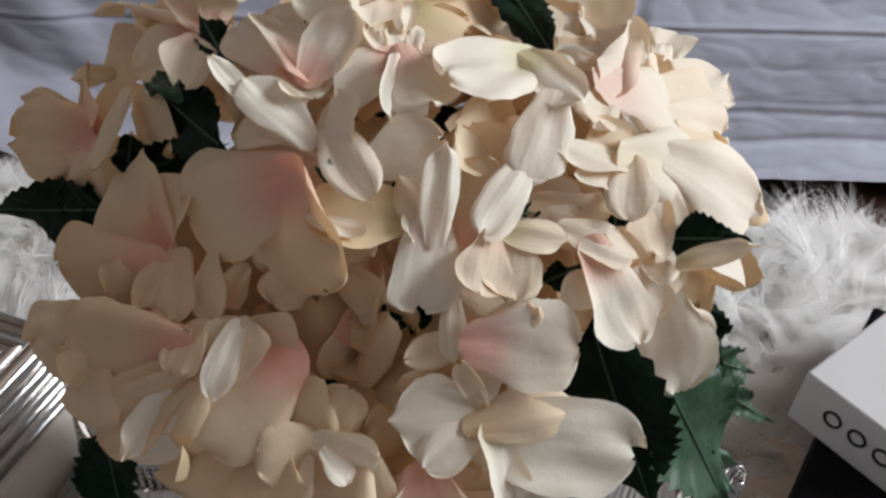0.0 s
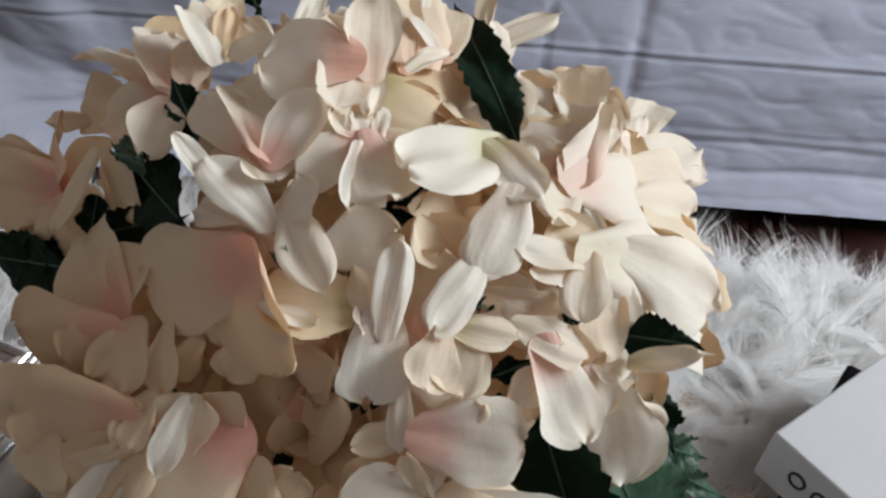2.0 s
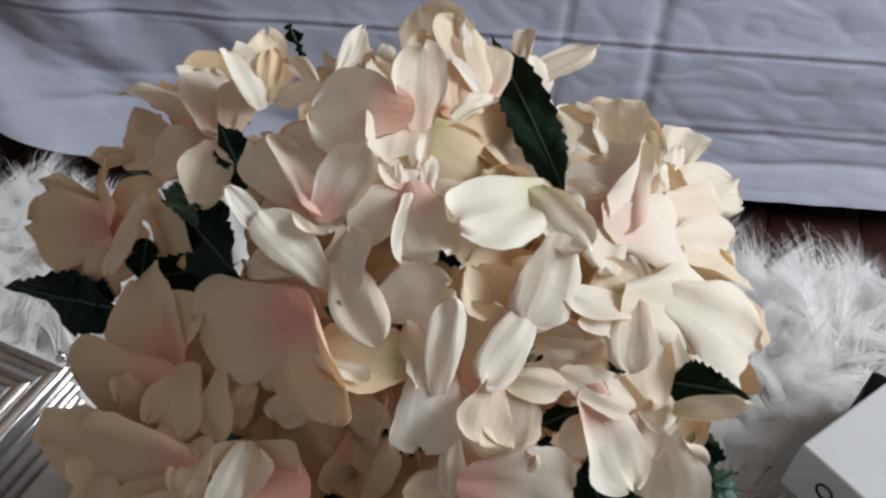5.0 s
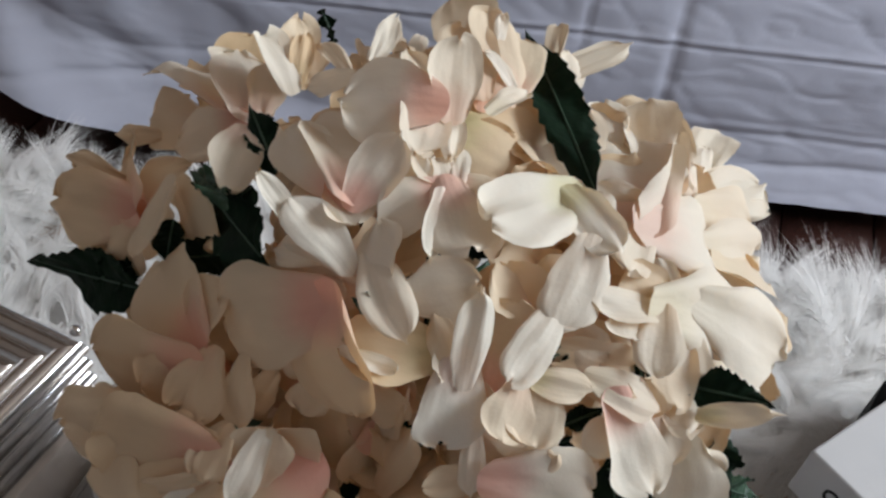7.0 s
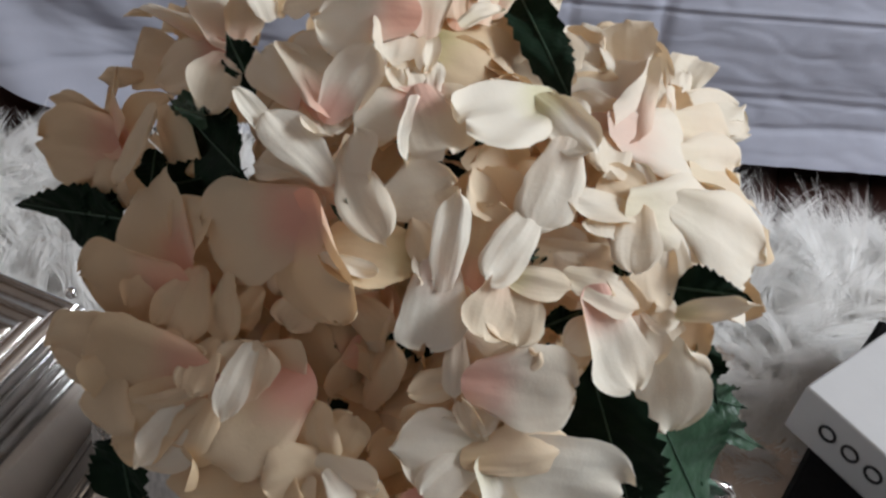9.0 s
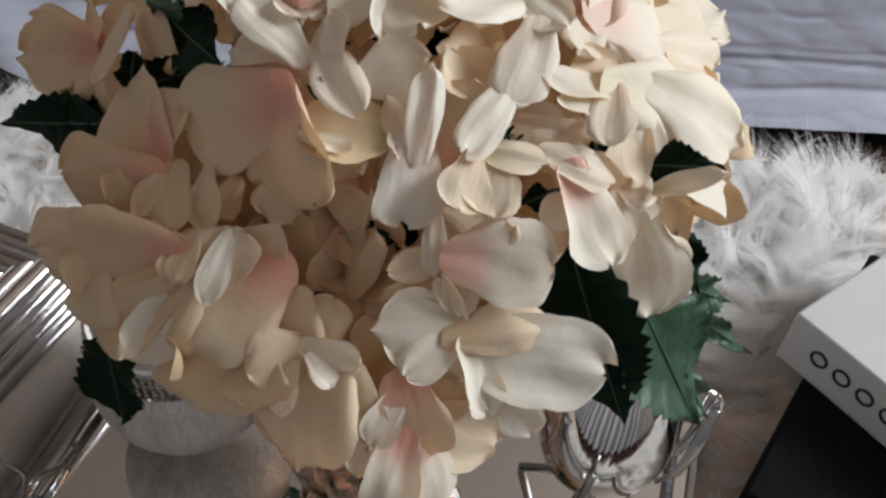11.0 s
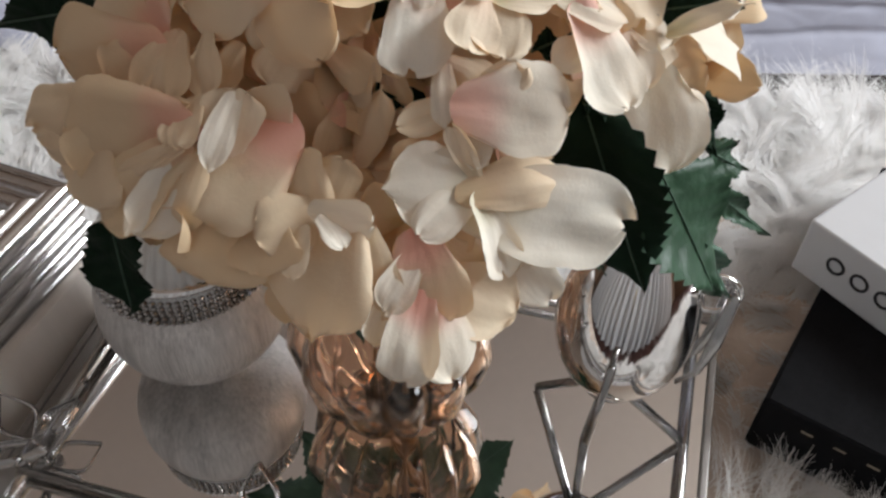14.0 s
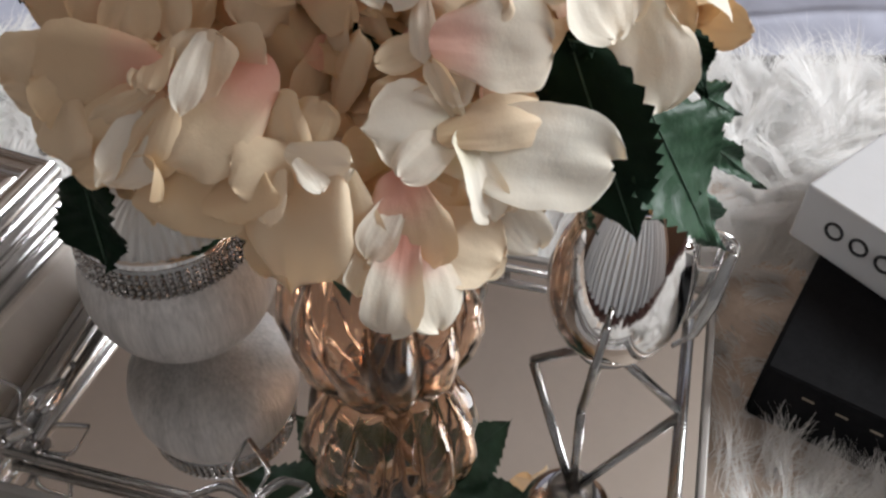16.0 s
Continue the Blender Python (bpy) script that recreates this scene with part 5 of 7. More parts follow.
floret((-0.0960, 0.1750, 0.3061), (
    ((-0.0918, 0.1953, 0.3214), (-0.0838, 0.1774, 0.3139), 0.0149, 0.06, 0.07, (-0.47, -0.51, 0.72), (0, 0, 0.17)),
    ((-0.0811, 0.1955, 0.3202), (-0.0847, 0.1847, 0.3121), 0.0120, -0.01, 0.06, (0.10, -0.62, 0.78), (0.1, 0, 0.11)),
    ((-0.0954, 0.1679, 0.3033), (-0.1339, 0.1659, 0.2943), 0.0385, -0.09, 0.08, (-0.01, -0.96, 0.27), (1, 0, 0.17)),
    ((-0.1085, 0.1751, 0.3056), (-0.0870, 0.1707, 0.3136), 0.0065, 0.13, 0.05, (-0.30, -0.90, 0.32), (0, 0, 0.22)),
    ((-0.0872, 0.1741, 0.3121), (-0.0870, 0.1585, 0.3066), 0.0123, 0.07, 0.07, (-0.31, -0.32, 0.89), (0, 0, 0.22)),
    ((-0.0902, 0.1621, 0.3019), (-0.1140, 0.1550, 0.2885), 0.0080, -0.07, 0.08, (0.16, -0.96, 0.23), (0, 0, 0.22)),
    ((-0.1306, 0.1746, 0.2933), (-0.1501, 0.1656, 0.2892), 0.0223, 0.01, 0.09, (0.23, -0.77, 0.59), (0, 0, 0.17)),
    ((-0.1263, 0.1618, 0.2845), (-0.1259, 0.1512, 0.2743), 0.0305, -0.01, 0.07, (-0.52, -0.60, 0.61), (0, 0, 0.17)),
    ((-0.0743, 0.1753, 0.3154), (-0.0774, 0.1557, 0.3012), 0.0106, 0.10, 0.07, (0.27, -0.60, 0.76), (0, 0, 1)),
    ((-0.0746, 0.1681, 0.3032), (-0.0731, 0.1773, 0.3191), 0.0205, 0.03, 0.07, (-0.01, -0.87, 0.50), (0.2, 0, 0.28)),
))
floret((0.0080, 0.1784, 0.2963), (
    ((0.0087, 0.1779, 0.2969), (-0.0165, 0.1664, 0.2988), 0.0266, -0.06, 0.04, (0.38, -0.74, 0.55), (0, 0.3, 0.9)),
    ((0.0086, 0.1761, 0.2959), (-0.0046, 0.1580, 0.2874), 0.0149, -0.04, 0.08, (0.33, -0.59, 0.74), (0, 0.3, 1)),
    ((0.0067, 0.1812, 0.2961), (-0.0051, 0.1783, 0.3072), 0.0159, 0.08, 0.03, (0.41, -0.89, 0.20), (0.1, 0.1, 0.8)),
))
floret((0.0119, 0.1796, 0.2993), (
    ((0.0077, 0.1860, 0.3229), (0.0357, 0.1960, 0.3221), 0.0296, 0.10, -0.02, (0.30, -0.79, 0.54), (1, 0, 0.8)),
    ((0.0072, 0.1878, 0.3230), (0.0197, 0.1946, 0.3355), 0.0129, -0.02, 0.12, (0.12, -0.92, 0.38), (0.5, 0, 0.39)),
    ((0.0098, 0.1736, 0.2967), (0.0392, 0.1850, 0.3001), 0.0191, -0.06, 0.10, (0.15, -0.61, 0.78), (0.6, 0.4, 0.33)),
    ((0.0120, 0.1757, 0.2900), (0.0625, 0.1886, 0.2812), 0.0337, -0.01, 0.00, (0.30, -0.81, 0.50), (0.1, 0.4, 1)),
    ((0.0124, 0.1732, 0.2936), (0.0259, 0.1664, 0.2688), 0.0141, 0.14, 0.04, (0.67, -0.54, 0.51), (0, 0.4, 1)),
    ((0.0230, 0.1783, 0.2681), (0.0404, 0.1745, 0.2476), 0.0188, 0.12, 0.06, (0.17, -0.93, 0.32), (0, 0, 1)),
    ((0.0096, 0.1791, 0.3001), (0.0005, 0.1797, 0.3200), 0.0086, -0.10, -0.01, (0.31, -0.93, 0.17), (0.1, 0.2, 0.39)),
    ((0.0086, 0.1880, 0.3148), (0.0095, 0.1791, 0.3026), 0.0094, 0.13, 0.08, (0.12, -0.80, 0.59), (0.6, 0.2, 0.8)),
    ((0.0166, 0.1744, 0.2848), (0.0305, 0.1717, 0.2685), 0.0166, -0.07, 0.10, (0.14, -0.95, 0.28), (0.1, 0.2, 0.8)),
))
# florets in the recessed hollow; their low whiteness is painted shade
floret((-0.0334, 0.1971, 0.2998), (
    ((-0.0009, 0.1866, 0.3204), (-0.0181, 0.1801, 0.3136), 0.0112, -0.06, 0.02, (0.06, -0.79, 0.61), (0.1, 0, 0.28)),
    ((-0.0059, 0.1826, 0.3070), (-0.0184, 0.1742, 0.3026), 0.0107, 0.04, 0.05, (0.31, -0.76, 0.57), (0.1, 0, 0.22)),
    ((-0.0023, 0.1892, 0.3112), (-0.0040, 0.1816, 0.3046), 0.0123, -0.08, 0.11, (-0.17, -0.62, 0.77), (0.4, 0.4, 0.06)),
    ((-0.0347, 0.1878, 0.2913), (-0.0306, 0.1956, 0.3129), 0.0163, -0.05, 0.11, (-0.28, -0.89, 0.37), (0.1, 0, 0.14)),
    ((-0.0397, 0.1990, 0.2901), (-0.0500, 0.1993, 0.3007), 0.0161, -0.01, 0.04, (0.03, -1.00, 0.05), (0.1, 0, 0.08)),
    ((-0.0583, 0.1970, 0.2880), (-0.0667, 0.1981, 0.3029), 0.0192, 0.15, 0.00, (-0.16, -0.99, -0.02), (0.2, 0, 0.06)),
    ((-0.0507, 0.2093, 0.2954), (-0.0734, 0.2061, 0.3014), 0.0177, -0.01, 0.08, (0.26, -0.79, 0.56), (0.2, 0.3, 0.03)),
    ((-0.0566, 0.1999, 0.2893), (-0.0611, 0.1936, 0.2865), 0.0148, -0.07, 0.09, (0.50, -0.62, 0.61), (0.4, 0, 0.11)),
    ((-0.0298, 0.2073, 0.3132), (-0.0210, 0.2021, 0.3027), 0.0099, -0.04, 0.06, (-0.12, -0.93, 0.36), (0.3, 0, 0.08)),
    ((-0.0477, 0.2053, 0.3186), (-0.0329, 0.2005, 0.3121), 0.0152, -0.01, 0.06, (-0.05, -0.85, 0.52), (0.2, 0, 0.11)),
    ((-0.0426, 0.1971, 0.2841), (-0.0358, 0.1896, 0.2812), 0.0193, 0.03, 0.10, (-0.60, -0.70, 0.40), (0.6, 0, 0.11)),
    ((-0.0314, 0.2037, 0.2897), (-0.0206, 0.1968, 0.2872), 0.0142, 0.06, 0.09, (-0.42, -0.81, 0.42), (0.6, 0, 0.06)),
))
# large petals at the hollow's back, whiteness near zero to paint its shade
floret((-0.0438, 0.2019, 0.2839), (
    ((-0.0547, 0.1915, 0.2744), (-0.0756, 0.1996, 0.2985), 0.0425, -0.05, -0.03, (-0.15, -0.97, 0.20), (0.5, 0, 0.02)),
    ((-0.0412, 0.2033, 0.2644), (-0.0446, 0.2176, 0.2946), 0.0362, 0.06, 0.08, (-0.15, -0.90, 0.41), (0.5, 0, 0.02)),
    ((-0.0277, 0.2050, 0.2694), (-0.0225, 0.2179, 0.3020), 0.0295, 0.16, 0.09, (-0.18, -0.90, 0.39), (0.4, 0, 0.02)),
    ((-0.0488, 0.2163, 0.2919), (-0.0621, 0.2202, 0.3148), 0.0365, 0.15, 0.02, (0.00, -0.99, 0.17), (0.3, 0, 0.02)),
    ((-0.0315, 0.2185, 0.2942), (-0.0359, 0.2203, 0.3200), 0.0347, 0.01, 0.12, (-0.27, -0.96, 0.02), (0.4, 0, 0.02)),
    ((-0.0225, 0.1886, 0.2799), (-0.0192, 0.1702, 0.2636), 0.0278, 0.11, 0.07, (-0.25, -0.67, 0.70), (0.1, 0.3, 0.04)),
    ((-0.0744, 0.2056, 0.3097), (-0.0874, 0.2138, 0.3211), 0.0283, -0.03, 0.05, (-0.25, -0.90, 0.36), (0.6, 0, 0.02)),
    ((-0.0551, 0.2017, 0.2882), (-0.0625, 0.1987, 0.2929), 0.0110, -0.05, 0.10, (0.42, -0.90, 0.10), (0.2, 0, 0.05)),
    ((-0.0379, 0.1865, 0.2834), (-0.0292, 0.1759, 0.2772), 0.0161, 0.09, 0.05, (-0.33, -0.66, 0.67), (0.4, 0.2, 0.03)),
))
floret((-0.0398, 0.1571, 0.2873), (
    ((-0.0406, 0.1599, 0.2864), (-0.0536, 0.1708, 0.3011), 0.0212, 0.05, 0.08, (-0.29, -0.87, 0.39), (0, 0.1, 0.22)),
    ((-0.0390, 0.1611, 0.2867), (-0.0330, 0.1723, 0.3026), 0.0160, -0.08, 0.11, (0.06, -0.83, 0.56), (0, 0.1, 0.17)),
    ((-0.0392, 0.1581, 0.2897), (-0.0186, 0.1563, 0.2899), 0.0132, 0.12, -0.01, (-0.08, -0.90, 0.42), (0, 0.1, 0.8)),
    ((-0.0413, 0.1585, 0.2859), (-0.0564, 0.1459, 0.2849), 0.0227, -0.07, 0.06, (0.45, -0.59, 0.66), (0.1, 0.1, 0.22)),
    ((-0.0365, 0.1544, 0.2892), (-0.0271, 0.1470, 0.2859), 0.0085, 0.15, -0.02, (0.31, -0.03, 0.95), (0, 0, 1)),
    ((-0.0425, 0.1507, 0.2856), (-0.0414, 0.1361, 0.2790), 0.0103, 0.04, 0.01, (-0.46, -0.39, 0.80), (0, 0, 0.39)),
))
floret((-0.0258, 0.1625, 0.2806), (
    ((-0.0338, 0.1541, 0.2833), (-0.0361, 0.1317, 0.2582), 0.0386, 0.08, 0.02, (-0.21, -0.72, 0.66), (0.1, 0.1, 0.34)),
    ((-0.0246, 0.1564, 0.2810), (-0.0149, 0.1418, 0.2570), 0.0231, -0.04, 0.10, (-0.05, -0.86, 0.51), (0.1, 0.2, 0.34)),
    ((-0.0189, 0.1770, 0.2776), (-0.0300, 0.1722, 0.2791), 0.0189, 0.07, 0.02, (0.40, -0.78, 0.48), (0, 0.4, 0.06)),
))
floret((-0.0021, 0.1575, 0.2708), (
    ((-0.0040, 0.1582, 0.2798), (0.0038, 0.1478, 0.2556), 0.0281, 0.15, 0.08, (0.05, -0.91, 0.41), (1, 0, 0.28)),
    ((0.0003, 0.1578, 0.2682), (0.0295, 0.1658, 0.2513), 0.0260, 0.12, 0.09, (0.47, -0.76, 0.46), (0.6, 0, 0.33)),
    ((-0.0053, 0.1578, 0.2782), (-0.0145, 0.1436, 0.2625), 0.0129, 0.16, 0.04, (0.20, -0.78, 0.59), (0.2, 0, 0.9)),
    ((-0.0145, 0.1497, 0.2602), (-0.0180, 0.1390, 0.2496), 0.0114, -0.01, 0.00, (0.63, -0.64, 0.44), (0, 0, 1)),
    ((-0.0021, 0.1496, 0.2646), (-0.0036, 0.1296, 0.2393), 0.0197, 0.11, 0.02, (0.20, -0.77, 0.60), (1, 0, 1)),
    ((0.0017, 0.1529, 0.2620), (0.0136, 0.1380, 0.2371), 0.0207, 0.05, 0.05, (0.50, -0.61, 0.61), (1, 0, 0.9)),
    ((0.0051, 0.1655, 0.2762), (0.0178, 0.1656, 0.2652), 0.0138, -0.06, 0.10, (0.47, -0.69, 0.54), (0.1, 0, 0.33)),
    ((0.0021, 0.1688, 0.2776), (0.0114, 0.1721, 0.2799), 0.0119, -0.08, 0.05, (0.12, -0.77, 0.63), (0, 0.2, 0.17)),
))
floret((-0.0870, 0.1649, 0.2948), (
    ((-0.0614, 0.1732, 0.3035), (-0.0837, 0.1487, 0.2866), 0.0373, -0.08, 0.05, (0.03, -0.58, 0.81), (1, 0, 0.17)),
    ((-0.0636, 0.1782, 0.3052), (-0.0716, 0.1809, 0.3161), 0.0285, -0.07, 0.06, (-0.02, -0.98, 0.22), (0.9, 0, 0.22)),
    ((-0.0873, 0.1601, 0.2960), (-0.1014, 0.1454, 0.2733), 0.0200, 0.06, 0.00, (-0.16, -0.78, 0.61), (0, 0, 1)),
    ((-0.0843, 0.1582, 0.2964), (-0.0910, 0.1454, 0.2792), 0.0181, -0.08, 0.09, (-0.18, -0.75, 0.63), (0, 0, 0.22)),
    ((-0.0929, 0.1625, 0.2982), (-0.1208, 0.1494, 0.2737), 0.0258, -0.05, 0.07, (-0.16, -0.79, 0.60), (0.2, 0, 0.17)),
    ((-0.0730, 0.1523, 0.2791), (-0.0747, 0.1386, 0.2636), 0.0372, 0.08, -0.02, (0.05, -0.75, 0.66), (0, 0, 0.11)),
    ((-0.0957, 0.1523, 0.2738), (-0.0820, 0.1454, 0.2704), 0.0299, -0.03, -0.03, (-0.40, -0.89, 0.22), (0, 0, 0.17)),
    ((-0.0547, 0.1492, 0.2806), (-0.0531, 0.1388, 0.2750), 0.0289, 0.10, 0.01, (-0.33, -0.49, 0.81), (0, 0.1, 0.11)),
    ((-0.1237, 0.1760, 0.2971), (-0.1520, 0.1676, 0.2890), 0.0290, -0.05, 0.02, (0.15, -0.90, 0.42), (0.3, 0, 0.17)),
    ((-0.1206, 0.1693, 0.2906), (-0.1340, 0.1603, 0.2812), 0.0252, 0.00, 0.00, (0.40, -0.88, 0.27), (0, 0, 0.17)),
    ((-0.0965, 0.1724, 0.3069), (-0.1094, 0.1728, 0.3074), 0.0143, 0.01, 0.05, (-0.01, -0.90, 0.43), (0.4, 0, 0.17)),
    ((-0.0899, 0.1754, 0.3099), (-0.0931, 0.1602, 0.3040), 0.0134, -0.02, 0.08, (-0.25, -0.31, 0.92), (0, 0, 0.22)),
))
floret((0.0591, 0.2226, 0.3126), (
    ((0.0601, 0.2256, 0.3119), (0.0715, 0.2199, 0.2837), 0.0344, -0.10, 0.04, (0.26, -0.92, 0.29), (0, 0.2, 0.9)),
    ((0.0509, 0.2112, 0.3187), (0.0487, 0.2055, 0.3190), 0.0096, 0.11, -0.00, (0.59, -0.18, 0.79), (0, 0.2, 0.8)),
    ((0.0665, 0.2311, 0.3071), (0.0787, 0.2400, 0.2897), 0.0168, -0.06, 0.06, (0.42, -0.89, -0.16), (0, 0.4, 0.8)),
))
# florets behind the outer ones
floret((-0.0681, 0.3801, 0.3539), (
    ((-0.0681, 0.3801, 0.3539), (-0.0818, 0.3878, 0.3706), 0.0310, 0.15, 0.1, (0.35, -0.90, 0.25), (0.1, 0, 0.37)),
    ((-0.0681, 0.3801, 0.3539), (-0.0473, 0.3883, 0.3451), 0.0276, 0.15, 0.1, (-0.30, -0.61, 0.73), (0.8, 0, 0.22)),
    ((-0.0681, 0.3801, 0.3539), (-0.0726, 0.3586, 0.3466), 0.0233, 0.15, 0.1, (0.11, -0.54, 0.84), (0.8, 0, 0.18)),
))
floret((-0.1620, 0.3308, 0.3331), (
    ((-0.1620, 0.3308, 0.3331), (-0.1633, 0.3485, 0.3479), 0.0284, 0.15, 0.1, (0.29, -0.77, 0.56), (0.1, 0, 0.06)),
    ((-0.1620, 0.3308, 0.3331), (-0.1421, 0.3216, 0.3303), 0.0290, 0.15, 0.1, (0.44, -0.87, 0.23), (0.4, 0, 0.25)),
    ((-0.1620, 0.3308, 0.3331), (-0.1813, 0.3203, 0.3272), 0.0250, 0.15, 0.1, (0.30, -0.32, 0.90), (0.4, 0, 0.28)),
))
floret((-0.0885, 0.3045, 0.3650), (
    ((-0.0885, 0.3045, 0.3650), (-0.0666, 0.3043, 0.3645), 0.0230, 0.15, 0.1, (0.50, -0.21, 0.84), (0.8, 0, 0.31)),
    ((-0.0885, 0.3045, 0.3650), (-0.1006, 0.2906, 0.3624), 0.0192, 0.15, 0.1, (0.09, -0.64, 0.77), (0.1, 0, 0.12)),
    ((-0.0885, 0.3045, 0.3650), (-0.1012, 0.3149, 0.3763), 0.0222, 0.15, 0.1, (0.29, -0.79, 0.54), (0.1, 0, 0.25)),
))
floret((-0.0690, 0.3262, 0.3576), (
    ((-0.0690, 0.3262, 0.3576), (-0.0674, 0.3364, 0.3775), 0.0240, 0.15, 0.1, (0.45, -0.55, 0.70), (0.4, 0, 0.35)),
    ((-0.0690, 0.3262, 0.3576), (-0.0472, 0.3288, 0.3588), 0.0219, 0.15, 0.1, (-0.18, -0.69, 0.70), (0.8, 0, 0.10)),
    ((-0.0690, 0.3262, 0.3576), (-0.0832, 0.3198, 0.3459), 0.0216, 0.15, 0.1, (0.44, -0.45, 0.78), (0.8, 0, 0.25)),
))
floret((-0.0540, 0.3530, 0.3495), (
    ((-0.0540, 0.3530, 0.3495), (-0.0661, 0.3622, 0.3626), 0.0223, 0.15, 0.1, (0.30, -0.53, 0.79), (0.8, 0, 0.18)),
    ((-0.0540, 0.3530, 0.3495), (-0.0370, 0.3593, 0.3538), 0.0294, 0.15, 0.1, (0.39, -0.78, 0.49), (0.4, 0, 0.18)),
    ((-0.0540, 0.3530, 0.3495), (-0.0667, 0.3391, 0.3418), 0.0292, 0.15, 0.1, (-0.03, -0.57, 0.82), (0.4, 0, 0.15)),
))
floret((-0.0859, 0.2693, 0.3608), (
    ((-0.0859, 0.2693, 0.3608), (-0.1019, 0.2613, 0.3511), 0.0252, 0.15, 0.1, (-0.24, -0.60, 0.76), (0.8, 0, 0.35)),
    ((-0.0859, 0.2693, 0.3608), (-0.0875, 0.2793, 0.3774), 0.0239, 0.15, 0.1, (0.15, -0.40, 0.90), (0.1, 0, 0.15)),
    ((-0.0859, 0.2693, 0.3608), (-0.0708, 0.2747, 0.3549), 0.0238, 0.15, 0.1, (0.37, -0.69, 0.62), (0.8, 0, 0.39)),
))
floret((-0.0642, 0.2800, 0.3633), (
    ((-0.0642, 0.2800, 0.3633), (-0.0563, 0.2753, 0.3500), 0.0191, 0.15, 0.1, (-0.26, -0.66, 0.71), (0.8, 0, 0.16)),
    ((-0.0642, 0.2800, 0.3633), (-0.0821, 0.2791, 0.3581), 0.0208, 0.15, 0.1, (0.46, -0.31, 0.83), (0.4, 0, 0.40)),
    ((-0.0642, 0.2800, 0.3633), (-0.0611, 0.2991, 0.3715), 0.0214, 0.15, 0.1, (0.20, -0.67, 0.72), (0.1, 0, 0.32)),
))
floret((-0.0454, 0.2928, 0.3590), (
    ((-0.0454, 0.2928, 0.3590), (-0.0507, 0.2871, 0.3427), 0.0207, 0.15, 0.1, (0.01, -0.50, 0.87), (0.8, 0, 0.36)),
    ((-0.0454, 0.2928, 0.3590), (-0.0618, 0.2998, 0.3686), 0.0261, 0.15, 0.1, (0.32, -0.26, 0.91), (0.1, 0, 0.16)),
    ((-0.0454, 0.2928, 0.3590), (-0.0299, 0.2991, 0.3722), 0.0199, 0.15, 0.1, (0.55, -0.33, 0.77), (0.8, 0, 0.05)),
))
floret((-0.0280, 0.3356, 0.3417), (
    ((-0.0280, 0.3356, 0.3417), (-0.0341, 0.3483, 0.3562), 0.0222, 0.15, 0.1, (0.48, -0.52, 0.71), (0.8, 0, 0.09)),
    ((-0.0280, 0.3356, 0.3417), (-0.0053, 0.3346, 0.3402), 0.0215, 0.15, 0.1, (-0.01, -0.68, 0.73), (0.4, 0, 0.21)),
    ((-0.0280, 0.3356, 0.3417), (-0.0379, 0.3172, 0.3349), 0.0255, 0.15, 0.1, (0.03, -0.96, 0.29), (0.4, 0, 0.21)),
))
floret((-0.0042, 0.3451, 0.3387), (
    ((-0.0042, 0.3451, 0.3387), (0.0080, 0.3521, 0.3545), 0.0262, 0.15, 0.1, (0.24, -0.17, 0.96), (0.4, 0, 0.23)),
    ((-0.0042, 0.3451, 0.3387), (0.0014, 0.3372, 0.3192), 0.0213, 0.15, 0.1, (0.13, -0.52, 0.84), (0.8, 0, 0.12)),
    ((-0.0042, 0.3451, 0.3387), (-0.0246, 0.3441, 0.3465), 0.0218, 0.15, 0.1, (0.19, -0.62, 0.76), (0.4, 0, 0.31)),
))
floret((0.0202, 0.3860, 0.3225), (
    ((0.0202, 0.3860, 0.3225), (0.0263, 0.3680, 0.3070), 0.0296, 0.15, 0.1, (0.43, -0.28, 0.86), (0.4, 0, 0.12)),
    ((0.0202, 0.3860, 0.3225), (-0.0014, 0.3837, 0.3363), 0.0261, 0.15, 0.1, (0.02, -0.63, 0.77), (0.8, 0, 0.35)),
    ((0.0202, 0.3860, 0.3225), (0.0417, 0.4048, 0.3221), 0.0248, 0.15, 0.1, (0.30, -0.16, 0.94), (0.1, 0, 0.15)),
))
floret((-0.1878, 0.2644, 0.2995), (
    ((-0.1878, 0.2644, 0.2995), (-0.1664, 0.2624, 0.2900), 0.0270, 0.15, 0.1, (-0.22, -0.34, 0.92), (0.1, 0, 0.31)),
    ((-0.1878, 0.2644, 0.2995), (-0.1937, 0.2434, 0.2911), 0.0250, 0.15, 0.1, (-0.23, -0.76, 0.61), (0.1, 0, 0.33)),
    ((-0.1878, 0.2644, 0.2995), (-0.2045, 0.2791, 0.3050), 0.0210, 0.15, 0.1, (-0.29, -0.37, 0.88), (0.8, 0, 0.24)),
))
floret((-0.0939, 0.2517, 0.3509), (
    ((-0.0939, 0.2517, 0.3509), (-0.0823, 0.2595, 0.3606), 0.0224, 0.15, 0.1, (0.36, -0.46, 0.81), (0.1, 0, 0.29)),
    ((-0.0939, 0.2517, 0.3509), (-0.0878, 0.2366, 0.3424), 0.0209, 0.15, 0.1, (-0.23, -0.68, 0.70), (0.4, 0, 0.21)),
    ((-0.0939, 0.2517, 0.3509), (-0.1154, 0.2586, 0.3506), 0.0208, 0.15, 0.1, (-0.35, -0.84, 0.42), (0.1, 0, 0.35)),
))
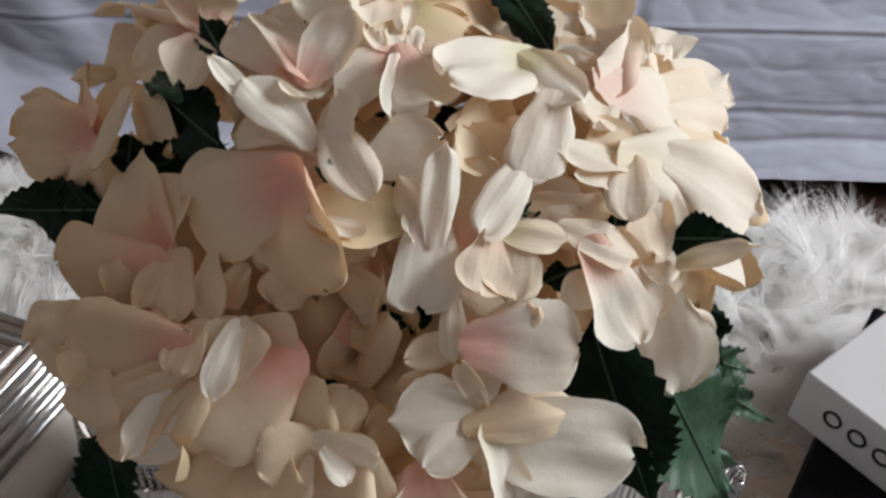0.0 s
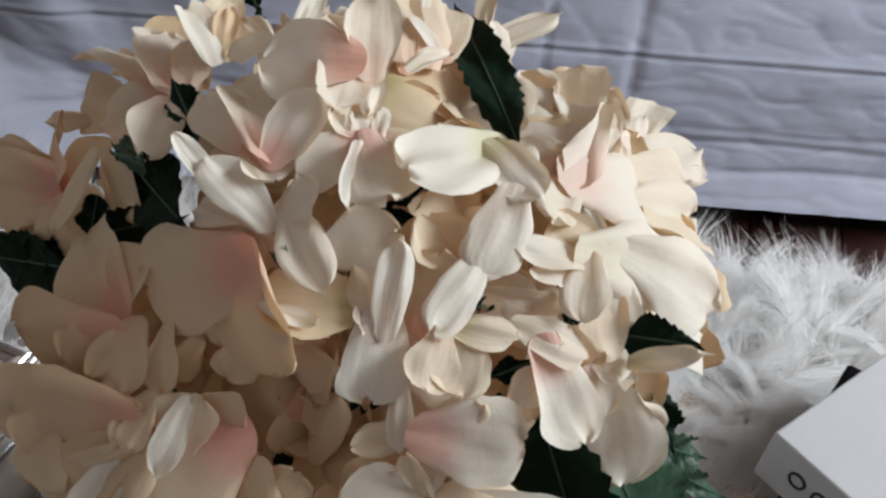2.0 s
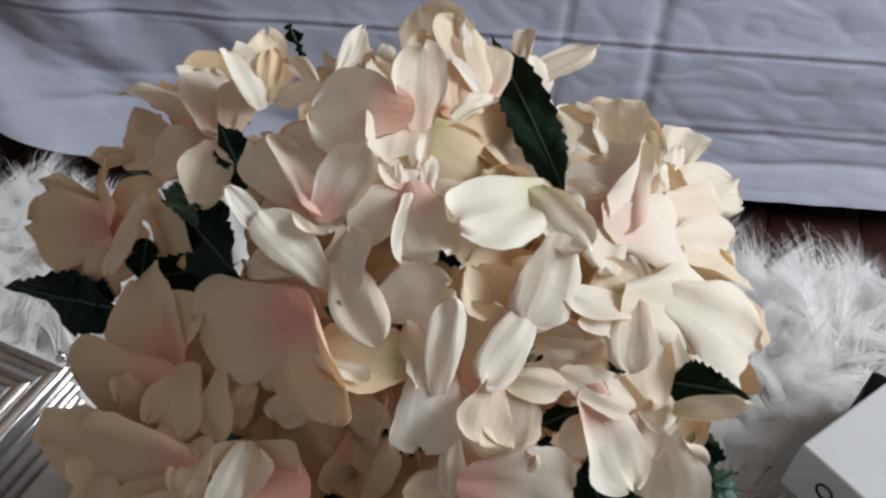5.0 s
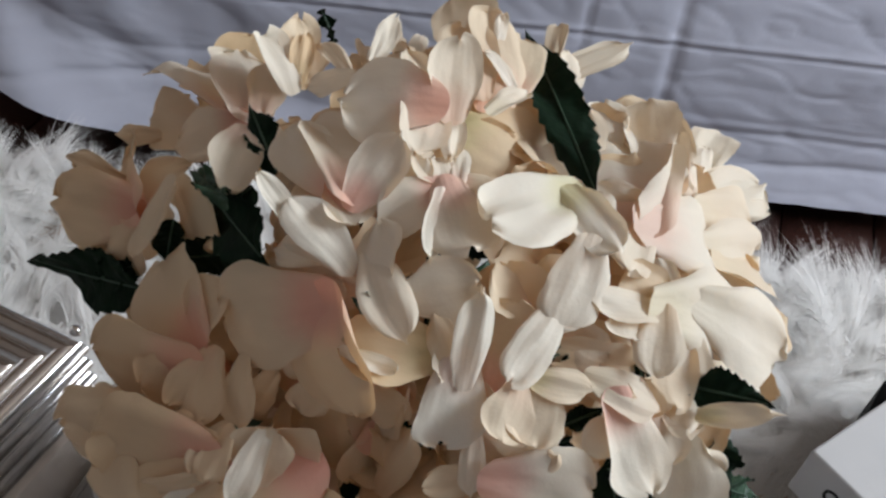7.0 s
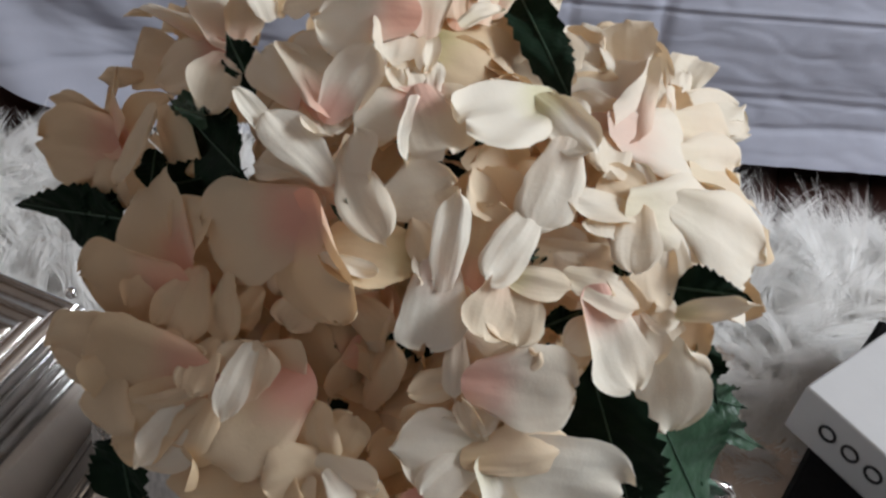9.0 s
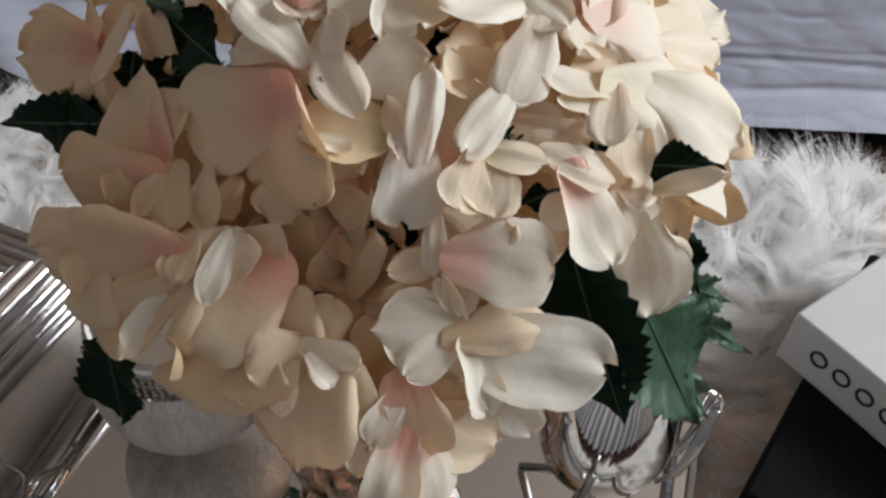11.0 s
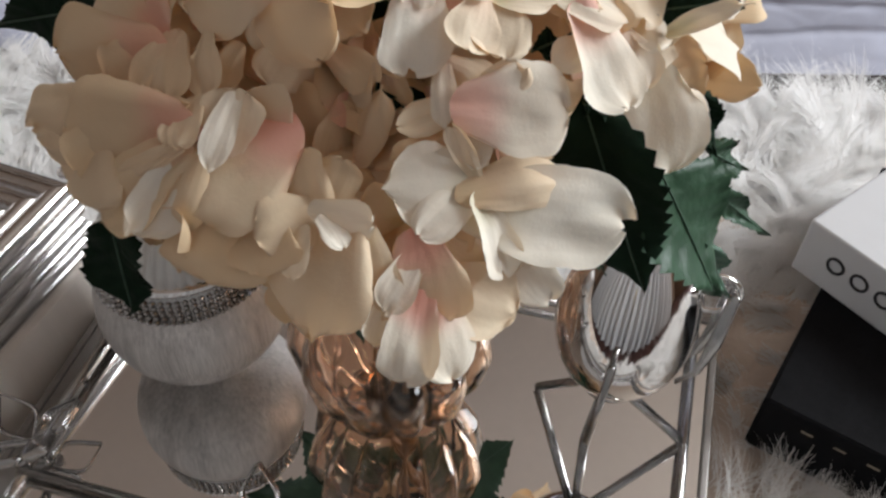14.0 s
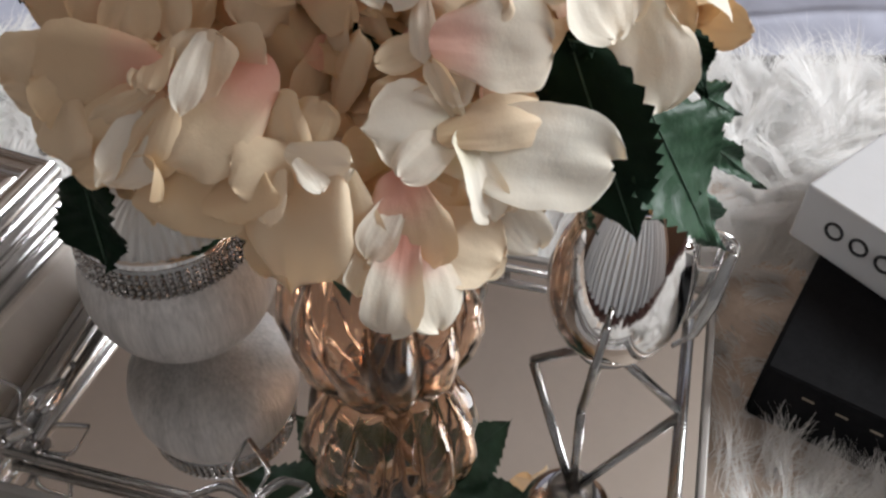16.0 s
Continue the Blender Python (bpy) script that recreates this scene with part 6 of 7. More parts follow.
floret((-0.0475, 0.2738, 0.3521), (
    ((-0.0475, 0.2738, 0.3521), (-0.0635, 0.2658, 0.3442), 0.0199, 0.15, 0.1, (0.07, 0.07, 0.99), (0.1, 0, 0.07)),
    ((-0.0475, 0.2738, 0.3521), (-0.0458, 0.2798, 0.3698), 0.0232, 0.15, 0.1, (0.48, -0.63, 0.61), (0.8, 0, 0.06)),
    ((-0.0475, 0.2738, 0.3521), (-0.0332, 0.2712, 0.3466), 0.0191, 0.15, 0.1, (0.56, -0.72, 0.42), (0.4, 0, 0.36)),
))
floret((-0.0085, 0.2813, 0.3557), (
    ((-0.0085, 0.2813, 0.3557), (-0.0233, 0.2813, 0.3710), 0.0193, 0.15, 0.1, (-0.11, -0.58, 0.81), (0.8, 0, 0.30)),
    ((-0.0085, 0.2813, 0.3557), (0.0096, 0.2809, 0.3635), 0.0226, 0.15, 0.1, (0.03, -0.85, 0.53), (0.1, 0, 0.24)),
    ((-0.0085, 0.2813, 0.3557), (-0.0128, 0.2657, 0.3499), 0.0197, 0.15, 0.1, (0.69, -0.31, 0.65), (0.1, 0, 0.18)),
))
floret((0.0174, 0.3067, 0.3485), (
    ((0.0174, 0.3067, 0.3485), (0.0167, 0.3241, 0.3600), 0.0250, 0.15, 0.1, (-0.10, -0.41, 0.91), (0.8, 0, 0.13)),
    ((0.0174, 0.3067, 0.3485), (0.0331, 0.3075, 0.3402), 0.0235, 0.15, 0.1, (0.30, -0.85, 0.43), (0.1, 0, 0.39)),
    ((0.0174, 0.3067, 0.3485), (0.0048, 0.2936, 0.3388), 0.0225, 0.15, 0.1, (0.41, -0.64, 0.65), (0.1, 0, 0.33)),
))
floret((0.0372, 0.3482, 0.3204), (
    ((0.0372, 0.3482, 0.3204), (0.0514, 0.3359, 0.3082), 0.0241, 0.15, 0.1, (0.68, -0.65, 0.33), (0.8, 0, 0.22)),
    ((0.0372, 0.3482, 0.3204), (0.0176, 0.3423, 0.3201), 0.0237, 0.15, 0.1, (0.03, -0.72, 0.69), (0.4, 0, 0.34)),
    ((0.0372, 0.3482, 0.3204), (0.0463, 0.3618, 0.3344), 0.0223, 0.15, 0.1, (-0.27, -0.90, 0.35), (0.8, 0, 0.29)),
))
floret((-0.0713, 0.2400, 0.3388), (
    ((-0.0713, 0.2400, 0.3388), (-0.0561, 0.2408, 0.3259), 0.0176, 0.15, 0.1, (0.40, -0.75, 0.53), (0.8, 0, 0.13)),
    ((-0.0713, 0.2400, 0.3388), (-0.0916, 0.2387, 0.3326), 0.0234, 0.15, 0.1, (-0.34, -0.19, 0.92), (0.4, 0, 0.30)),
    ((-0.0713, 0.2400, 0.3388), (-0.0626, 0.2574, 0.3457), 0.0204, 0.15, 0.1, (0.64, -0.75, 0.18), (0.8, 0, 0.30)),
))
floret((-0.0097, 0.2525, 0.3497), (
    ((-0.0097, 0.2525, 0.3497), (-0.0176, 0.2659, 0.3569), 0.0224, 0.15, 0.1, (0.41, -0.74, 0.53), (0.8, 0, 0.37)),
    ((-0.0097, 0.2525, 0.3497), (0.0074, 0.2576, 0.3515), 0.0172, 0.15, 0.1, (0.53, -0.19, 0.83), (0.8, 0, 0.18)),
    ((-0.0097, 0.2525, 0.3497), (-0.0190, 0.2450, 0.3354), 0.0184, 0.15, 0.1, (0.43, -0.68, 0.60), (0.4, 0, 0.32)),
))
floret((0.0317, 0.2927, 0.3373), (
    ((0.0317, 0.2927, 0.3373), (0.0155, 0.2877, 0.3462), 0.0242, 0.15, 0.1, (0.51, -0.62, 0.60), (0.1, 0, 0.22)),
    ((0.0317, 0.2927, 0.3373), (0.0477, 0.2976, 0.3487), 0.0246, 0.15, 0.1, (-0.22, -0.84, 0.50), (0.8, 0, 0.06)),
    ((0.0317, 0.2927, 0.3373), (0.0377, 0.2733, 0.3282), 0.0259, 0.15, 0.1, (-0.08, -0.81, 0.58), (0.4, 0, 0.14)),
))
floret((0.0603, 0.3290, 0.3141), (
    ((0.0603, 0.3290, 0.3141), (0.0686, 0.3512, 0.3231), 0.0281, 0.15, 0.1, (0.73, -0.23, 0.65), (0.4, 0, 0.39)),
    ((0.0603, 0.3290, 0.3141), (0.0784, 0.3242, 0.3050), 0.0234, 0.15, 0.1, (-0.01, -0.93, 0.36), (0.4, 0, 0.13)),
    ((0.0603, 0.3290, 0.3141), (0.0435, 0.3253, 0.3114), 0.0229, 0.15, 0.1, (-0.28, -0.55, 0.79), (0.8, 0, 0.22)),
))
floret((-0.1371, 0.2262, 0.2936), (
    ((-0.1371, 0.2262, 0.2936), (-0.1257, 0.2169, 0.2819), 0.0265, 0.15, 0.1, (0.17, -0.98, 0.07), (0.1, 0, 0.09)),
    ((-0.1371, 0.2262, 0.2936), (-0.1592, 0.2238, 0.2937), 0.0197, 0.15, 0.1, (0.43, -0.68, 0.59), (0.4, 0, 0.22)),
    ((-0.1371, 0.2262, 0.2936), (-0.1311, 0.2385, 0.3081), 0.0257, 0.15, 0.1, (0.21, -0.68, 0.70), (0.4, 0, 0.10)),
))
floret((-0.1097, 0.2264, 0.3062), (
    ((-0.1097, 0.2264, 0.3062), (-0.1156, 0.2106, 0.3040), 0.0238, 0.15, 0.1, (-0.05, -0.63, 0.77), (0.1, 0, 0.06)),
    ((-0.1097, 0.2264, 0.3062), (-0.1123, 0.2384, 0.3217), 0.0192, 0.15, 0.1, (0.58, -0.49, 0.66), (0.8, 0, 0.16)),
    ((-0.1097, 0.2264, 0.3062), (-0.0912, 0.2220, 0.3054), 0.0213, 0.15, 0.1, (0.31, -0.85, 0.42), (0.4, 0, 0.21)),
))
floret((-0.0761, 0.2209, 0.3263), (
    ((-0.0761, 0.2209, 0.3263), (-0.0730, 0.2371, 0.3336), 0.0225, 0.15, 0.1, (0.22, -0.94, 0.27), (0.4, 0, 0.16)),
    ((-0.0761, 0.2209, 0.3263), (-0.0615, 0.2168, 0.3141), 0.0217, 0.15, 0.1, (0.80, -0.26, 0.55), (0.4, 0, 0.31)),
    ((-0.0761, 0.2209, 0.3263), (-0.0939, 0.2164, 0.3264), 0.0224, 0.15, 0.1, (0.11, -0.64, 0.76), (0.4, 0, 0.18)),
))
floret((-0.0538, 0.2201, 0.3328), (
    ((-0.0538, 0.2201, 0.3328), (-0.0713, 0.2158, 0.3223), 0.0222, 0.15, 0.1, (-0.31, -0.22, 0.92), (0.8, 0, 0.22)),
    ((-0.0538, 0.2201, 0.3328), (-0.0483, 0.2246, 0.3491), 0.0178, 0.15, 0.1, (-0.04, -0.77, 0.63), (0.1, 0, 0.07)),
    ((-0.0538, 0.2201, 0.3328), (-0.0388, 0.2101, 0.3287), 0.0206, 0.15, 0.1, (0.36, -0.72, 0.59), (0.4, 0, 0.32)),
))
floret((-0.0100, 0.2369, 0.3359), (
    ((-0.0100, 0.2369, 0.3359), (-0.0233, 0.2424, 0.3409), 0.0196, 0.15, 0.1, (-0.06, -0.35, 0.93), (0.1, 0, 0.39)),
    ((-0.0100, 0.2369, 0.3359), (0.0028, 0.2448, 0.3416), 0.0201, 0.15, 0.1, (-0.07, -0.37, 0.92), (0.4, 0, 0.24)),
    ((-0.0100, 0.2369, 0.3359), (-0.0105, 0.2234, 0.3242), 0.0221, 0.15, 0.1, (-0.50, -0.65, 0.57), (0.4, 0, 0.28)),
))
floret((0.0039, 0.2519, 0.3296), (
    ((0.0039, 0.2519, 0.3296), (-0.0135, 0.2430, 0.3346), 0.0241, 0.15, 0.1, (0.35, -0.85, 0.41), (0.1, 0, 0.36)),
    ((0.0039, 0.2519, 0.3296), (0.0133, 0.2599, 0.3463), 0.0213, 0.15, 0.1, (-0.21, -0.86, 0.46), (0.8, 0, 0.19)),
    ((0.0039, 0.2519, 0.3296), (0.0101, 0.2350, 0.3204), 0.0216, 0.15, 0.1, (0.03, -0.99, 0.14), (0.8, 0, 0.10)),
))
floret((0.0260, 0.2586, 0.3326), (
    ((0.0260, 0.2586, 0.3326), (0.0086, 0.2682, 0.3331), 0.0223, 0.15, 0.1, (-0.53, -0.78, 0.32), (0.8, 0, 0.08)),
    ((0.0260, 0.2586, 0.3326), (0.0429, 0.2613, 0.3419), 0.0177, 0.15, 0.1, (0.08, -0.97, 0.22), (0.8, 0, 0.39)),
    ((0.0260, 0.2586, 0.3326), (0.0264, 0.2424, 0.3265), 0.0232, 0.15, 0.1, (0.32, -0.87, 0.37), (0.4, 0, 0.20)),
))
floret((0.0520, 0.2849, 0.3204), (
    ((0.0520, 0.2849, 0.3204), (0.0330, 0.2885, 0.3211), 0.0256, 0.15, 0.1, (-0.43, -0.68, 0.59), (0.1, 0, 0.37)),
    ((0.0520, 0.2849, 0.3204), (0.0585, 0.3006, 0.3324), 0.0252, 0.15, 0.1, (-0.23, -0.91, 0.33), (0.4, 0, 0.23)),
    ((0.0520, 0.2849, 0.3204), (0.0596, 0.2783, 0.3016), 0.0225, 0.15, 0.1, (0.30, -0.80, 0.51), (0.4, 0, 0.27)),
))
floret((0.0806, 0.3057, 0.3011), (
    ((0.0806, 0.3057, 0.3011), (0.0944, 0.3160, 0.3063), 0.0272, 0.15, 0.1, (-0.09, -0.49, 0.87), (0.1, 0, 0.19)),
    ((0.0806, 0.3057, 0.3011), (0.0823, 0.2919, 0.2823), 0.0248, 0.15, 0.1, (0.50, -0.84, 0.22), (0.8, 0, 0.13)),
    ((0.0806, 0.3057, 0.3011), (0.0656, 0.3158, 0.3030), 0.0246, 0.15, 0.1, (-0.10, -0.13, 0.99), (0.1, 0, 0.30)),
))
floret((-0.1371, 0.2038, 0.2797), (
    ((-0.1371, 0.2038, 0.2797), (-0.1225, 0.2179, 0.2822), 0.0222, 0.15, 0.1, (0.21, -0.38, 0.90), (0.4, 0, 0.28)),
    ((-0.1371, 0.2038, 0.2797), (-0.1274, 0.1882, 0.2736), 0.0257, 0.15, 0.1, (0.39, -0.49, 0.78), (0.4, 0, 0.32)),
    ((-0.1371, 0.2038, 0.2797), (-0.1540, 0.2102, 0.2823), 0.0202, 0.15, 0.1, (0.00, -0.57, 0.82), (0.8, 0, 0.27)),
))
floret((-0.1091, 0.2092, 0.2927), (
    ((-0.1091, 0.2092, 0.2927), (-0.1264, 0.1994, 0.2946), 0.0214, 0.15, 0.1, (0.23, -0.83, 0.51), (0.8, 0, 0.31)),
    ((-0.1091, 0.2092, 0.2927), (-0.0972, 0.2196, 0.3034), 0.0222, 0.15, 0.1, (-0.00, -0.10, 1.00), (0.1, 0, 0.18)),
    ((-0.1091, 0.2092, 0.2927), (-0.0949, 0.2040, 0.2798), 0.0200, 0.15, 0.1, (-0.14, -0.93, 0.35), (0.8, 0, 0.19)),
))
floret((-0.0604, 0.2064, 0.3220), (
    ((-0.0604, 0.2064, 0.3220), (-0.0760, 0.2045, 0.3342), 0.0223, 0.15, 0.1, (0.22, -0.96, 0.17), (0.8, 0, 0.29)),
    ((-0.0604, 0.2064, 0.3220), (-0.0479, 0.2195, 0.3228), 0.0225, 0.15, 0.1, (0.18, -0.92, 0.35), (0.1, 0, 0.39)),
    ((-0.0604, 0.2064, 0.3220), (-0.0685, 0.1945, 0.3078), 0.0227, 0.15, 0.1, (0.73, -0.55, 0.40), (0.1, 0, 0.23)),
))
floret((-0.0387, 0.2108, 0.3173), (
    ((-0.0387, 0.2108, 0.3173), (-0.0405, 0.1987, 0.3025), 0.0189, 0.15, 0.1, (-0.58, -0.32, 0.75), (0.4, 0, 0.36)),
    ((-0.0387, 0.2108, 0.3173), (-0.0538, 0.2193, 0.3196), 0.0214, 0.15, 0.1, (0.19, -0.50, 0.85), (0.4, 0, 0.13)),
    ((-0.0387, 0.2108, 0.3173), (-0.0240, 0.2226, 0.3163), 0.0235, 0.15, 0.1, (0.28, -0.16, 0.95), (0.4, 0, 0.07)),
))
floret((-0.0214, 0.2259, 0.3178), (
    ((-0.0214, 0.2259, 0.3178), (-0.0047, 0.2244, 0.3127), 0.0219, 0.15, 0.1, (-0.46, -0.27, 0.85), (0.1, 0, 0.30)),
    ((-0.0214, 0.2259, 0.3178), (-0.0272, 0.2094, 0.3165), 0.0220, 0.15, 0.1, (-0.52, -0.39, 0.76), (0.4, 0, 0.21)),
    ((-0.0214, 0.2259, 0.3178), (-0.0352, 0.2277, 0.3262), 0.0192, 0.15, 0.1, (-0.18, -0.42, 0.89), (0.4, 0, 0.13)),
))
floret((0.0018, 0.2252, 0.3252), (
    ((0.0018, 0.2252, 0.3252), (0.0116, 0.2336, 0.3335), 0.0176, 0.15, 0.1, (0.14, -0.98, -0.12), (0.8, 0, 0.34)),
    ((0.0018, 0.2252, 0.3252), (0.0060, 0.2197, 0.3090), 0.0221, 0.15, 0.1, (-0.51, -0.22, 0.83), (0.8, 0, 0.15)),
    ((0.0018, 0.2252, 0.3252), (-0.0135, 0.2229, 0.3396), 0.0235, 0.15, 0.1, (0.49, -0.48, 0.72), (0.1, 0, 0.23)),
))
floret((0.0224, 0.2431, 0.3180), (
    ((0.0224, 0.2431, 0.3180), (0.0273, 0.2348, 0.2990), 0.0191, 0.15, 0.1, (0.63, -0.73, 0.27), (0.8, 0, 0.06)),
    ((0.0224, 0.2431, 0.3180), (0.0094, 0.2448, 0.3277), 0.0212, 0.15, 0.1, (-0.19, -0.92, 0.36), (0.1, 0, 0.18)),
    ((0.0224, 0.2431, 0.3180), (0.0359, 0.2480, 0.3313), 0.0245, 0.15, 0.1, (0.38, -0.39, 0.84), (0.4, 0, 0.12)),
))
floret((-0.1395, 0.1863, 0.2676), (
    ((-0.1395, 0.1863, 0.2676), (-0.1405, 0.2005, 0.2757), 0.0247, 0.15, 0.1, (0.01, -0.40, 0.92), (0.8, 0, 0.15)),
    ((-0.1395, 0.1863, 0.2676), (-0.1247, 0.1739, 0.2641), 0.0230, 0.15, 0.1, (-0.21, -0.83, 0.51), (0.4, 0, 0.11)),
    ((-0.1395, 0.1863, 0.2676), (-0.1623, 0.1876, 0.2652), 0.0254, 0.15, 0.1, (-0.24, -0.65, 0.72), (0.4, 0, 0.23)),
))
floret((-0.1135, 0.1888, 0.2807), (
    ((-0.1135, 0.1888, 0.2807), (-0.1264, 0.1908, 0.2968), 0.0242, 0.15, 0.1, (-0.42, -0.83, 0.37), (0.8, 0, 0.20)),
    ((-0.1135, 0.1888, 0.2807), (-0.1022, 0.1999, 0.2838), 0.0233, 0.15, 0.1, (0.27, -0.59, 0.76), (0.4, 0, 0.10)),
    ((-0.1135, 0.1888, 0.2807), (-0.1143, 0.1732, 0.2787), 0.0186, 0.15, 0.1, (0.04, -0.85, 0.53), (0.8, 0, 0.21)),
))
floret((-0.0653, 0.2026, 0.2844), (
    ((-0.0653, 0.2026, 0.2844), (-0.0570, 0.2167, 0.2929), 0.0252, 0.15, 0.1, (-0.46, -0.83, 0.32), (0.8, 0, 0.33)),
    ((-0.0653, 0.2026, 0.2844), (-0.0598, 0.1853, 0.2767), 0.0196, 0.15, 0.1, (0.04, -0.16, 0.99), (0.8, 0, 0.36)),
    ((-0.0653, 0.2026, 0.2844), (-0.0810, 0.1921, 0.2916), 0.0243, 0.15, 0.1, (0.58, -0.37, 0.73), (0.1, 0, 0.07)),
))
floret((-0.0440, 0.2005, 0.3000), (
    ((-0.0440, 0.2005, 0.3000), (-0.0461, 0.1862, 0.2860), 0.0183, 0.15, 0.1, (0.72, -0.44, 0.54), (0.8, 0, 0.20)),
    ((-0.0440, 0.2005, 0.3000), (-0.0496, 0.2141, 0.3083), 0.0238, 0.15, 0.1, (0.62, -0.46, 0.64), (0.8, 0, 0.13)),
    ((-0.0440, 0.2005, 0.3000), (-0.0248, 0.2036, 0.3044), 0.0211, 0.15, 0.1, (-0.05, -0.64, 0.77), (0.1, 0, 0.10)),
))
floret((-0.0203, 0.2101, 0.3015), (
    ((-0.0203, 0.2101, 0.3015), (-0.0169, 0.2288, 0.3083), 0.0201, 0.15, 0.1, (0.05, -0.95, 0.30), (0.1, 0, 0.26)),
    ((-0.0203, 0.2101, 0.3015), (-0.0102, 0.1984, 0.2956), 0.0231, 0.15, 0.1, (-0.23, -0.64, 0.73), (0.8, 0, 0.24)),
    ((-0.0203, 0.2101, 0.3015), (-0.0368, 0.2018, 0.3047), 0.0220, 0.15, 0.1, (0.18, -0.75, 0.64), (0.1, 0, 0.09)),
))
floret((0.0005, 0.2107, 0.3075), (
    ((0.0005, 0.2107, 0.3075), (0.0158, 0.2077, 0.3010), 0.0192, 0.15, 0.1, (0.48, -0.29, 0.83), (0.1, 0, 0.25)),
    ((0.0005, 0.2107, 0.3075), (-0.0144, 0.2059, 0.2950), 0.0187, 0.15, 0.1, (0.00, -0.47, 0.88), (0.8, 0, 0.20)),
    ((0.0005, 0.2107, 0.3075), (0.0006, 0.2205, 0.3235), 0.0209, 0.15, 0.1, (0.16, -0.56, 0.81), (0.1, 0, 0.39)),
))
floret((0.0391, 0.2318, 0.3076), (
    ((0.0391, 0.2318, 0.3076), (0.0254, 0.2228, 0.3070), 0.0191, 0.15, 0.1, (0.51, -0.06, 0.86), (0.1, 0, 0.11)),
    ((0.0391, 0.2318, 0.3076), (0.0341, 0.2455, 0.3199), 0.0230, 0.15, 0.1, (0.16, -0.59, 0.79), (0.8, 0, 0.29)),
    ((0.0391, 0.2318, 0.3076), (0.0487, 0.2203, 0.3055), 0.0199, 0.15, 0.1, (-0.01, -0.87, 0.49), (0.4, 0, 0.07)),
))
floret((0.0602, 0.2447, 0.3031), (
    ((0.0602, 0.2447, 0.3031), (0.0617, 0.2328, 0.2893), 0.0184, 0.15, 0.1, (0.45, -0.16, 0.88), (0.8, 0, 0.12)),
    ((0.0602, 0.2447, 0.3031), (0.0475, 0.2600, 0.3091), 0.0241, 0.15, 0.1, (0.54, -0.78, 0.32), (0.4, 0, 0.35)),
    ((0.0602, 0.2447, 0.3031), (0.0778, 0.2523, 0.3075), 0.0238, 0.15, 0.1, (0.66, -0.44, 0.60), (0.1, 0, 0.21)),
))
floret((-0.1142, 0.1698, 0.2637), (
    ((-0.1142, 0.1698, 0.2637), (-0.1047, 0.1807, 0.2752), 0.0209, 0.15, 0.1, (-0.41, -0.54, 0.73), (0.1, 0, 0.23)),
    ((-0.1142, 0.1698, 0.2637), (-0.0992, 0.1595, 0.2642), 0.0221, 0.15, 0.1, (0.08, -0.65, 0.76), (0.4, 0, 0.06)),
    ((-0.1142, 0.1698, 0.2637), (-0.1350, 0.1715, 0.2631), 0.0216, 0.15, 0.1, (0.40, -0.13, 0.91), (0.8, 0, 0.20)),
))
floret((-0.0941, 0.1782, 0.2650), (
    ((-0.0941, 0.1782, 0.2650), (-0.0965, 0.1649, 0.2574), 0.0199, 0.15, 0.1, (-0.25, -0.84, 0.48), (0.1, 0, 0.24)),
    ((-0.0941, 0.1782, 0.2650), (-0.1018, 0.1852, 0.2800), 0.0240, 0.15, 0.1, (0.26, -0.14, 0.96), (0.8, 0, 0.17)),
    ((-0.0941, 0.1782, 0.2650), (-0.0787, 0.1862, 0.2647), 0.0213, 0.15, 0.1, (0.48, -0.57, 0.67), (0.4, 0, 0.36)),
))
floret((-0.0725, 0.1823, 0.2667), (
    ((-0.0725, 0.1823, 0.2667), (-0.0871, 0.1724, 0.2545), 0.0245, 0.15, 0.1, (0.37, -0.72, 0.59), (0.8, 0, 0.33)),
    ((-0.0725, 0.1823, 0.2667), (-0.0770, 0.1996, 0.2717), 0.0193, 0.15, 0.1, (0.31, -0.79, 0.52), (0.1, 0, 0.31)),
    ((-0.0725, 0.1823, 0.2667), (-0.0554, 0.1872, 0.2664), 0.0183, 0.15, 0.1, (0.23, -0.54, 0.81), (0.1, 0, 0.09)),
))
floret((-0.0505, 0.1895, 0.2740), (
    ((-0.0505, 0.1895, 0.2740), (-0.0314, 0.1891, 0.2741), 0.0233, 0.15, 0.1, (0.36, -0.68, 0.64), (0.1, 0, 0.25)),
    ((-0.0505, 0.1895, 0.2740), (-0.0525, 0.1738, 0.2681), 0.0228, 0.15, 0.1, (-0.28, -0.27, 0.92), (0.4, 0, 0.28)),
    ((-0.0505, 0.1895, 0.2740), (-0.0600, 0.1997, 0.2849), 0.0250, 0.15, 0.1, (0.52, -0.67, 0.52), (0.4, 0, 0.12)),
))
floret((-0.0311, 0.1928, 0.2864), (
    ((-0.0311, 0.1928, 0.2864), (-0.0297, 0.1774, 0.2807), 0.0222, 0.15, 0.1, (-0.25, -0.82, 0.52), (0.8, 0, 0.26)),
    ((-0.0311, 0.1928, 0.2864), (-0.0496, 0.2018, 0.2860), 0.0213, 0.15, 0.1, (0.50, -0.17, 0.85), (0.1, 0, 0.22)),
    ((-0.0311, 0.1928, 0.2864), (-0.0153, 0.1963, 0.2990), 0.0216, 0.15, 0.1, (0.11, -0.10, 0.99), (0.1, 0, 0.07)),
))
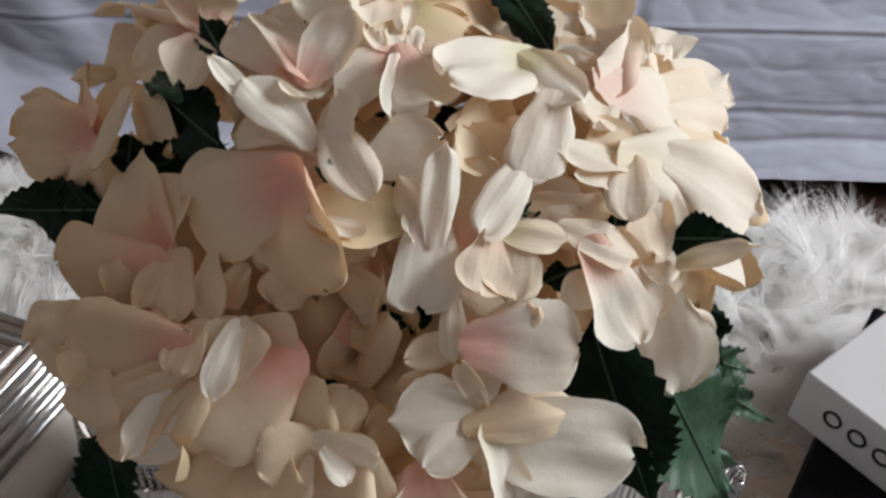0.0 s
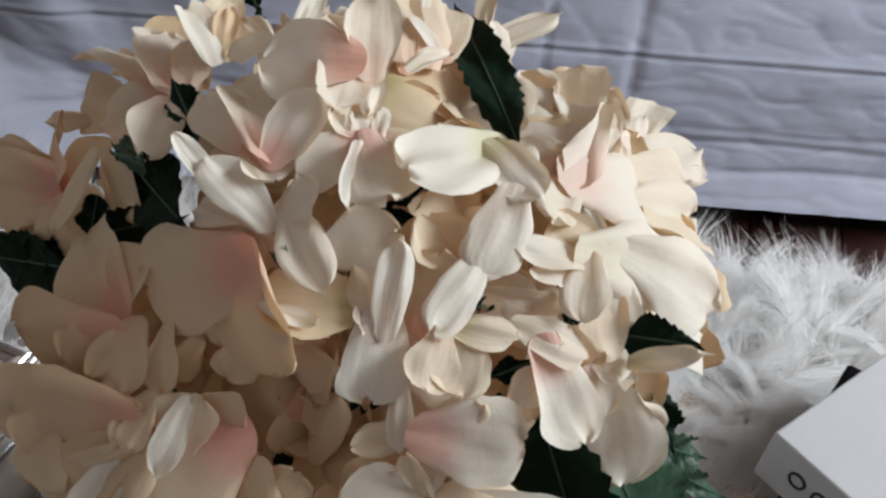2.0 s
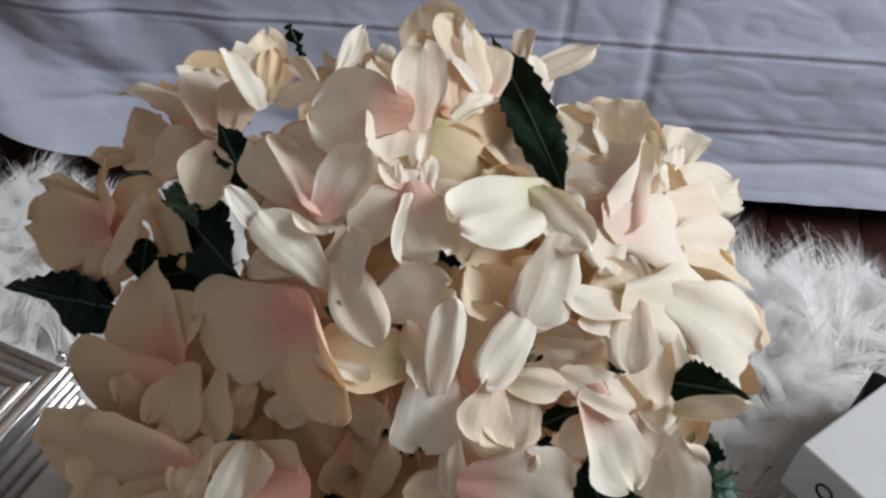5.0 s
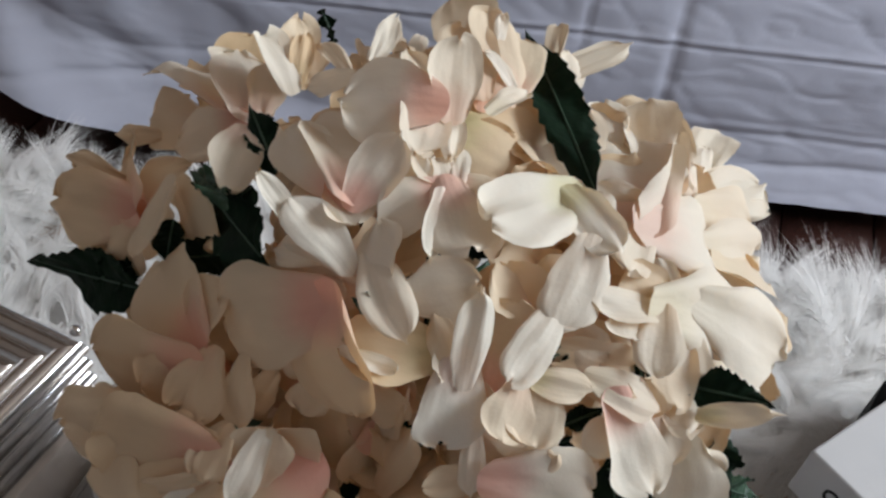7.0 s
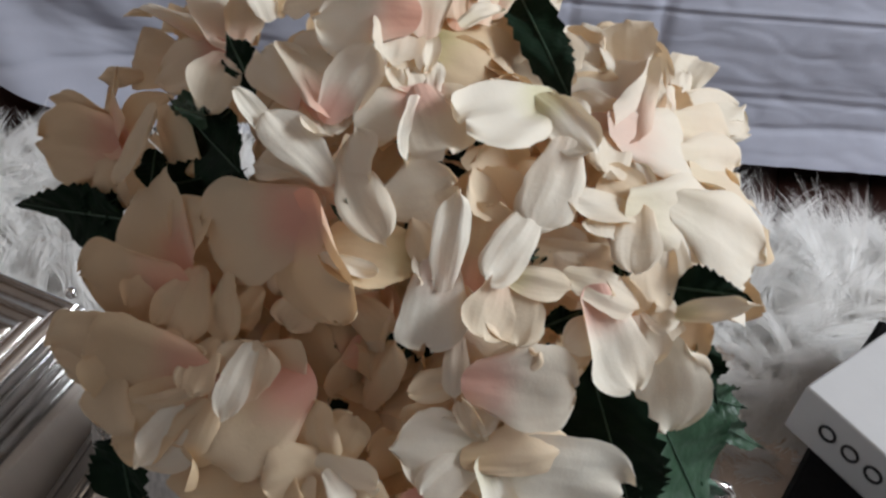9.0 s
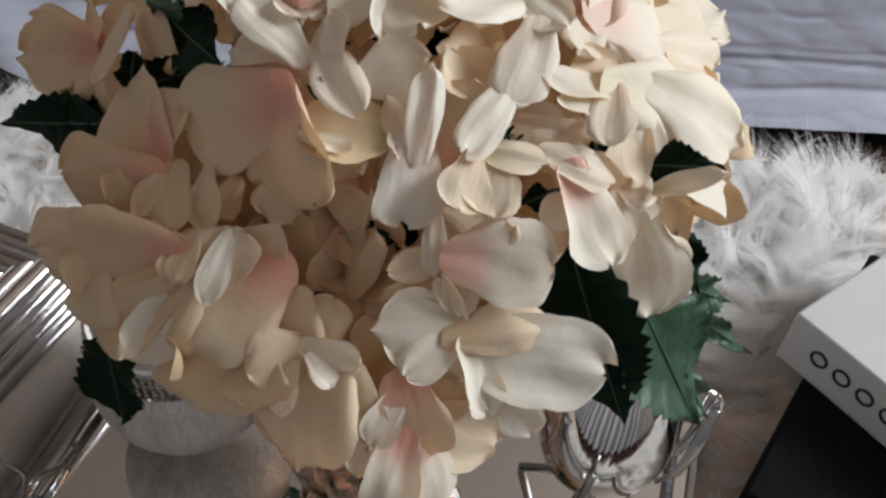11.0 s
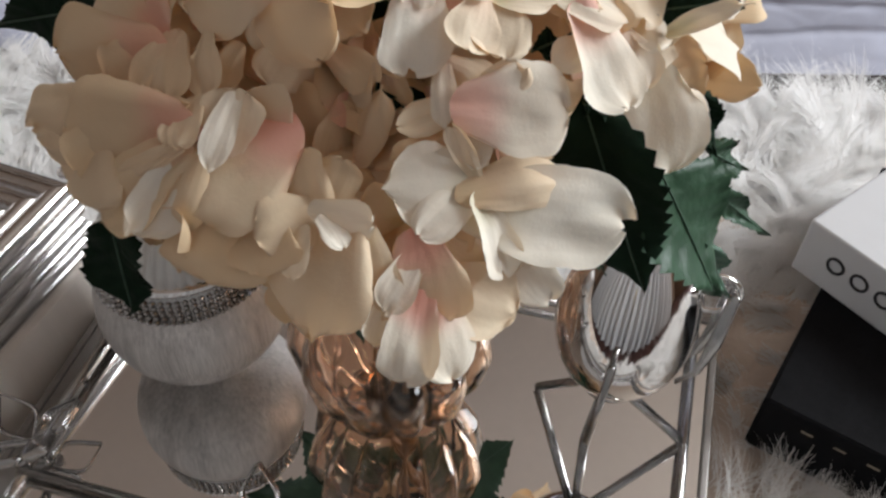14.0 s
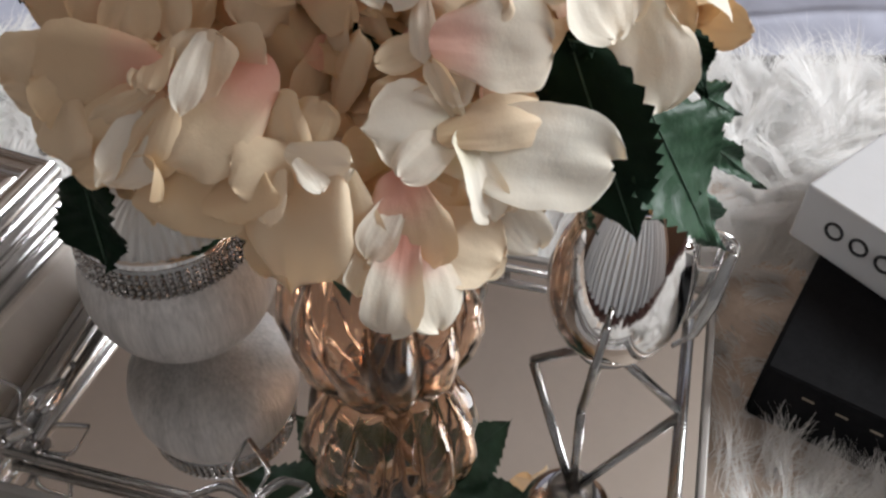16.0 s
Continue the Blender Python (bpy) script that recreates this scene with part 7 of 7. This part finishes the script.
floret((-0.0096, 0.2003, 0.2854), (
    ((-0.0096, 0.2003, 0.2854), (0.0028, 0.2083, 0.2983), 0.0207, 0.15, 0.1, (-0.02, -0.60, 0.80), (0.1, 0, 0.15)),
    ((-0.0096, 0.2003, 0.2854), (-0.0056, 0.1859, 0.2800), 0.0209, 0.15, 0.1, (0.70, -0.38, 0.60), (0.8, 0, 0.16)),
    ((-0.0096, 0.2003, 0.2854), (-0.0237, 0.2073, 0.2889), 0.0248, 0.15, 0.1, (0.82, -0.42, 0.39), (0.1, 0, 0.35)),
))
floret((0.0173, 0.2066, 0.2898), (
    ((0.0173, 0.2066, 0.2898), (0.0275, 0.2214, 0.2947), 0.0229, 0.15, 0.1, (0.61, -0.47, 0.64), (0.8, 0, 0.16)),
    ((0.0173, 0.2066, 0.2898), (0.0297, 0.2028, 0.2757), 0.0229, 0.15, 0.1, (0.40, -0.53, 0.74), (0.4, 0, 0.10)),
    ((0.0173, 0.2066, 0.2898), (-0.0022, 0.2029, 0.2910), 0.0220, 0.15, 0.1, (-0.18, -0.88, 0.44), (0.1, 0, 0.32)),
))
floret((-0.1295, 0.1802, 0.2642), (
    ((-0.1295, 0.1802, 0.2642), (-0.1318, 0.1664, 0.2524), 0.0226, 0.15, 0.1, (0.18, -0.69, 0.70), (0.1, 0, 0.26)),
    ((-0.1295, 0.1802, 0.2642), (-0.1395, 0.1917, 0.2791), 0.0188, 0.15, 0.1, (0.25, -0.11, 0.96), (0.1, 0, 0.23)),
    ((-0.1295, 0.1802, 0.2642), (-0.1106, 0.1832, 0.2683), 0.0234, 0.15, 0.1, (0.35, -0.39, 0.85), (0.4, 0, 0.26)),
))
floret((-0.1099, 0.1818, 0.2632), (
    ((-0.1099, 0.1818, 0.2632), (-0.1131, 0.1710, 0.2507), 0.0208, 0.15, 0.1, (-0.21, -0.73, 0.65), (0.1, 0, 0.28)),
    ((-0.1099, 0.1818, 0.2632), (-0.1277, 0.1866, 0.2693), 0.0206, 0.15, 0.1, (-0.01, -0.93, 0.38), (0.8, 0, 0.27)),
    ((-0.1099, 0.1818, 0.2632), (-0.0969, 0.1929, 0.2650), 0.0194, 0.15, 0.1, (0.03, -1.00, 0.09), (0.4, 0, 0.06)),
))
floret((-0.0847, 0.1887, 0.2736), (
    ((-0.0847, 0.1887, 0.2736), (-0.0716, 0.1870, 0.2586), 0.0240, 0.15, 0.1, (0.55, -0.44, 0.71), (0.8, 0, 0.12)),
    ((-0.0847, 0.1887, 0.2736), (-0.1047, 0.1851, 0.2762), 0.0249, 0.15, 0.1, (-0.29, -0.91, 0.30), (0.8, 0, 0.28)),
    ((-0.0847, 0.1887, 0.2736), (-0.0747, 0.2042, 0.2809), 0.0224, 0.15, 0.1, (-0.12, -0.12, 0.98), (0.4, 0, 0.38)),
))
floret((-0.0575, 0.1880, 0.2742), (
    ((-0.0575, 0.1880, 0.2742), (-0.0602, 0.1979, 0.2899), 0.0197, 0.15, 0.1, (-0.28, -0.69, 0.66), (0.4, 0, 0.33)),
    ((-0.0575, 0.1880, 0.2742), (-0.0427, 0.1902, 0.2606), 0.0213, 0.15, 0.1, (-0.06, -0.80, 0.59), (0.4, 0, 0.27)),
    ((-0.0575, 0.1880, 0.2742), (-0.0618, 0.1739, 0.2651), 0.0229, 0.15, 0.1, (0.43, -0.57, 0.70), (0.8, 0, 0.05)),
))
floret((-0.0351, 0.1934, 0.2753), (
    ((-0.0351, 0.1934, 0.2753), (-0.0497, 0.1955, 0.2828), 0.0243, 0.15, 0.1, (0.13, -0.82, 0.55), (0.8, 0, 0.11)),
    ((-0.0351, 0.1934, 0.2753), (-0.0214, 0.2005, 0.2836), 0.0247, 0.15, 0.1, (0.53, -0.50, 0.68), (0.1, 0, 0.30)),
    ((-0.0351, 0.1934, 0.2753), (-0.0330, 0.1725, 0.2679), 0.0191, 0.15, 0.1, (0.43, -0.36, 0.83), (0.4, 0, 0.29)),
))
floret((-0.0117, 0.1997, 0.2736), (
    ((-0.0117, 0.1997, 0.2736), (0.0031, 0.2029, 0.2633), 0.0194, 0.15, 0.1, (0.51, -0.40, 0.76), (0.8, 0, 0.07)),
    ((-0.0117, 0.1997, 0.2736), (-0.0279, 0.1880, 0.2751), 0.0243, 0.15, 0.1, (-0.29, -0.81, 0.51), (0.4, 0, 0.20)),
    ((-0.0117, 0.1997, 0.2736), (-0.0121, 0.2076, 0.2875), 0.0229, 0.15, 0.1, (-0.00, -0.37, 0.93), (0.4, 0, 0.31)),
))
floret((-0.0925, 0.1730, 0.2541), (
    ((-0.0925, 0.1730, 0.2541), (-0.1025, 0.1776, 0.2666), 0.0221, 0.15, 0.1, (-0.46, -0.37, 0.81), (0.8, 0, 0.07)),
    ((-0.0925, 0.1730, 0.2541), (-0.0755, 0.1847, 0.2501), 0.0214, 0.15, 0.1, (0.70, -0.60, 0.38), (0.4, 0, 0.28)),
    ((-0.0925, 0.1730, 0.2541), (-0.0924, 0.1616, 0.2388), 0.0225, 0.15, 0.1, (0.11, -0.32, 0.94), (0.1, 0, 0.11)),
))
floret((-0.0676, 0.1790, 0.2575), (
    ((-0.0676, 0.1790, 0.2575), (-0.0630, 0.1955, 0.2654), 0.0249, 0.15, 0.1, (0.37, -0.41, 0.83), (0.8, 0, 0.37)),
    ((-0.0676, 0.1790, 0.2575), (-0.0521, 0.1830, 0.2523), 0.0213, 0.15, 0.1, (-0.25, -0.84, 0.48), (0.1, 0, 0.21)),
    ((-0.0676, 0.1790, 0.2575), (-0.0805, 0.1696, 0.2571), 0.0198, 0.15, 0.1, (0.61, -0.51, 0.61), (0.4, 0, 0.06)),
))
floret((-0.0441, 0.1814, 0.2616), (
    ((-0.0441, 0.1814, 0.2616), (-0.0653, 0.1896, 0.2608), 0.0235, 0.15, 0.1, (-0.48, -0.41, 0.78), (0.1, 0, 0.09)),
    ((-0.0441, 0.1814, 0.2616), (-0.0290, 0.1909, 0.2693), 0.0225, 0.15, 0.1, (0.43, -0.90, -0.08), (0.1, 0, 0.08)),
    ((-0.0441, 0.1814, 0.2616), (-0.0420, 0.1694, 0.2484), 0.0208, 0.15, 0.1, (-0.48, -0.48, 0.73), (0.8, 0, 0.07)),
))
floret((-0.0149, 0.1791, 0.2629), (
    ((-0.0149, 0.1791, 0.2629), (-0.0336, 0.1735, 0.2605), 0.0232, 0.15, 0.1, (0.11, -0.59, 0.80), (0.1, 0, 0.20)),
    ((-0.0149, 0.1791, 0.2629), (-0.0061, 0.1948, 0.2728), 0.0250, 0.15, 0.1, (0.28, -0.68, 0.68), (0.4, 0, 0.14)),
    ((-0.0149, 0.1791, 0.2629), (-0.0037, 0.1732, 0.2493), 0.0186, 0.15, 0.1, (0.64, -0.76, 0.08), (0.1, 0, 0.26)),
))
floret((-0.0005, 0.1897, 0.2594), (
    ((-0.0005, 0.1897, 0.2594), (0.0151, 0.1986, 0.2565), 0.0207, 0.15, 0.1, (0.47, -0.43, 0.77), (0.8, 0, 0.34)),
    ((-0.0005, 0.1897, 0.2594), (-0.0084, 0.1716, 0.2559), 0.0200, 0.15, 0.1, (0.65, -0.29, 0.70), (0.4, 0, 0.07)),
    ((-0.0005, 0.1897, 0.2594), (-0.0182, 0.1981, 0.2667), 0.0237, 0.15, 0.1, (0.20, -0.91, 0.37), (0.1, 0, 0.28)),
))
floret((0.0237, 0.2035, 0.2491), (
    ((0.0237, 0.2035, 0.2491), (0.0366, 0.1955, 0.2421), 0.0222, 0.15, 0.1, (0.14, -0.29, 0.95), (0.1, 0, 0.36)),
    ((0.0237, 0.2035, 0.2491), (0.0040, 0.2066, 0.2544), 0.0249, 0.15, 0.1, (0.61, -0.43, 0.67), (0.8, 0, 0.21)),
    ((0.0237, 0.2035, 0.2491), (0.0366, 0.2193, 0.2512), 0.0228, 0.15, 0.1, (0.10, -0.92, 0.38), (0.4, 0, 0.13)),
))
floret((0.0427, 0.2158, 0.2529), (
    ((0.0427, 0.2158, 0.2529), (0.0277, 0.2084, 0.2395), 0.0218, 0.15, 0.1, (-0.12, -0.35, 0.93), (0.4, 0, 0.09)),
    ((0.0427, 0.2158, 0.2529), (0.0362, 0.2223, 0.2688), 0.0238, 0.15, 0.1, (0.25, -0.48, 0.84), (0.1, 0, 0.18)),
    ((0.0427, 0.2158, 0.2529), (0.0611, 0.2099, 0.2494), 0.0208, 0.15, 0.1, (0.48, -0.87, 0.09), (0.1, 0, 0.07)),
))
floret((-0.0487, 0.1594, 0.2499), (
    ((-0.0487, 0.1594, 0.2499), (-0.0505, 0.1492, 0.2362), 0.0242, 0.15, 0.1, (-0.15, -0.52, 0.84), (0.4, 0, 0.19)),
    ((-0.0487, 0.1594, 0.2499), (-0.0608, 0.1593, 0.2622), 0.0227, 0.15, 0.1, (-0.21, -0.92, 0.34), (0.1, 0, 0.19)),
    ((-0.0487, 0.1594, 0.2499), (-0.0354, 0.1707, 0.2449), 0.0224, 0.15, 0.1, (0.37, -0.76, 0.54), (0.1, 0, 0.07)),
))
floret((-0.0307, 0.1734, 0.2372), (
    ((-0.0307, 0.1734, 0.2372), (-0.0490, 0.1753, 0.2331), 0.0201, 0.15, 0.1, (-0.15, -0.49, 0.86), (0.8, 0, 0.18)),
    ((-0.0307, 0.1734, 0.2372), (-0.0187, 0.1879, 0.2461), 0.0238, 0.15, 0.1, (-0.50, -0.31, 0.81), (0.8, 0, 0.39)),
    ((-0.0307, 0.1734, 0.2372), (-0.0213, 0.1620, 0.2250), 0.0190, 0.15, 0.1, (-0.06, -0.78, 0.63), (0.8, 0, 0.35)),
))
floret((-0.0050, 0.1747, 0.2460), (
    ((-0.0050, 0.1747, 0.2460), (-0.0165, 0.1791, 0.2633), 0.0184, 0.15, 0.1, (0.73, -0.33, 0.60), (0.8, 0, 0.12)),
    ((-0.0050, 0.1747, 0.2460), (0.0110, 0.1730, 0.2533), 0.0248, 0.15, 0.1, (0.31, -0.37, 0.87), (0.4, 0, 0.33)),
    ((-0.0050, 0.1747, 0.2460), (-0.0070, 0.1613, 0.2340), 0.0257, 0.15, 0.1, (0.60, -0.24, 0.76), (0.4, 0, 0.07)),
))
floret((0.0152, 0.1894, 0.2366), (
    ((0.0152, 0.1894, 0.2366), (0.0285, 0.1985, 0.2453), 0.0240, 0.15, 0.1, (0.42, -0.42, 0.80), (0.8, 0, 0.20)),
    ((0.0152, 0.1894, 0.2366), (0.0193, 0.1730, 0.2299), 0.0240, 0.15, 0.1, (0.75, -0.41, 0.51), (0.8, 0, 0.40)),
    ((0.0152, 0.1894, 0.2366), (-0.0010, 0.1802, 0.2422), 0.0207, 0.15, 0.1, (-0.05, -0.95, 0.32), (0.4, 0, 0.29)),
))

# florets deeper in the heads, and round the far side


def fill_floret(d, s, rng, reach):
    """A loose floret in the direction d from the bouquet's middle, at the share s of its radius."""
    c = BC + Vector((d.x * BR.x, d.y * BR.y, d.z * BR.z)) * s
    out = Vector((d.x / BR.x, d.y / BR.y, d.z / BR.z)).normalized()
    t1 = out.orthogonal().normalized()
    t2 = out.cross(t1)
    start, pts = rng.uniform(0, 6.28), []
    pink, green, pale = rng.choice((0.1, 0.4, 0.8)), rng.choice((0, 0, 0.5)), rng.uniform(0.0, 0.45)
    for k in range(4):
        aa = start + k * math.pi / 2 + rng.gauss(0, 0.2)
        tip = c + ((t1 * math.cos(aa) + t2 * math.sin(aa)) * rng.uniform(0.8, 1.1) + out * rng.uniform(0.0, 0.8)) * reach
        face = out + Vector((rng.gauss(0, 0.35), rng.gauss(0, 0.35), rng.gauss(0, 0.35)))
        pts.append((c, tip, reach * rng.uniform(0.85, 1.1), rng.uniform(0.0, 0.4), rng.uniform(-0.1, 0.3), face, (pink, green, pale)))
    floret(c, pts)


rng = random.Random(11)
for want, gap, lo, hi, near in ((46, 0.36, 0.50, 0.58, -2.0), (46, 0.30, 0.80, 0.90, None)):
    placed, tries = [], 0
    while len(placed) < want and tries < 5000:
        tries += 1
        z, a = rng.uniform(-0.75, 1.0), rng.uniform(0, 2 * math.pi)
        r = math.sqrt(1 - z * z)
        d = Vector((r * math.cos(a), r * math.sin(a), z))
        facing = d.dot(VIEW)
        if (facing > -0.15 if near is None else facing < near) or any((d - q).length < gap for q in placed):
            continue
        if d.z < -0.05 or (d.x > 0.40 and d.z < 0.15 and d.y < 0.35):
            continue
        placed.append(d)
        fill_floret(d, rng.uniform(lo, hi), rng, rng.uniform(0.018, 0.025))

# leaves in the shaded near-black green, deep between the heads
rng = random.Random(23)
for k in range(30):
    z, a = rng.uniform(-0.55, 0.95), rng.uniform(0, 2 * math.pi)
    r = math.sqrt(1 - z * z)
    d = Vector((r * math.cos(a), r * math.sin(a), z))
    e = (d + Vector((rng.gauss(0, 0.5), rng.gauss(0, 0.5), rng.gauss(0, 0.5)))).normalized()
    p0 = BC + Vector((d.x * BR.x, d.y * BR.y, d.z * BR.z)) * rng.uniform(0.42, 0.52)
    p1 = BC + Vector((e.x * BR.x, e.y * BR.y, e.z * BR.z)) * rng.uniform(0.56, 0.66)
    leaf(p0, p1, rng.uniform(0.035, 0.05), LEAF_SHADED, (d + Vector((0.1, 0.2, 0.1))) if (d - e).length > 0.3 else d.orthogonal())

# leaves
leaf((0.0073, 0.2766, 0.3741), (-0.0476, 0.3842, 0.3692), 0.0224, LEAF_SHADED, (-0.23, -0.07, 0.97), 0.15, 0.04)
leaf((-0.1050, 0.2529, 0.3602), (-0.1290, 0.2789, 0.3667), 0.0149, LEAF_SHADED, (0.07, -0.18, 0.98), 0.15, 0.04)
leaf((-0.0872, 0.2131, 0.3560), (-0.1368, 0.2476, 0.3514), 0.0232, LEAF_SHADED, (-0.54, -0.72, 0.43), 0.15, 0.04)
leaf((-0.1120, 0.2475, 0.3563), (-0.1332, 0.2393, 0.3323), 0.0198, LEAF_SHADED, (-0.47, -0.62, 0.63), 0.15, 0.04)
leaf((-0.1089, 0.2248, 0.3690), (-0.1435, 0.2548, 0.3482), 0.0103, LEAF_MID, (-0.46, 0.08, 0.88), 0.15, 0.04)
leaf((-0.1394, 0.2192, 0.3146), (-0.2243, 0.2391, 0.2758), 0.0277, LEAF_SHADED, (-0.28, -0.95, 0.13), 0.15, 0.04)
leaf((-0.1397, 0.2281, 0.3246), (-0.0989, 0.2254, 0.3483), 0.0178, LEAF_SHADED, (-0.22, -0.94, 0.26), 0.15, 0.04)
leaf((-0.1435, 0.2406, 0.3331), (-0.1404, 0.2268, 0.3225), 0.0138, LEAF_SHADED, (0.10, -0.59, 0.80), 0.15, 0.04)
leaf((-0.1556, 0.2309, 0.3123), (-0.1761, 0.2266, 0.2978), 0.0160, LEAF_SHADED, (-0.21, -0.81, 0.54), 0.15, 0.04)
leaf((-0.1697, 0.2351, 0.3057), (-0.1839, 0.2342, 0.2973), 0.0118, LEAF_SHADED, (-0.34, -0.67, 0.65), 0.15, 0.04)
leaf((0.0556, 0.2385, 0.3348), (0.0814, 0.2307, 0.3481), 0.0161, LEAF_SHADED, (-0.51, -0.45, 0.73), 0.15, 0.04)
leaf((0.0192, 0.2078, 0.3314), (0.0319, 0.2189, 0.3341), 0.0083, LEAF_SHADED, (0.17, -0.41, 0.89), 0.15, 0.04)
leaf((-0.0511, 0.2037, 0.3596), (-0.0523, 0.2124, 0.3624), 0.0054, LEAF_MID, (-0.35, -0.32, 0.88), 0.15, 0.04)
leaf((-0.0797, 0.2648, 0.3784), (-0.0705, 0.2484, 0.3708), 0.0073, LEAF_SHADED, (0.30, -0.26, 0.92), 0.15, 0.04)
leaf((-0.1299, 0.3466, 0.3717), (-0.1214, 0.3431, 0.3593), 0.0035, LEAF_SHADED, (0.79, -0.16, 0.59), 0.15, 0.04)
leaf((-0.1111, 0.2338, 0.3342), (-0.1424, 0.2403, 0.3217), 0.0108, LEAF_SHADED, (-0.40, -0.62, 0.68), 0.15, 0.04)
leaf((0.0375, 0.2346, 0.3460), (0.0413, 0.2263, 0.3392), 0.0052, LEAF_SHADED, (0.39, -0.48, 0.79), 0.15, 0.04)
leaf((0.0081, 0.2206, 0.3477), (0.0146, 0.2260, 0.3477), 0.0049, LEAF_SHADED, (0.38, -0.45, 0.81), 0.15, 0.04)
leaf((-0.0393, 0.2442, 0.3651), (-0.0320, 0.2158, 0.3499), 0.0059, LEAF_SHADED, (0.37, -0.36, 0.86), 0.15, 0.04)
leaf((0.0377, 0.2134, 0.3140), (0.0742, 0.1954, 0.2377), 0.0470, LEAF_SHADED, (-0.13, -0.98, 0.17), 0.15, 0.04)
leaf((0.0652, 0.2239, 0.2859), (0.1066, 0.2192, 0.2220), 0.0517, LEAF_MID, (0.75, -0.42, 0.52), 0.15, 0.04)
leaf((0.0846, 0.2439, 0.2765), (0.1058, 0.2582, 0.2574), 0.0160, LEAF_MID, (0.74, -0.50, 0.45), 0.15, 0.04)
leaf((0.0747, 0.2483, 0.3018), (0.0899, 0.2429, 0.2744), 0.0154, LEAF_SHADED, (0.31, -0.89, 0.35), 0.15, 0.04)
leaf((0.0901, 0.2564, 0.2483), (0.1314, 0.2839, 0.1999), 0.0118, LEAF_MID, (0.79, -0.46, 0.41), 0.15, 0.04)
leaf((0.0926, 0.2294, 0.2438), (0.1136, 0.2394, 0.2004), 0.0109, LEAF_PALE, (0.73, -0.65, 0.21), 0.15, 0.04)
leaf((0.0919, 0.2332, 0.2379), (0.1004, 0.2376, 0.2318), 0.0032, LEAF_SHADED, (0.35, -0.92, -0.16), 0.15, 0.04)
leaf((-0.1222, 0.1564, 0.2664), (-0.1145, 0.1406, 0.2300), 0.0442, LEAF_SHADED, (-0.35, -0.89, 0.31), 0.15, 0.04)
leaf((0.0383, 0.2107, 0.3125), (0.0490, 0.2146, 0.3094), 0.0120, LEAF_SHADED, (0.42, -0.83, 0.38), 0.15, 0.04)

# leaves under the heads, over the vase's mouth
for k in range(11):
    a = 0.35 + k * 0.571
    out = Vector((math.cos(a), math.sin(a), 0))
    p0 = Vector((VX, VY, 0.182)) + out * 0.034
    reach = 0.034 if out.y < -0.1 else 0.074
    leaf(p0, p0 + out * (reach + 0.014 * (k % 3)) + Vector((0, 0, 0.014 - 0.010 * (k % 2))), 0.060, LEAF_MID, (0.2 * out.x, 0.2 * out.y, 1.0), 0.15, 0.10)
